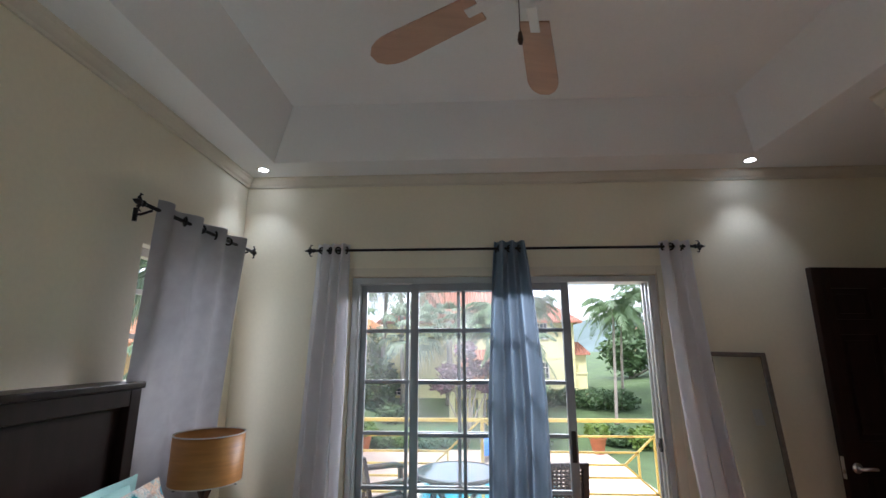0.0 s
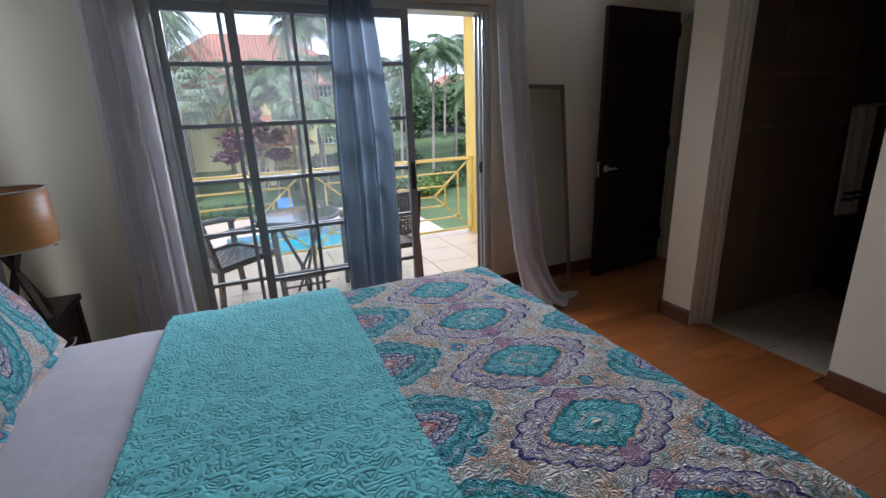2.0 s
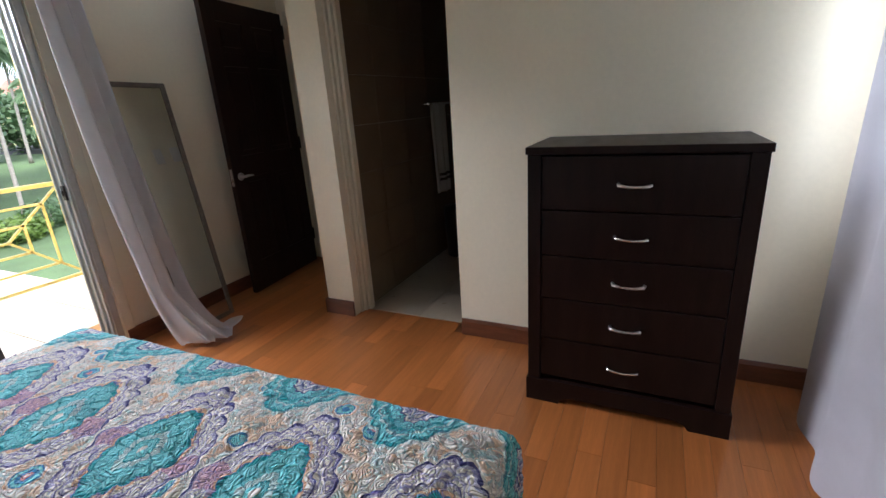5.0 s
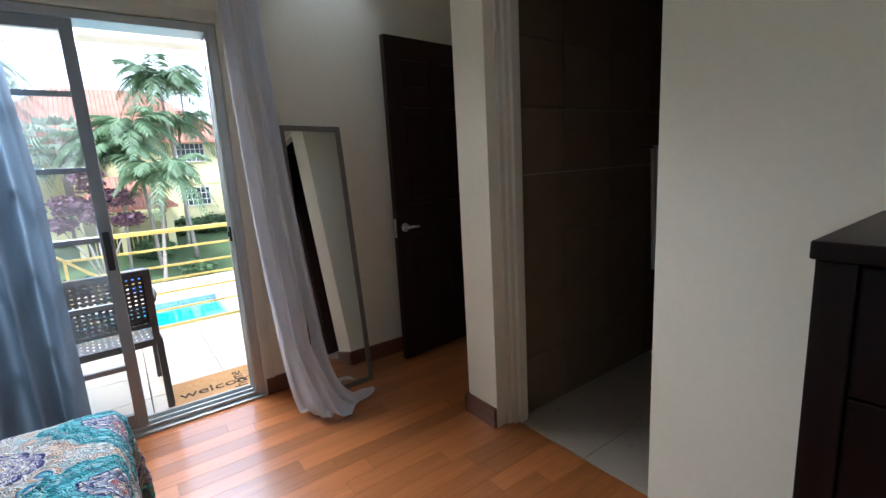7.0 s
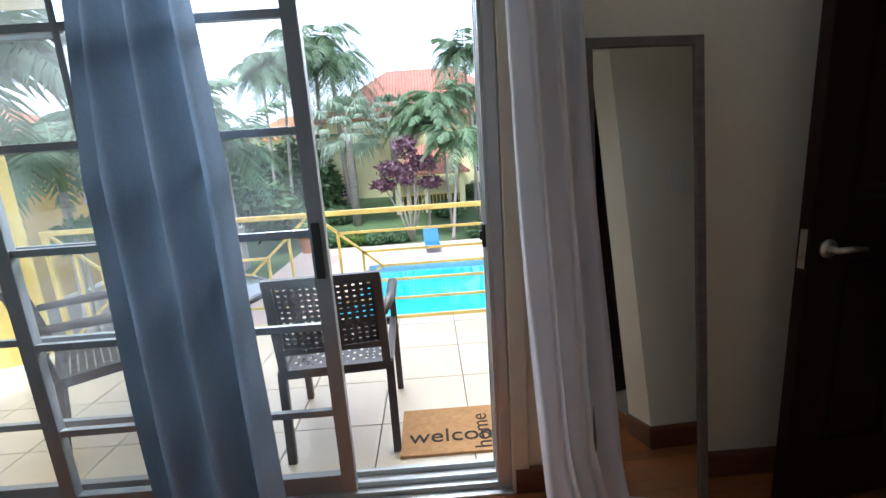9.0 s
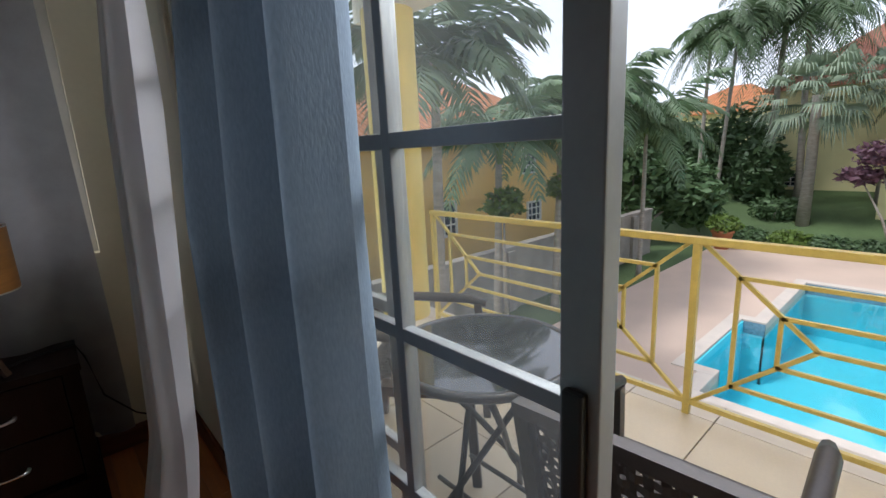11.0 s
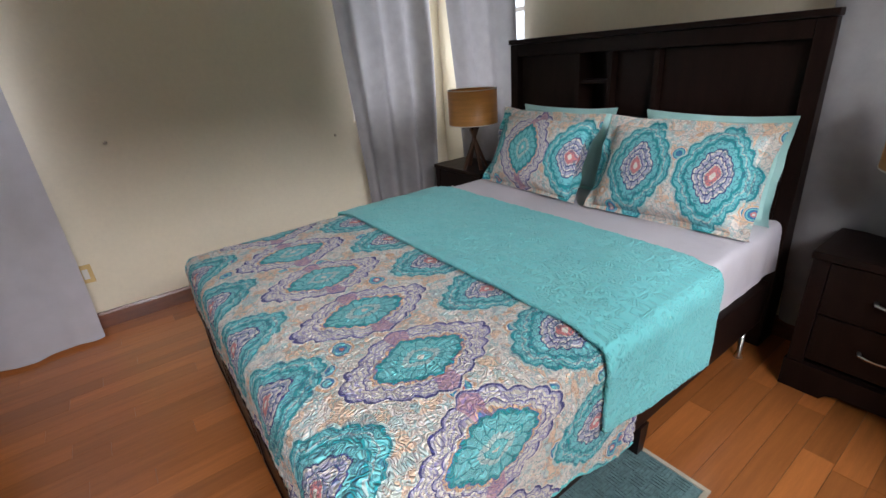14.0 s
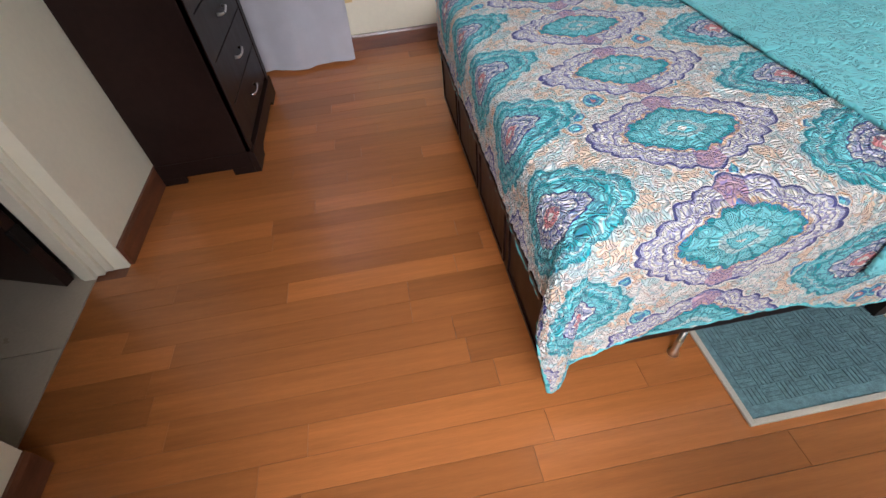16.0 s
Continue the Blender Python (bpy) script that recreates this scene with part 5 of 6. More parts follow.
for z, r in ((0.66, 0.2), (0.16, 0.17)):
    bm = bmesh.new()
    tube(bm, [(-r, -r * 0.5, z), (r, -r * 0.5, z)], 0.009, 8)
    tube(bm, [(-r, r * 0.5, z), (r, r * 0.5, z)], 0.009, 8)
    part("stretcher", bm, TABLEMET, tb, smooth=True)


def weave(bm, w, h, n, k, place):
    """A woven resin panel: strands over and under; place(x, z, off) sets it in the chair."""
    for i in range(n):
        z = (i + 0.5) / n
        pts = [place((j / 18 - 0.5) * w, z * h, 0.004 * (1 if (i + j) % 2 else -1)) for j in range(19)]
        for a, b in zip(pts, pts[1:]):
            d = h / n * 0.40
            up = (place(0, z * h + d, 0) - place(0, z * h - d, 0)) / 2
            vs = [bm.verts.new(p) for p in (a - up, b - up, b + up, a + up)]
            bm.faces.new(vs)
    for i in range(k):
        x = ((i + 0.5) / k - 0.5) * w
        pts = [place(x, h * j / 10, 0.0) for j in range(11)]
        for a, b in zip(pts, pts[1:]):
            s = (place(x + w / k * 0.30, 0, 0) - place(x - w / k * 0.30, 0, 0)) / 2
            vs = [bm.verts.new(p) for p in (a - s, a + s, b + s, b - s)]
            bm.faces.new(vs)


def resin_chair():
    """An armchair that faces +y, its back legs at y = 0."""
    t = thing("terrace_chair", "dark brown woven resin terrace armchair", "chair", "chairs round the terrace table")
    w = 0.46
    for s in (-1, 1):
        bm = bmesh.new()
        bar(bm, (s * w / 2, -0.02, 0.0), (s * w / 2, 0.02, 0.42), 0.035, 0.03)
        part("back_leg", bm, RATTAN, t)
        bm = bmesh.new()
        bar(bm, (s * (w / 2 - 0.01), 0.02, 0.40), (s * (w / 2 - 0.015), -0.07, 0.83), 0.035, 0.028)
        part("back_post", bm, RATTAN, t)
        bm = bmesh.new()
        bar(bm, (s * (w / 2 + 0.02), 0.53, 0.0), (s * (w / 2 + 0.02), 0.50, 0.62), 0.032, 0.036)
        part("front_leg", bm, RATTAN, t)
        bm = bmesh.new()
        tube(bm, [(s * w / 2, -0.02, 0.66), (s * (w / 2 + 0.025), 0.2, 0.655), (s * (w / 2 + 0.03), 0.45, 0.645), (s * (w / 2 + 0.025), 0.54, 0.62)], [0.018, 0.024, 0.026, 0.018], 8)
        part("armrest", bm, RATTAN, t, smooth=True)
        bm = bmesh.new()
        bar(bm, (s * w / 2, 0.02, 0.405), (s * (w / 2 + 0.015), 0.51, 0.42), 0.03, 0.045)
        part("side_rail", bm, RATTAN, t)
    bm = bmesh.new()
    bar(bm, (-w / 2, 0.505, 0.42), (w / 2, 0.505, 0.42), 0.03, 0.04)
    part("seat_rail", bm, RATTAN, t)
    bm = bmesh.new()
    bar(bm, (-w / 2, 0.02, 0.405), (w / 2, 0.02, 0.405), 0.03, 0.04)
    part("seat_rail", bm, RATTAN, t)
    bm = bmesh.new()
    weave(bm, w - 0.03, 0.47, 15, 15, lambda x, z, o: Vector((x, 0.03 + z, 0.425 + o + 0.012 * math.cos(x * 6) - 0.012)))
    part("seat", bm, RATTAN, t, "woven resin seat")
    bm = bmesh.new()
    weave(bm, w - 0.04, 0.30, 12, 14, lambda x, z, o: Vector((x, -0.005 - 0.21 * z + o - 0.03 * math.cos(x * 6) + 0.02, 0.525 + z)))
    part("backrest", bm, RATTAN, t, "woven resin backrest")
    bm = bmesh.new()
    bar(bm, (-w / 2, -0.075, 0.835), (w / 2, -0.075, 0.835), 0.03, 0.03)
    part("back_rail", bm, RATTAN, t)
    bm = bmesh.new()
    bar(bm, (-w / 2, -0.008, 0.515), (w / 2, -0.008, 0.515), 0.022, 0.022)
    part("back_rail", bm, RATTAN, t)
    return t


ch = resin_chair()
copy_thing(ch, pose(0.42, 0.62, TZ0, 0, 0, -52))
ch.matrix_basis = pose(1.815, 0.37, TZ0, 0, 0, 4)

dm = thing("doormat", "brown coir doormat printed with the words welcome home", "doormat", m=pose(2.06, 0.30, TZ0, 0, 0, 0))
bm = bmesh.new()
box(bm, 0, 0.62, 0, 0.35, 0.0, 0.014, 0.003)
part("coir_pad", bm, COIR, dm)


def lettering(text, size, m, parent, material, name="lettering"):
    c = bpy.data.curves.new(name, "FONT")
    c.body, c.size, c.extrude = text, size, 0.0008
    c.align_x = "LEFT"
    ob = bpy.data.objects.new(name, c)
    me = bpy.data.meshes.new_from_object(ob)
    bpy.data.objects.remove(ob)
    me.materials.append(material)
    o = new(name, me)
    o.parent, o.matrix_basis = parent, m
    return o


lettering("welcome", 0.135, pose(0.035, 0.08, 0.0152), dm, INK)
lettering("home", 0.115, pose(0.408, 0.012, 0.0152, 0, 0, 90), dm, INK)


# ---- floors laid piece by piece ----
struct("floor", boxes((-0.48, 4.243, -3.78, -0.001, -0.1, -0.008), (XW, XE, YS, 0.0, -0.0085, -0.006)), BASE, "honey brown wooden plank floor", "floor")
floor = bpy.data.objects["floor"]


def plank_mesh(length, width):
    bm = bmesh.new()
    box(bm, 0, length, 0, width, -0.006, 0.0)
    for v in bm.verts:
        if v.co.z > -0.003:
            v.co.x += 0.0003 if v.co.x < length / 2 else -0.0003
            v.co.y += 0.0003 if v.co.y < width / 2 else -0.0003
    return finish("plank", bm, PLANK)


PW = 0.092
lengths = [0.62, 0.80, 0.98, 1.16]
plank_data = {k: plank_mesh(k - 0.0006, PW - 0.0006) for k in lengths}
rng = random.Random(5)


def lay(name, data, x, y, z=0.0, parent=None, scale=None):
    ob = new(name, data)
    ob.parent = parent
    ob.location = (x, y, z)
    if scale:
        ob.scale = scale
    return ob


rows_n = int(math.ceil(-YS / PW))
for j in range(rows_n):
    y0 = -PW * (j + 1)
    x = XW - rng.random() * 0.5
    xend = 4.243 if y0 > -0.94 else (XE if y0 < -1.93 or y0 > -1.12 else 3.40)
    while x < xend:
        k = rng.choice(lengths)
        x0, x1 = max(x, XW), min(x + k, xend)
        if x1 - x0 > 0.03:
            lay("plank", plank_data[k], x0, y0, 0, floor, ((x1 - x0) / k, 1, 1))
        x += k

bm = bmesh.new()
box(bm, 0, 0.426, 0, 0.426, -0.012, 0.0, 0.002)
tile_data = finish("tile", bm, TILE)
slab = bpy.data.objects["terrace_slab"]
for i in range(-8, 4):
    for j in range(-3, 2):
        x, y = 2.39 + 0.432 * i, 1.44 + 0.432 * j
        x0, x1, y0, y1 = max(x, -0.95), min(x + 0.43, 3.75), max(y, 0.178), min(y + 0.43, 2.05)
        if x1 - x0 > 0.02 and y1 - y0 > 0.02:
            lay("tile", tile_data, x0, y0, TZ0, slab, ((x1 - x0) / 0.43, (y1 - y0) / 0.43, 1))
bm = bmesh.new()
box(bm, 0, 0.396, 0, 0.396, -0.01, 0.0, 0.002)
btile = finish("bath_tile", bm, BATHTILE)
struct("bathroom_floor", boxes((3.405, 5.3, -3.1, -1.14, -0.1, -0.011)), GROUT, "pale tiled bathroom floor", "floor")
bf = bpy.data.objects["bathroom_floor"]
for i in range(5):
    for j in range(5):
        x, y = 3.407 + 0.4 * i, -1.545 - 0.4 * j
        lay("tile", btile, x, max(y, -3.1), 0, bf, (min(1, (5.3 - x) / 0.4), 1, 1))
bm = bmesh.new()
box(bm, 0, 0.3985, 0, 0.008, 0, 0.2985, 0.0008)
wtile = finish("wall_tile", bm, BATHWALL)
bw = bpy.data.objects["wall_bathroom_north"]
for i in range(5):
    for j in range(9):
        lay("tile", wtile, 3.407 + 0.378 * i, -1.1485, 0.3 * j, bw, (0.945, 1, 1))


# ---- garden, pool and neighbours ----
GZ = -2.9
GRASS = mat("lawn", (0.080, 0.125, 0.045), 0.9, var=0.35, scale=0.6, bump=0.9, bscale=14, dist=0.05)
DECK = mat("salmon_pool_deck", (0.60, 0.455, 0.355), 0.7, var=0.10, scale=0.8, bump=0.2, bscale=30)
COPING = mat("pale_coping", (0.62, 0.54, 0.46), 0.6, var=0.1, scale=3)
POOLP = mat("aqua_pool_plaster", (0.10, 0.62, 0.72), 0.6, var=0.07, scale=1.2, bump=0.0)
POOLBAND = mat("blue_waterline_tile", (0.16, 0.26, 0.32), 0.3, var=0.4, scale=14)
ORANGEP = mat("apricot_house_render", (0.78, 0.50, 0.16), 0.75, var=0.08, scale=0.8, bump=0.15)
LIMEP = mat("pale_yellow_house_render", (0.79, 0.72, 0.38), 0.75, var=0.07, scale=0.8, bump=0.15)
BLOCKW = mat("weathered_grey_wall", (0.30, 0.27, 0.23), 0.85, var=0.35, scale=1.6, bump=0.5, bscale=20)
TRUNK = mat("grey_palm_trunk", (0.33, 0.29, 0.24), 0.85, var=0.3, scale=4, stretch=(1, 1, 5), bump=0.5, bscale=12, dist=0.02)
FROND = mat("palm_leaf", (0.145, 0.215, 0.105), 0.5, var=0.45, scale=1.6, bump=0.0, through_light=0.25, rand=0.15)
FANLEAF = mat("dusty_fan_palm_leaf", (0.25, 0.31, 0.205), 0.55, var=0.35, scale=1.5, bump=0.0, through_light=0.2)
LEAF = mat("shrub_leaf", (0.09, 0.15, 0.06), 0.55, var=0.55, scale=2.5, bump=0.0, through_light=0.2, rand=0.2)
BRIGHTLEAF = mat("light_green_leaf", (0.13, 0.20, 0.035), 0.5, var=0.4, scale=2.5, bump=0.0, through_light=0.25)
PURPLELEAF = mat("plum_leaf", (0.16, 0.08, 0.105), 0.55, var=0.45, scale=2.5, bump=0.0, through_light=0.2)
TERRA = mat("terracotta_pot", (0.42, 0.16, 0.07), 0.75, var=0.15, scale=5)
BLUEPL = mat("blue_lounger_sling", (0.025, 0.14, 0.50), 0.6, var=0.1)
HILLM = mat("hazy_hill_woods", (0.12, 0.16, 0.15), 1.0, var=0.25, scale=0.03, bump=0)
ASPH = mat("asphalt", (0.055, 0.055, 0.058), 0.85, var=0.2, scale=1.0)
DARKGL = mat("dark_window_glass", (0.03, 0.04, 0.055), 0.12, var=0.2, bump=0)
CARPAINT = mat("silver_car_paint", (0.42, 0.44, 0.46), 0.25, 0.5, var=0.05, bump=0, coat=0.6)


def roof_tiles(name, col):
    """Barrel tiles: ribs down the slope and courses across it."""
    m = mat(name, col, 0.75, var=0.22, scale=1.3, bump=0.0)
    t = m.node_tree
    p = t.nodes["Principled BSDF"]
    tc = t.nodes.new("ShaderNodeUVMap")
    heights = []
    for direction, scale in (("X", 1.5), ("Y", 1.2)):
        w = t.nodes.new("ShaderNodeTexWave")
        w.bands_direction, w.inputs["Scale"].default_value, w.inputs["Distortion"].default_value = direction, scale, 0.3
        w.wave_profile = "SIN" if direction == "X" else "SAW"
        t.links.new(tc.outputs[0], w.inputs["Vector"])
        heights.append(w)
    add = t.nodes.new("ShaderNodeMath")
    t.links.new(heights[0].outputs["Fac"], add.inputs[0])
    t.links.new(heights[1].outputs["Fac"], add.inputs[1])
    b = t.nodes.new("ShaderNodeBump")
    b.inputs["Strength"].default_value, b.inputs["Distance"].default_value = 0.9, 0.12
    t.links.new(add.outputs[0], b.inputs["Height"])
    t.links.new(b.outputs["Normal"], p.inputs["Normal"])
    return m


ROOF = roof_tiles("terracotta_roof_tiles", (0.52, 0.22, 0.145))
ROOFO = roof_tiles("orange_roof_tiles", (0.62, 0.24, 0.09))
WATER = glass("pool_water", (0.92, 0.99, 1.0), 0.05)
wnode = WATER.node_tree.nodes.new("ShaderNodeTexNoise")
wnode.inputs["Scale"].default_value = 2.2
wb = WATER.node_tree.nodes.new("ShaderNodeBump")
wb.inputs["Strength"].default_value, wb.inputs["Distance"].default_value = 0.5, 0.05
wtc = WATER.node_tree.nodes.new("ShaderNodeTexCoord")
WATER.node_tree.links.new(wtc.outputs["Object"], wnode.inputs["Vector"])
WATER.node_tree.links.new(wnode.outputs["Fac"], wb.inputs["Height"])
for nd in WATER.node_tree.nodes:
    if nd.bl_idname in ("ShaderNodeBsdfGlossy", "ShaderNodeLayerWeight"):
        WATER.node_tree.links.new(wb.outputs["Normal"], nd.inputs["Normal"])


def ground_z(x, y):
    if -3.4 < x < 7.0 and 2.6 < y < 18.4:
        return -4.9
    z = GZ - 0.10
    if y > 20.2:
        z += min(1.9, 0.19 * (y - 20.2))
    if x > 9:
        z += min(1.2, 0.10 * (x - 9)) * min(1, max(0, (y - 10) / 10))
    return z + (0.05 * noise.noise((x * 0.3, y * 0.3, 0)) if y > 20.2 else 0)


xs = [-2000, -400, -100, -40, -20, -12, -8, -5.5, -3.6, -3.3, -1, 2, 5, 6.9, 7.2, 9, 12, 16, 20, 26, 40, 100, 400, 2000]
ys = [-2000, -200, -40, -10, -3.9, 0.1, 2.5, 2.7, 6, 10, 14, 18.3, 18.5, 20.2, 22, 24, 26, 28, 30, 34, 40, 60, 120, 400, 2000]
bm = bmesh.new()
gv = [[bm.verts.new((x, y, ground_z(x, y))) for y in ys] for x in xs]
for i in range(len(xs) - 1):
    for j in range(len(ys) - 1):
        bm.faces.new((gv[i][j], gv[i + 1][j], gv[i + 1][j + 1], gv[i][j + 1]))
struct("ground", bm, GRASS, "mown garden lawn rising behind the pool", "ground")

PX0, PX1, PY0, PY1 = -0.25, 4.42, 7.3, 15.4
LBX, RBX, BYA, BYB = -0.72, 5.1, 8.3, 11.3
bm = boxes((-3.8, LBX, 2.06, 19.1, GZ - 0.3, GZ), (RBX, 7.4, 2.06, 19.1, GZ - 0.3, GZ), (LBX, RBX, 2.06, PY0, GZ - 0.3, GZ), (LBX, RBX, PY1, 19.1, GZ - 0.3, GZ),
           (LBX, PX0, PY0, BYA, GZ - 0.3, GZ), (LBX, PX0, BYB, PY1, GZ - 0.3, GZ), (PX1, RBX, PY0, BYA, GZ - 0.3, GZ), (PX1, RBX, BYB, PY1, GZ - 0.3, GZ))
struct("pool_deck", bm, DECK, "salmon concrete pool deck", "pavement")
pool = thing("swimming_pool", "bright aqua swimming pool with side alcoves", "swimming pool")
bm = boxes((PX0 - 0.05, PX1 + 0.05, PY0 - 0.05, PY1 + 0.05, GZ - 1.6, GZ - 1.5), (LBX, RBX, BYA, BYB, GZ - 1.61, GZ - 1.49),
           (PX0 - 0.05, PX1 + 0.05, PY1, PY1 + 0.04, GZ - 1.5, GZ - 0.31), (PX0 - 0.05, PX1 + 0.05, PY0 - 0.04, PY0, GZ - 1.5, GZ - 0.31),
           (PX0 - 0.04, PX0, PY0, BYA, GZ - 1.5, GZ - 0.31), (PX0 - 0.04, PX0, BYB, PY1, GZ - 1.5, GZ - 0.31), (PX1, PX1 + 0.04, PY0, BYA, GZ - 1.5, GZ - 0.31), (PX1, PX1 + 0.04, BYB, PY1, GZ - 1.5, GZ - 0.31))
for r in ((LBX, LBX + 0.04, BYA, BYB), (RBX - 0.04, RBX, BYA, BYB), (LBX, PX0, BYA - 0.04, BYA), (LBX, PX0, BYB, BYB + 0.04), (PX1, RBX, BYA - 0.04, BYA), (PX1, RBX, BYB, BYB + 0.04)):
    box(bm, *r, GZ - 1.5, GZ - 0.02)
part("basin", bm, POOLP, pool, "aqua plaster basin")
bm = boxes((PX0, PX1, PY0, PY1, GZ - 0.17, GZ - 0.16), (LBX, PX0, BYA, BYB, GZ - 0.17, GZ - 0.16), (PX1, RBX, BYA, BYB, GZ - 0.17, GZ - 0.16))
w = part("water", bm, WATER, pool, "clear rippled water")
w.visible_shadow = False
cw = 0.28
for r in ((PX0 - cw, PX1 + cw, PY1, PY1 + cw), (PX0 - cw, PX1 + cw, PY0 - cw, PY0), (PX0 - cw, PX0, PY0, BYA - cw), (PX0 - cw, PX0, BYB + cw, PY1), (PX1, PX1 + cw, PY0, BYA - cw), (PX1, PX1 + cw, BYB + cw, PY1),
          (LBX - cw, LBX, BYA, BYB), (RBX, RBX + cw, BYA, BYB), (LBX - cw, PX0, BYA - cw, BYA), (LBX - cw, PX0, BYB, BYB + cw), (PX1, RBX + cw, BYA - cw, BYA), (PX1, RBX + cw, BYB, BYB + cw)):
    bm = bmesh.new()
    box(bm, *r, GZ + 0.002, GZ + 0.03, 0.008)
    part("coping_stone", bm, COPING, pool)
for r in ((PX0, PX1, PY1 - 0.008, PY1), (LBX, PX0, BYB - 0.008, BYB), (PX1, RBX, BYB - 0.008, BYB)):
    part("waterline_tiles", boxes((*r, GZ - 0.30, GZ - 0.01)), POOLBAND, pool, "band of dark blue tiles")


def house_window(parent, m, w, h, cols, rows):
    bm = bmesh.new()
    frame_bars(bm, 0, w, 0, h, -0.06, 0.02, 0.06, 0.06, 0.06)
    f = part("window", bm, SOFFIT, parent, "white barred window")
    f.matrix_basis = m
    bm = bmesh.new()
    for i in range(1, cols):
        box(bm, w * i / cols - 0.02, w * i / cols + 0.02, -0.04, -0.01, 0.06, h - 0.06)
    for j in range(1, rows):
        box(bm, 0.06, w - 0.06, -0.041, -0.009, h * j / rows - 0.02, h * j / rows + 0.02)
    part("glazing_bars", bm, SOFFIT, f)
    bm = bmesh.new()
    box(bm, 0.05, w - 0.05, 0.0, 0.012, 0.05, h - 0.05)
    part("pane", bm, DARKGL, f)
    return f


def hip_roof(bm, x0, x1, y0, y1, z, rise, over, along_x=True):
    x0, x1, y0, y1 = x0 - over, x1 + over, y0 - over, y1 + over
    if along_x:
        k = (y1 - y0) / 2
        r0, r1 = (x0 + k * 0.95, (y0 + y1) / 2, z + rise), (x1 - k * 0.95, (y0 + y1) / 2, z + rise)
    else:
        k = (x1 - x0) / 2
        r0, r1 = ((x0 + x1) / 2, y0 + k * 0.95, z + rise), ((x0 + x1) / 2, y1 - k * 0.95, z + rise)
    c = [(x0, y0, z), (x1, y0, z), (x1, y1, z), (x0, y1, z)]
    if along_x:
        polys = [(c[0], c[1], r1, r0), (c[1], c[2], r1), (c[2], c[3], r0, r1), (c[3], c[0], r0)]
    else:
        polys = [(c[0], c[1], r0), (c[1], c[2], r1, r0), (c[2], c[3], r1), (c[3], c[0], r0, r1)]
    uvl = bm.loops.layers.uv.verify()
    for q in polys:
        vs = [bm.verts.new(p) for p in q]
        f = bm.faces.new(vs)
        e = (vs[1].co - vs[0].co).normalized()
        s = f.normal if f.normal.length else Vector((0, 0, 1))
        f.normal_update()
        s = f.normal.cross(e)
        for lp in f.loops:
            d = lp.vert.co - vs[0].co
            lp[uvl].uv = (d.dot(e), d.dot(s))
    vs = [bm.verts.new((p[0], p[1], z - 0.12)) for p in c]
    vt = [bm.verts.new(p) for p in c]
    bm.faces.new(vs)
    for i in range(4):
        bm.faces.new((vs[i], vs[(i + 1) % 4], vt[(i + 1) % 4], vt[i]))


def house(label, x0, x1, y0, y1, z0, ze, rise, wall, roof, windows, along_x=True, over=0.5):
    h = thing("house", label, "house", "neighbouring houses")
    bm = boxes((x0, x1, y0, y1, z0, ze))
    box(bm, x0 - 0.04, x1 + 0.04, y0 - 0.04, y1 + 0.04, (z0 + ze) / 2 + 0.25, (z0 + ze) / 2 + 0.37)
    part("wall", bm, wall, h)
    bm = bmesh.new()
    hip_roof(bm, x0, x1, y0, y1, ze, rise, over, along_x)
    part("roof", bm, roof, h, "barrel-tiled hip roof")
    for wx, wy, wz, ww, wh, rz in windows:
        house_window(h, pose(wx, wy, wz, 0, 0, rz), ww, wh, 6 if ww > 1 else 3, 3)
    return h


house("pale yellow two-storey house with a terracotta hip roof", -4.2, 8.5, 28, 36.5, -2.0, 3.45, 3.4, LIMEP, ROOF,
      ((5.25, 27.97, 2.25, 1.5, 1.1, 0), (5.25, 27.97, -0.3, 1.5, 1.1, 0), (-3.6, 27.97, -1.35, 0.9, 0.7, 0), (0.5, 27.97, 2.25, 1.4, 1.1, 0)))
an = house("small tiled side porch of the yellow house", 8.52, 9.3, 28.4, 31, -1.9, 1.35, 0.75, LIMEP, ROOF, (), False, 0.25)
po = thing("entry_porch", "yellow entry porch with posts and a tiled roof", "porch")
for x in (0.45, 2.1, 4.1):
    bm = boxes((x - 0.16, x + 0.16, 24.2, 24.5, -2.8, 0.05))
    part("post", bm, LIMEP, po)
bm = bmesh.new()
hip_roof(bm, 0.35, 4.2, 24.2, 27.4, 0.05, 1.55, 0.35)
part("roof", bm, ROOF, po, "small barrel-tiled roof")
for i in range(16):
    bm = boxes((0.7 + i * 0.21, 0.74 + i * 0.21, 24.3, 24.34, -2.5, -1.2))
    part("gate_bar", bm, RAILP, po)
bm = boxes((0.6, 4.0, 24.29, 24.35, -1.22, -1.16), (0.6, 4.0, 24.29, 24.35, -2.4, -2.34))
part("gate_rail", bm, RAILP, po)
house("apricot two-storey house with an orange tiled roof", -15, -8, 5.0, 15.5, -2.9, 1.75, 2.3, ORANGEP, ROOFO,
      ((-7.97, 12.6, -1.4, 0.8, 0.75, 90), (-7.97, 8.3, -1.3, 0.8, 1.1, 90), (-7.97, 12.3, 0.35, 0.8, 0.9, 90)), False, 0.55)
house("brick-toned distant house with arched porch", -26, -14, -6, 3.0, -2.9, 0.2, 2.2, ORANGEP, ROOFO, ((-13.97, -3, -1.5, 1.2, 1.1, 90), (-13.97, 0.4, -1.5, 1.2, 1.1, 90)), False, 0.5)
house("far yellow house with an orange roof", -16, -7, 44, 52, -1.5, 3.3, 2.4, LIMEP, ROOFO, (), True, 0.5)
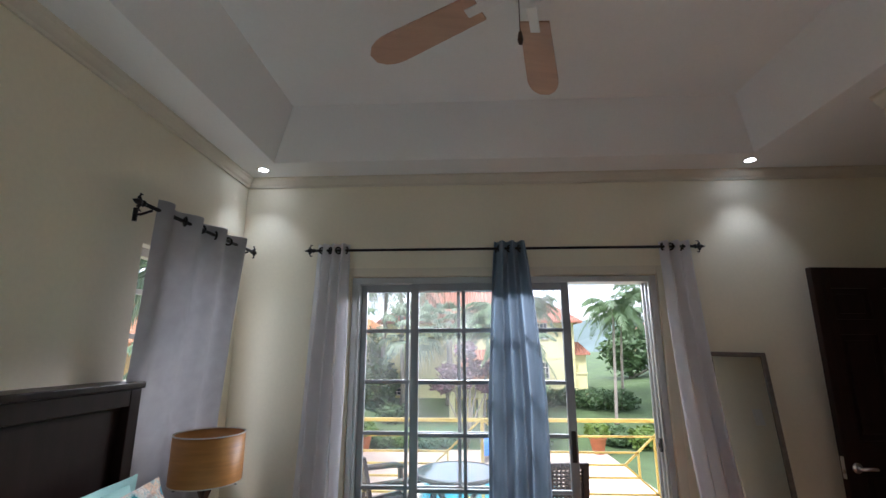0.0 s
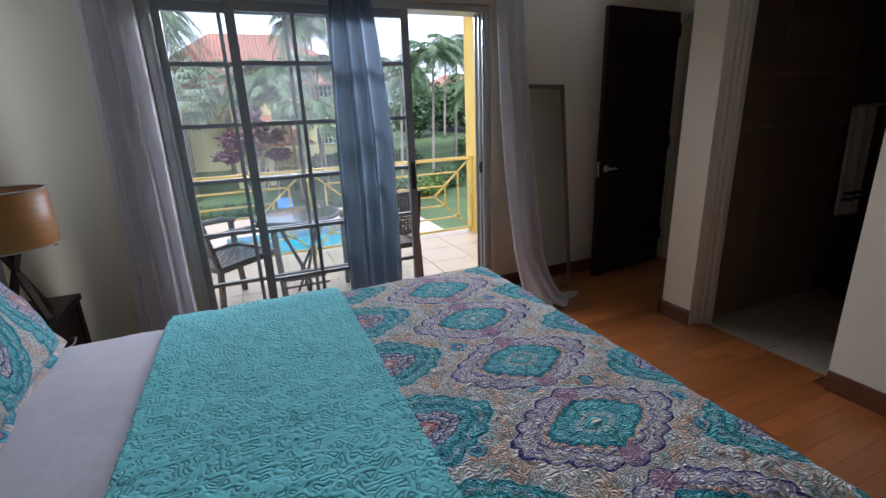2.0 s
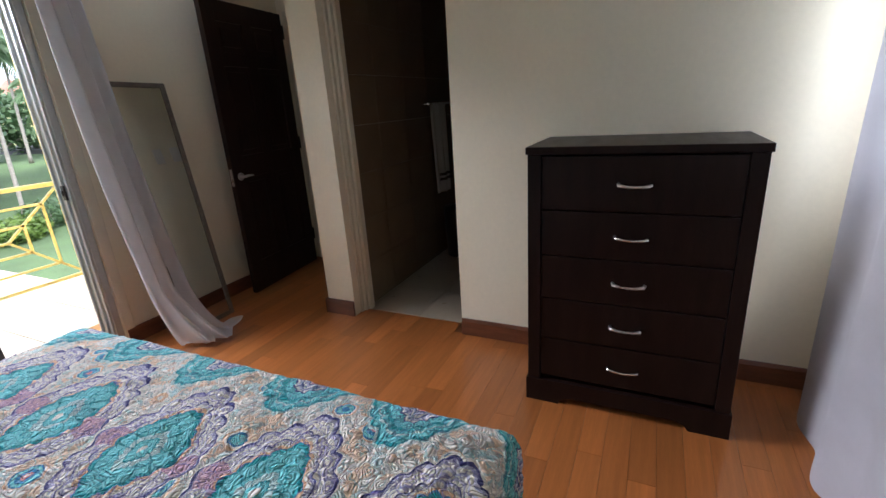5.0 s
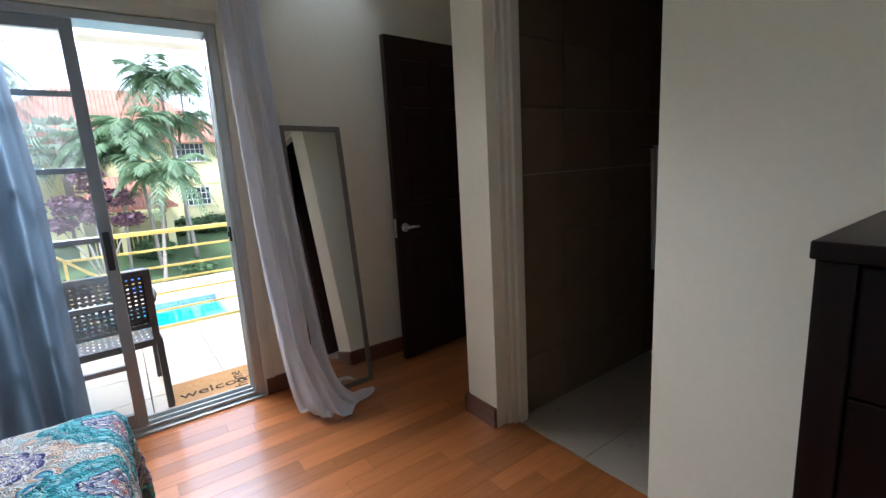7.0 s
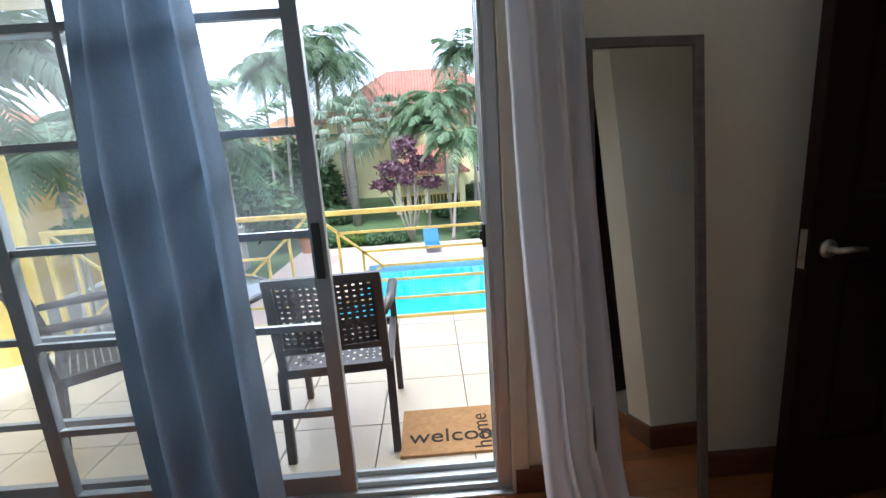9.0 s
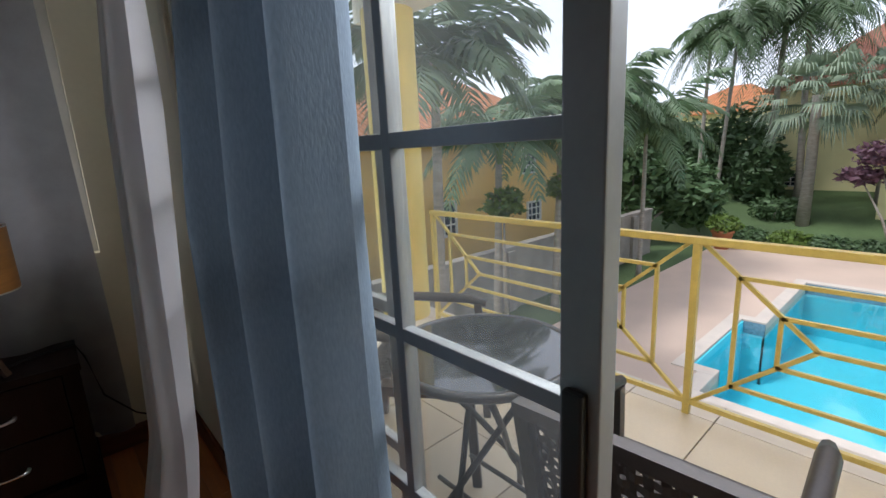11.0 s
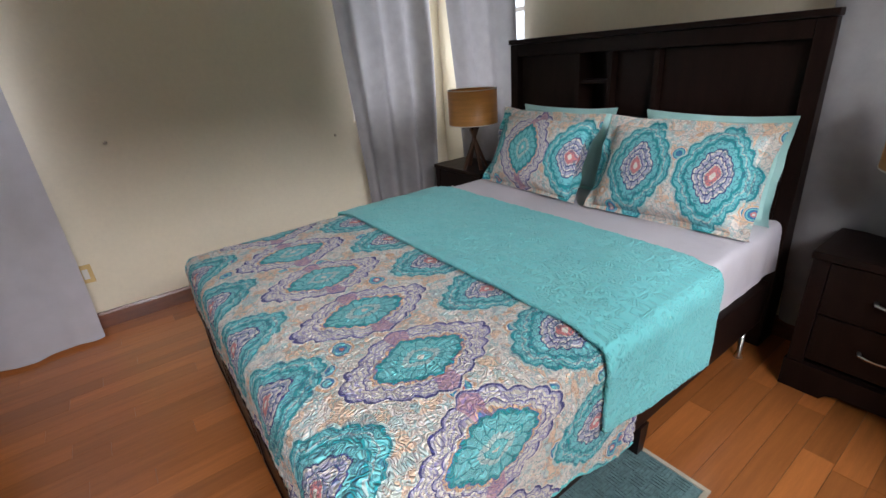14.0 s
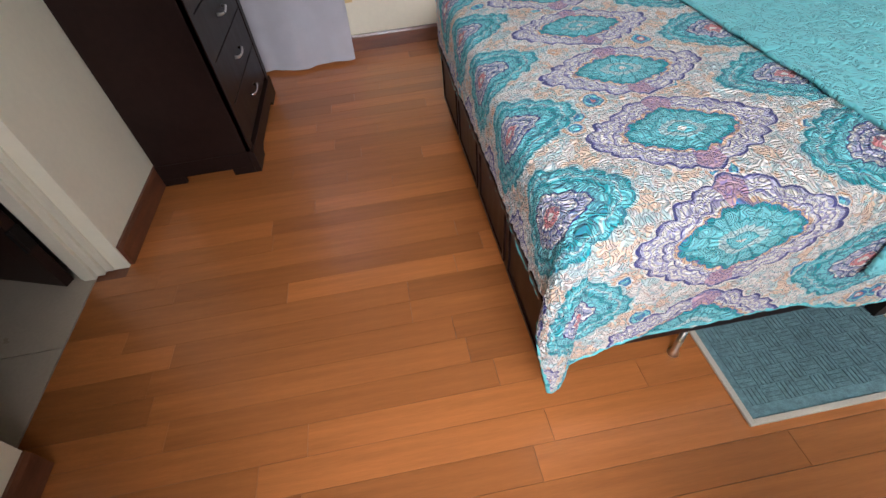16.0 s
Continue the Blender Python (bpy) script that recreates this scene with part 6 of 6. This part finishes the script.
house("far pale house beyond the road", 22, 33, 50, 58, -1, 3.4, 2.6, LIMEP, ROOF, ((23.5, 49.97, 1.9, 1.5, 1.1, 0), (27, 49.97, 1.9, 1.5, 1.1, 0)), True, 0.5)
bw2 = struct("garden_wall", boxes((-5.6, -5.4, 0.5, 17, -3.1, -1.35), (-5.64, -5.36, 0.5, 17, -1.35, -1.26)), BLOCKW, "weathered grey garden wall", "wall")
for k in range(7):
    bm = boxes((-5.4, -5.28, 1.5 + 2.3 * k, 1.8 + 2.3 * k, -3.1, -1.36))
    o = new("buttress", finish("buttress", bm, BLOCKW))
    o.parent = bw2
sg = thing("sign_board", "blank white garden board on a post", "sign", m=pose(-3.6, 9.6, GZ - 0.1))
bm = bmesh.new()
box(bm, -0.35, 0.35, -0.02, 0.02, 0.55, 1.15, 0.01, Matrix.Rotation(radians(55), 4, "Z"))
part("board", bm, SOFFIT, sg)
bm = boxes((-0.03, 0.03, -0.03, 0.03, 0, 0.56))
part("post", bm, IRON, sg)


# ---- plants ----
def add_frond(bm, base, yaw, length, rise, droop, leaf, n, rng, width=0.045):
    """A feather frond: a bent rib with drooping leaflets."""
    d = Vector((math.cos(yaw), math.sin(yaw), 0))
    side = Vector((-d.y, d.x, 0))
    pts = []
    for i in range(n + 1):
        s = i / n
        pts.append(base + d * length * (s - 0.18 * s * s) + Vector((0, 0, rise * s - droop * s * s)))
    for i in range(n):
        p, q = pts[i], pts[i + 1]
        k = 0.02 * (1 - i / n) + 0.004
        a = [bm.verts.new(v) for v in (p - side * k, p + side * k, q + side * k * 0.9, q - side * k * 0.9)]
        bm.faces.new(a)
        if i < 2:
            continue
        s = i / n
        ll = leaf * (math.sin(math.pi * min(1, 0.15 + 0.85 * s)) * 0.8 + 0.25) * rng.uniform(0.85, 1.1)
        t = (q - p).normalized()
        for sg_ in (-1, 1):
            o = p + t * rng.uniform(0, 0.3) * (q - p).length
            tip = o + (side * sg_ * 0.78 + t * 0.62 - Vector((0, 0, rng.uniform(0.25, 0.75)))).normalized() * ll
            mid = o.lerp(tip, 0.5) + Vector((0, 0, 0.10 * ll))
            w = t * width
            v = [bm.verts.new(x) for x in (o - w * 0.4, mid - w, tip, mid + w, o + w * 0.4)]
            bm.faces.new(v)


def palm(label, x, y, z0, zc, n_fronds, length, seed, trunk_r=0.11, lean=(0, 0), leaf=0.55, leaflets=22, up=0.55, droop=1.5, group="garden palms"):
    rng = random.Random(seed)
    n_fronds, length, leaf, leaflets = n_fronds + 5, length * 1.12, leaf * 1.2, leaflets + 6
    t = thing("palm_tree", label, "palm tree", group, pose(x, y, z0))
    h = zc - z0
    bm = bmesh.new()
    m = 14
    tube(bm, [(-lean[0] * (1 - i / m), -lean[1] * (1 - i / m) ** 1.5, h * i / m) for i in range(m + 1)], [trunk_r * (1.45 if i == 0 else 1.0 - 0.35 * i / m) * (1.06 if i % 2 else 0.97) for i in range(m + 1)], 9)
    part("trunk", bm, TRUNK, t, smooth=True)
    bm = bmesh.new()
    for k in range(n_fronds):
        a = 2.399963 * k + rng.uniform(-0.2, 0.2)
        s = k / n_fronds
        add_frond(bm, Vector((0, 0, h - 0.1)), a, length * rng.uniform(0.85, 1.1), length * (up + 0.55 * (1 - s) - 0.5 * s), length * droop * 0.55 * rng.uniform(0.8, 1.2), leaf, leaflets, rng)
    part("crown", bm, FROND, t, "feathery green fronds")
    bm = bmesh.new()
    tube(bm, [(0, 0, h - 0.75), (0, 0, h - 0.3), (0, 0, h + 0.1)], [trunk_r * 0.75, trunk_r * 0.9, trunk_r * 0.3], 8)
    part("crownshaft", bm, BRIGHTLEAF, t, "smooth green crownshaft", True)
    return t


def fan_palm(label, x, y, z0, zc, n, r, seed):
    rng = random.Random(seed)
    t = thing("fan_palm", label, "palm tree", "garden palms", pose(x, y, z0))
    h = zc - z0
    bm = bmesh.new()
    tube(bm, [(0, 0, 0), (0.05, 0, h * 0.5), (0, 0, h)], [0.24, 0.19, 0.17], 10)
    part("trunk", bm, TRUNK, t, smooth=True)
    bm = bmesh.new()
    for k in range(n):
        a = 2.399963 * k + rng.uniform(-0.2, 0.2)
        el = 1.1 - 1.9 * k / n
        d = Vector((math.cos(a) * math.cos(el), math.sin(a) * math.cos(el), math.sin(el)))
        s = Vector((-math.sin(a), math.cos(a), 0))
        b = Vector((0, 0, h))
        hub = b + d * r * 0.55 - Vector((0, 0, 0.08))
        bm.faces.new([bm.verts.new(v) for v in (b - s * 0.02, b + s * 0.02, hub + s * 0.015, hub - s * 0.015)])
        for j in range(22):
            q = (j / 21 - 0.5) * 2.6
            e = (d * math.cos(q) + s * math.sin(q)).normalized()
            ln = r * 0.55 * rng.uniform(0.8, 1.05) * (1 - 0.12 * abs(q))
            mid = hub + e * ln * 0.6
            tip = hub + e * ln * 0.85 - Vector((0, 0, ln * rng.uniform(0.25, 0.6)))
            nrm = (s * math.cos(q) - d * math.sin(q)).normalized() * 0.035
            bm.faces.new([bm.verts.new(v) for v in (hub - nrm * 0.3, mid - nrm, tip, mid + nrm, hub + nrm * 0.3)])
    part("crown", bm, FANLEAF, t, "drooping dusty green fan leaves")
    return t


def leaf_cloud(bm, c, rad, n, size, rng):
    for _ in range(n):
        v = Vector((rng.gauss(0, 1), rng.gauss(0, 1), rng.gauss(0, 1))).normalized()
        k = 0.72 + 0.34 * rng.random() + 0.25 * noise.noise(v * 2.3 + Vector(c))
        p = Vector((c[0] + v.x * rad[0] * k, c[1] + v.y * rad[1] * k, c[2] + v.z * rad[2] * k))
        a = Vector((rng.gauss(0, 1), rng.gauss(0, 1), rng.gauss(0, 0.6))).normalized()
        b = (v + 0.6 * Vector((rng.gauss(0, 1), rng.gauss(0, 1), rng.gauss(0, 1)))).cross(a).normalized()
        s = size * rng.uniform(0.6, 1.3)
        bm.faces.new([bm.verts.new(q) for q in (p - a * s, p + b * s * 0.45, p + a * s, p - b * s * 0.45)])


def shrub(label, clumps, material, size, n, seed, name="shrub", trunk=None, category="shrub"):
    rng = random.Random(seed)
    x, y = clumps[0][0], clumps[0][1]
    z = ground_z(x, y) if trunk is None else trunk
    t = thing(name, label, category, "garden shrubs" if trunk is None else "garden trees", pose(x, y, z))
    bm = bmesh.new()
    for cx, cy, cz, rx, ry, rz in clumps:
        leaf_cloud(bm, (cx - x, cy - y, cz - z), (rx, ry, rz), n, size, rng)
        leaf_cloud(bm, (cx - x, cy - y, cz - z), (rx * 0.75, ry * 0.75, rz * 0.75), n // 2, size * 1.3, rng)
    part("foliage", bm, material, t)
    bm = bmesh.new()
    for cx, cy, cz, rx, ry, rz in clumps:
        tube(bm, [(0.05 * rng.random(), 0, -0.06), ((cx - x) * 0.4, (cy - y) * 0.4, (cz - z) * 0.5), (cx - x, cy - y, cz - z)], [0.05 + 0.02 * rz, 0.04 + 0.012 * rz, 0.012], 6)
    part("stem", bm, TRUNK, t, smooth=True)
    return t


def gz(x, y):
    return ground_z(x, y) - 0.04


RLAB = "tall slim royal palm with a drooping feathery crown"
palm(RLAB, -6.2, 24.3, gz(-6.2, 24.3), 6.0, 15, 2.3, 1, 0.10, (0.2, 0), 0.62, 22, 0.5, 2.1)
palm(RLAB, -5.2, 24.8, gz(-5.2, 24.8), 6.6, 16, 2.4, 2, 0.10, (0.5, 0), 0.65, 22, 0.5, 2.1)
palm(RLAB, -4.0, 27.5, gz(-4, 27.5), 8.0, 18, 3.4, 3, 0.16, (0.3, 0), 0.95, 26, 0.5, 2.0)
palm(RLAB, -3.0, 26.6, gz(-3, 26.6), 6.6, 18, 3.2, 33, 0.16, (-0.3, 0), 0.95, 26, 0.45, 2.1)
fan_palm("large dusty green fan palm behind the pool", -1.8, 23, gz(-1.8, 23), 2.7, 34, 2.3, 4)
fan_palm("dusty green fan palm by the yellow house", 0.2, 26.5, gz(0.2, 26.5), 3.4, 24, 1.8, 44)
palm("leaning green palm in front of the yellow house", 3.0, 21.5, gz(3, 21.5), 3.6, 15, 2.2, 5, 0.08, (-0.3, 0), 0.6, 22, 0.6, 1.6)
palm("low green palm beside the pool lawn", 3.7, 19.6, GZ - 0.12, 1.7, 15, 2.1, 6, 0.08, (0.5, 0.2), 0.6, 22, 0.55, 1.7)
palm("green palm close to the yellow house", 5.2, 24.5, gz(5.2, 24.5), 4.2, 14, 2.0, 61, 0.08, (0.4, 0), 0.55, 20, 0.55, 1.7)
palm("green palm close to the porch", 1.6, 22.6, gz(1.6, 22.6), 3.2, 13, 1.8, 62, 0.07, (0.2, 0), 0.5, 20, 0.55, 1.6)
palm("tall green palm rising above the tiled roof", 4.4, 22.6, gz(4.4, 22.6), 5.9, 16, 2.2, 63, 0.09, (-0.5, 0), 0.62, 22, 0.6, 1.6)
palm("green palm leaning over the porch roof", 2.4, 21.2, gz(2.4, 21.2), 2.6, 14, 1.9, 64, 0.07, (0.3, 0), 0.55, 22, 0.6, 1.6)
palm("far tall palm above the roof", 8.6, 48, gz(8.6, 48), 10.0, 18, 2.6, 7, 0.15, (0, 0), 0.8, 20, 0.7, 1.5)
for k, (x, y, z) in enumerate(((9.6, 23, 3.9), (11.2, 22, 4.6), (11.0, 26, 3.6), (13.6, 24, 5.2), (15.5, 30, 5.6), (18.5, 28, 5.0), (12.4, 18.5, 2.6))):
    palm("green palm on the sloping lawn", x, y, gz(x, y), z, 14, 2.1, 70 + k, 0.09, (0.3, 0), 0.6, 20, 0.6, 1.7)
palm("bright green palm at the edge of the deck", -4.4, 14, GZ - 0.14, 1.9, 15, 2.3, 8, 0.08, (-0.1, 0.3), 0.62, 22, 0.6, 1.4)
palm("slim palm inside the garden wall", -4.5, 7.2, GZ - 0.14, 1.7, 13, 1.9, 9, 0.10, (0.1, 0.1), 0.55, 22, 0.55, 1.5)
palm("slim palm inside the garden wall", -4.4, 9.4, GZ - 0.14, 2.1, 15, 2.0, 91, 0.10, (0.1, 0.1), 0.6, 22, 0.6, 1.4)
palm("slim palm inside the garden wall", -4.4, 11.2, GZ - 0.14, 2.6, 15, 2.0, 92, 0.10, (0.1, 0.1), 0.6, 22, 0.6, 1.4)
palm("tall palm close to the terrace column", -3.2, 4.3, GZ - 0.14, 2.7, 14, 1.9, 93, 0.10, (0, 0.2), 0.65, 22, 0.6, 1.2)
for k, (x, y, z) in enumerate(((-4.5, 7.2, 0.1), (-4.4, 9.4, 0.3), (-4.4, 11.2, 0.0))):
    shrub("tuft of dry fruiting stalks on a palm", ((x + 0.1, y, z, 0.45, 0.45, 0.35),), BRIGHTLEAF, 0.10, 260, 300 + k, "palm_offshoot", GZ - 0.1, "palm offshoot")
shrub("plum-leaved small tree beside the pool", ((1.25, 19.9, 1.5, 0.6, 0.6, 0.55), (0.5, 19.8, 0.5, 0.7, 0.6, 0.4), (2.0, 19.9, 0.7, 0.65, 0.6, 0.4), (1.2, 19.8, 0.2, 0.5, 0.5, 0.5), (2.3, 19.8, -0.2, 0.6, 0.5, 0.3), (0.1, 19.8, -0.2, 0.6, 0.5, 0.3)), PURPLELEAF, 0.13, 190, 21, "tree", GZ - 0.12, "tree")
shrub("dense dark green tree mass behind the palms", ((-5.6, 28, 0.6, 1.8, 1.5, 2.4), (-7.6, 27, 0.2, 1.8, 1.5, 2.0), (-9.6, 26, 0.8, 2.0, 1.6, 2.6), (-4.2, 25.8, -0.5, 1.2, 1.0, 1.5)), LEAF, 0.22, 1300, 22, "tree", gz(-5.6, 28), "tree")
shrub("dense green tree by the garden wall", ((-6.9, 18.5, 0.2, 1.6, 1.6, 2.2), (-8.6, 20, 1.0, 1.8, 1.6, 2.4), (-5.3, 20, -1.0, 1.4, 1.2, 1.4)), LEAF, 0.2, 1300, 23, "tree", GZ - 0.12, "tree")
shrub("green garden tree on the far lawn", ((14, 34, 1.6, 2.0, 1.8, 2.0), (18, 36, 2.0, 2.6, 2.0, 2.2), (22, 38, 2.0, 2.6, 2.0, 2.4)), LEAF, 0.26, 1100, 24, "tree", gz(14, 34), "tree")
for k, (x, y, r, m) in enumerate(((-3.0, 20.0, 0.8, LEAF), (-1.6, 20.1, 0.75, BRIGHTLEAF), (-0.4, 20.0, 0.7, LEAF), (0.6, 20.2, 0.6, LEAF), (4.6, 20.0, 0.7, LEAF), (-5.6, 22.5, 1.0, LEAF), (-2.9, 23.6, 1.0, LEAF), (3.2, 23.4, 0.9, LEAF),
                                (5.2, 26.6, 0.95, LEAF), (6.5, 26.6, 1.0, LEAF), (7.8, 26.4, 1.1, LEAF), (9.1, 26.0, 1.2, LEAF), (10.4, 25.4, 1.1, LEAF), (8.6, 20.6, 0.9, LEAF), (9.8, 19.8, 1.0, BRIGHTLEAF), (11.3, 20.8, 1.1, LEAF), (13.6, 22, 1.2, LEAF), (15, 25, 1.3, LEAF))):
    z = ground_z(x, y)
    shrub("rounded clipped green garden shrub" if m is LEAF else "light green flowering garden shrub", ((x, y, z + r * 0.45, r, r * 0.8, r * 0.55),), m, 0.10, 750, 30 + k)


def potted(x, y, seed):
    t = thing("potted_plant", "terracotta pot with a leafy green plant", "potted plant", "pots on the pool deck", pose(x, y, GZ))
    bm = bmesh.new()
    lathe(bm, [(0.001, 0.0), (0.24, 0.0), (0.36, 0.62), (0.40, 0.62), (0.40, 0.72), (0.34, 0.72), (0.32, 0.62), (0.001, 0.6)], 24)
    part("pot", bm, TERRA, t, smooth=True)
    bm = bmesh.new()
    leaf_cloud(bm, (0, 0, 0.95), (0.55, 0.55, 0.35), 420, 0.11, random.Random(seed))
    part("plant", bm, BRIGHTLEAF, t)


potted(-3.45, 18.75, 51)
potted(7.05, 18.6, 52)

lg = thing("sun_lounger", "blue sling sun lounger beside the pool", "sun lounger", m=pose(2.2, 17.4, GZ, 0, 0, 4))
bm = bmesh.new()
box(bm, -0.32, 0.32, -0.75, 0.25, 0.28, 0.31, 0.008)
part("seat_sling", bm, BLUEPL, lg)
bm = bmesh.new()
box(bm, -0.32, 0.32, 0, 0.75, -0.015, 0.015, 0.008, Matrix.Translation((0, 0.26, 0.30)) @ Matrix.Rotation(radians(52), 4, "X"))
part("backrest_sling", bm, BLUEPL, lg)
for s in (-1, 1):
    bm = bmesh.new()
    tube(bm, [(s * 0.34, -0.78, 0.29), (s * 0.34, 0.3, 0.29)], 0.022, 8)
    part("side_rail", bm, SWITCHP, lg)
    for y in (-0.65, 0.2):
        bm = bmesh.new()
        tube(bm, [(s * 0.34, y, 0.29), (s * 0.34, y, 0.0)], 0.02, 8)
        part("leg", bm, SWITCHP, lg)


def car(label, m, paint):
    c = thing("car", label, "car", "parked cars", m)
    bm = bmesh.new()
    prof = [(-2.1, 0.35), (-2.15, 0.75), (-1.2, 0.92), (-0.55, 1.42), (0.9, 1.45), (1.6, 0.98), (2.1, 0.85), (2.12, 0.35)]
    a, b = [bm.verts.new((x, -0.82, z)) for x, z in prof], [bm.verts.new((x, 0.82, z)) for x, z in prof]
    bm.faces.new(a)
    bm.faces.new(b)
    for i in range(len(prof)):
        j = (i + 1) % len(prof)
        bm.faces.new((a[i], a[j], b[j], b[i]))
    part("body", bm, paint, c)
    for s in (-1, 1):
        bm = bmesh.new()
        vs = [bm.verts.new((x, s * 0.824, z)) for x, z in ((-0.98, 0.96), (-0.5, 1.36), (0.86, 1.38), (1.35, 1.0))]
        bm.faces.new(vs)
        part("side_window", bm, DARKGL, c)
        for x in (-1.3, 1.3):
            bm = bmesh.new()
            tube(bm, [(x, s * 0.70, 0.32), (x, s * 0.84, 0.32)], 0.32, 18)
            w = part("wheel", bm, BLACKPL, c)
            bm = bmesh.new()
            tube(bm, [(x, s * 0.841, 0.32), (x, s * 0.848, 0.32)], 0.19, 14)
            part("rim", bm, CHROME, w)


struct("road", boxes((17.5, 24, 26, 48, ground_z(20, 30) - 0.3, ground_z(20, 34) + 0.06)), ASPH, "asphalt drive beyond the lawn", "road")
RZ = ground_z(20, 34) + 0.06
car("silver car parked on the drive", pose(20, 31.5, RZ, 0, 0, 20), CARPAINT)
car("white car parked on the drive", pose(21.5, 35.5, RZ, 0, 0, 15), SOFFIT)

bm = bmesh.new()
for k, (dist, hh, ph) in enumerate(((420, 34, 0.0), (600, 62, 2.0))):
    n = 90
    row = []
    for i in range(n + 1):
        a = math.radians(-10 + 200 * i / n)
        z = hh * (0.55 + 0.5 * noise.noise((i * 0.16 + ph, k * 3.1, 0.5)) + 0.15 * noise.noise((i * 0.7, k, 2.0)))
        row.append((bm.verts.new((dist * math.cos(a), dist * math.sin(a), -8)), bm.verts.new((dist * 1.15 * math.cos(a), dist * 1.15 * math.sin(a), max(2, z)))))
    for (a, b), (c, d) in zip(row, row[1:]):
        bm.faces.new((a, c, d, b))
struct("backdrop", bm, HILLM, "hazy wooded hills on the horizon", "hills", True)
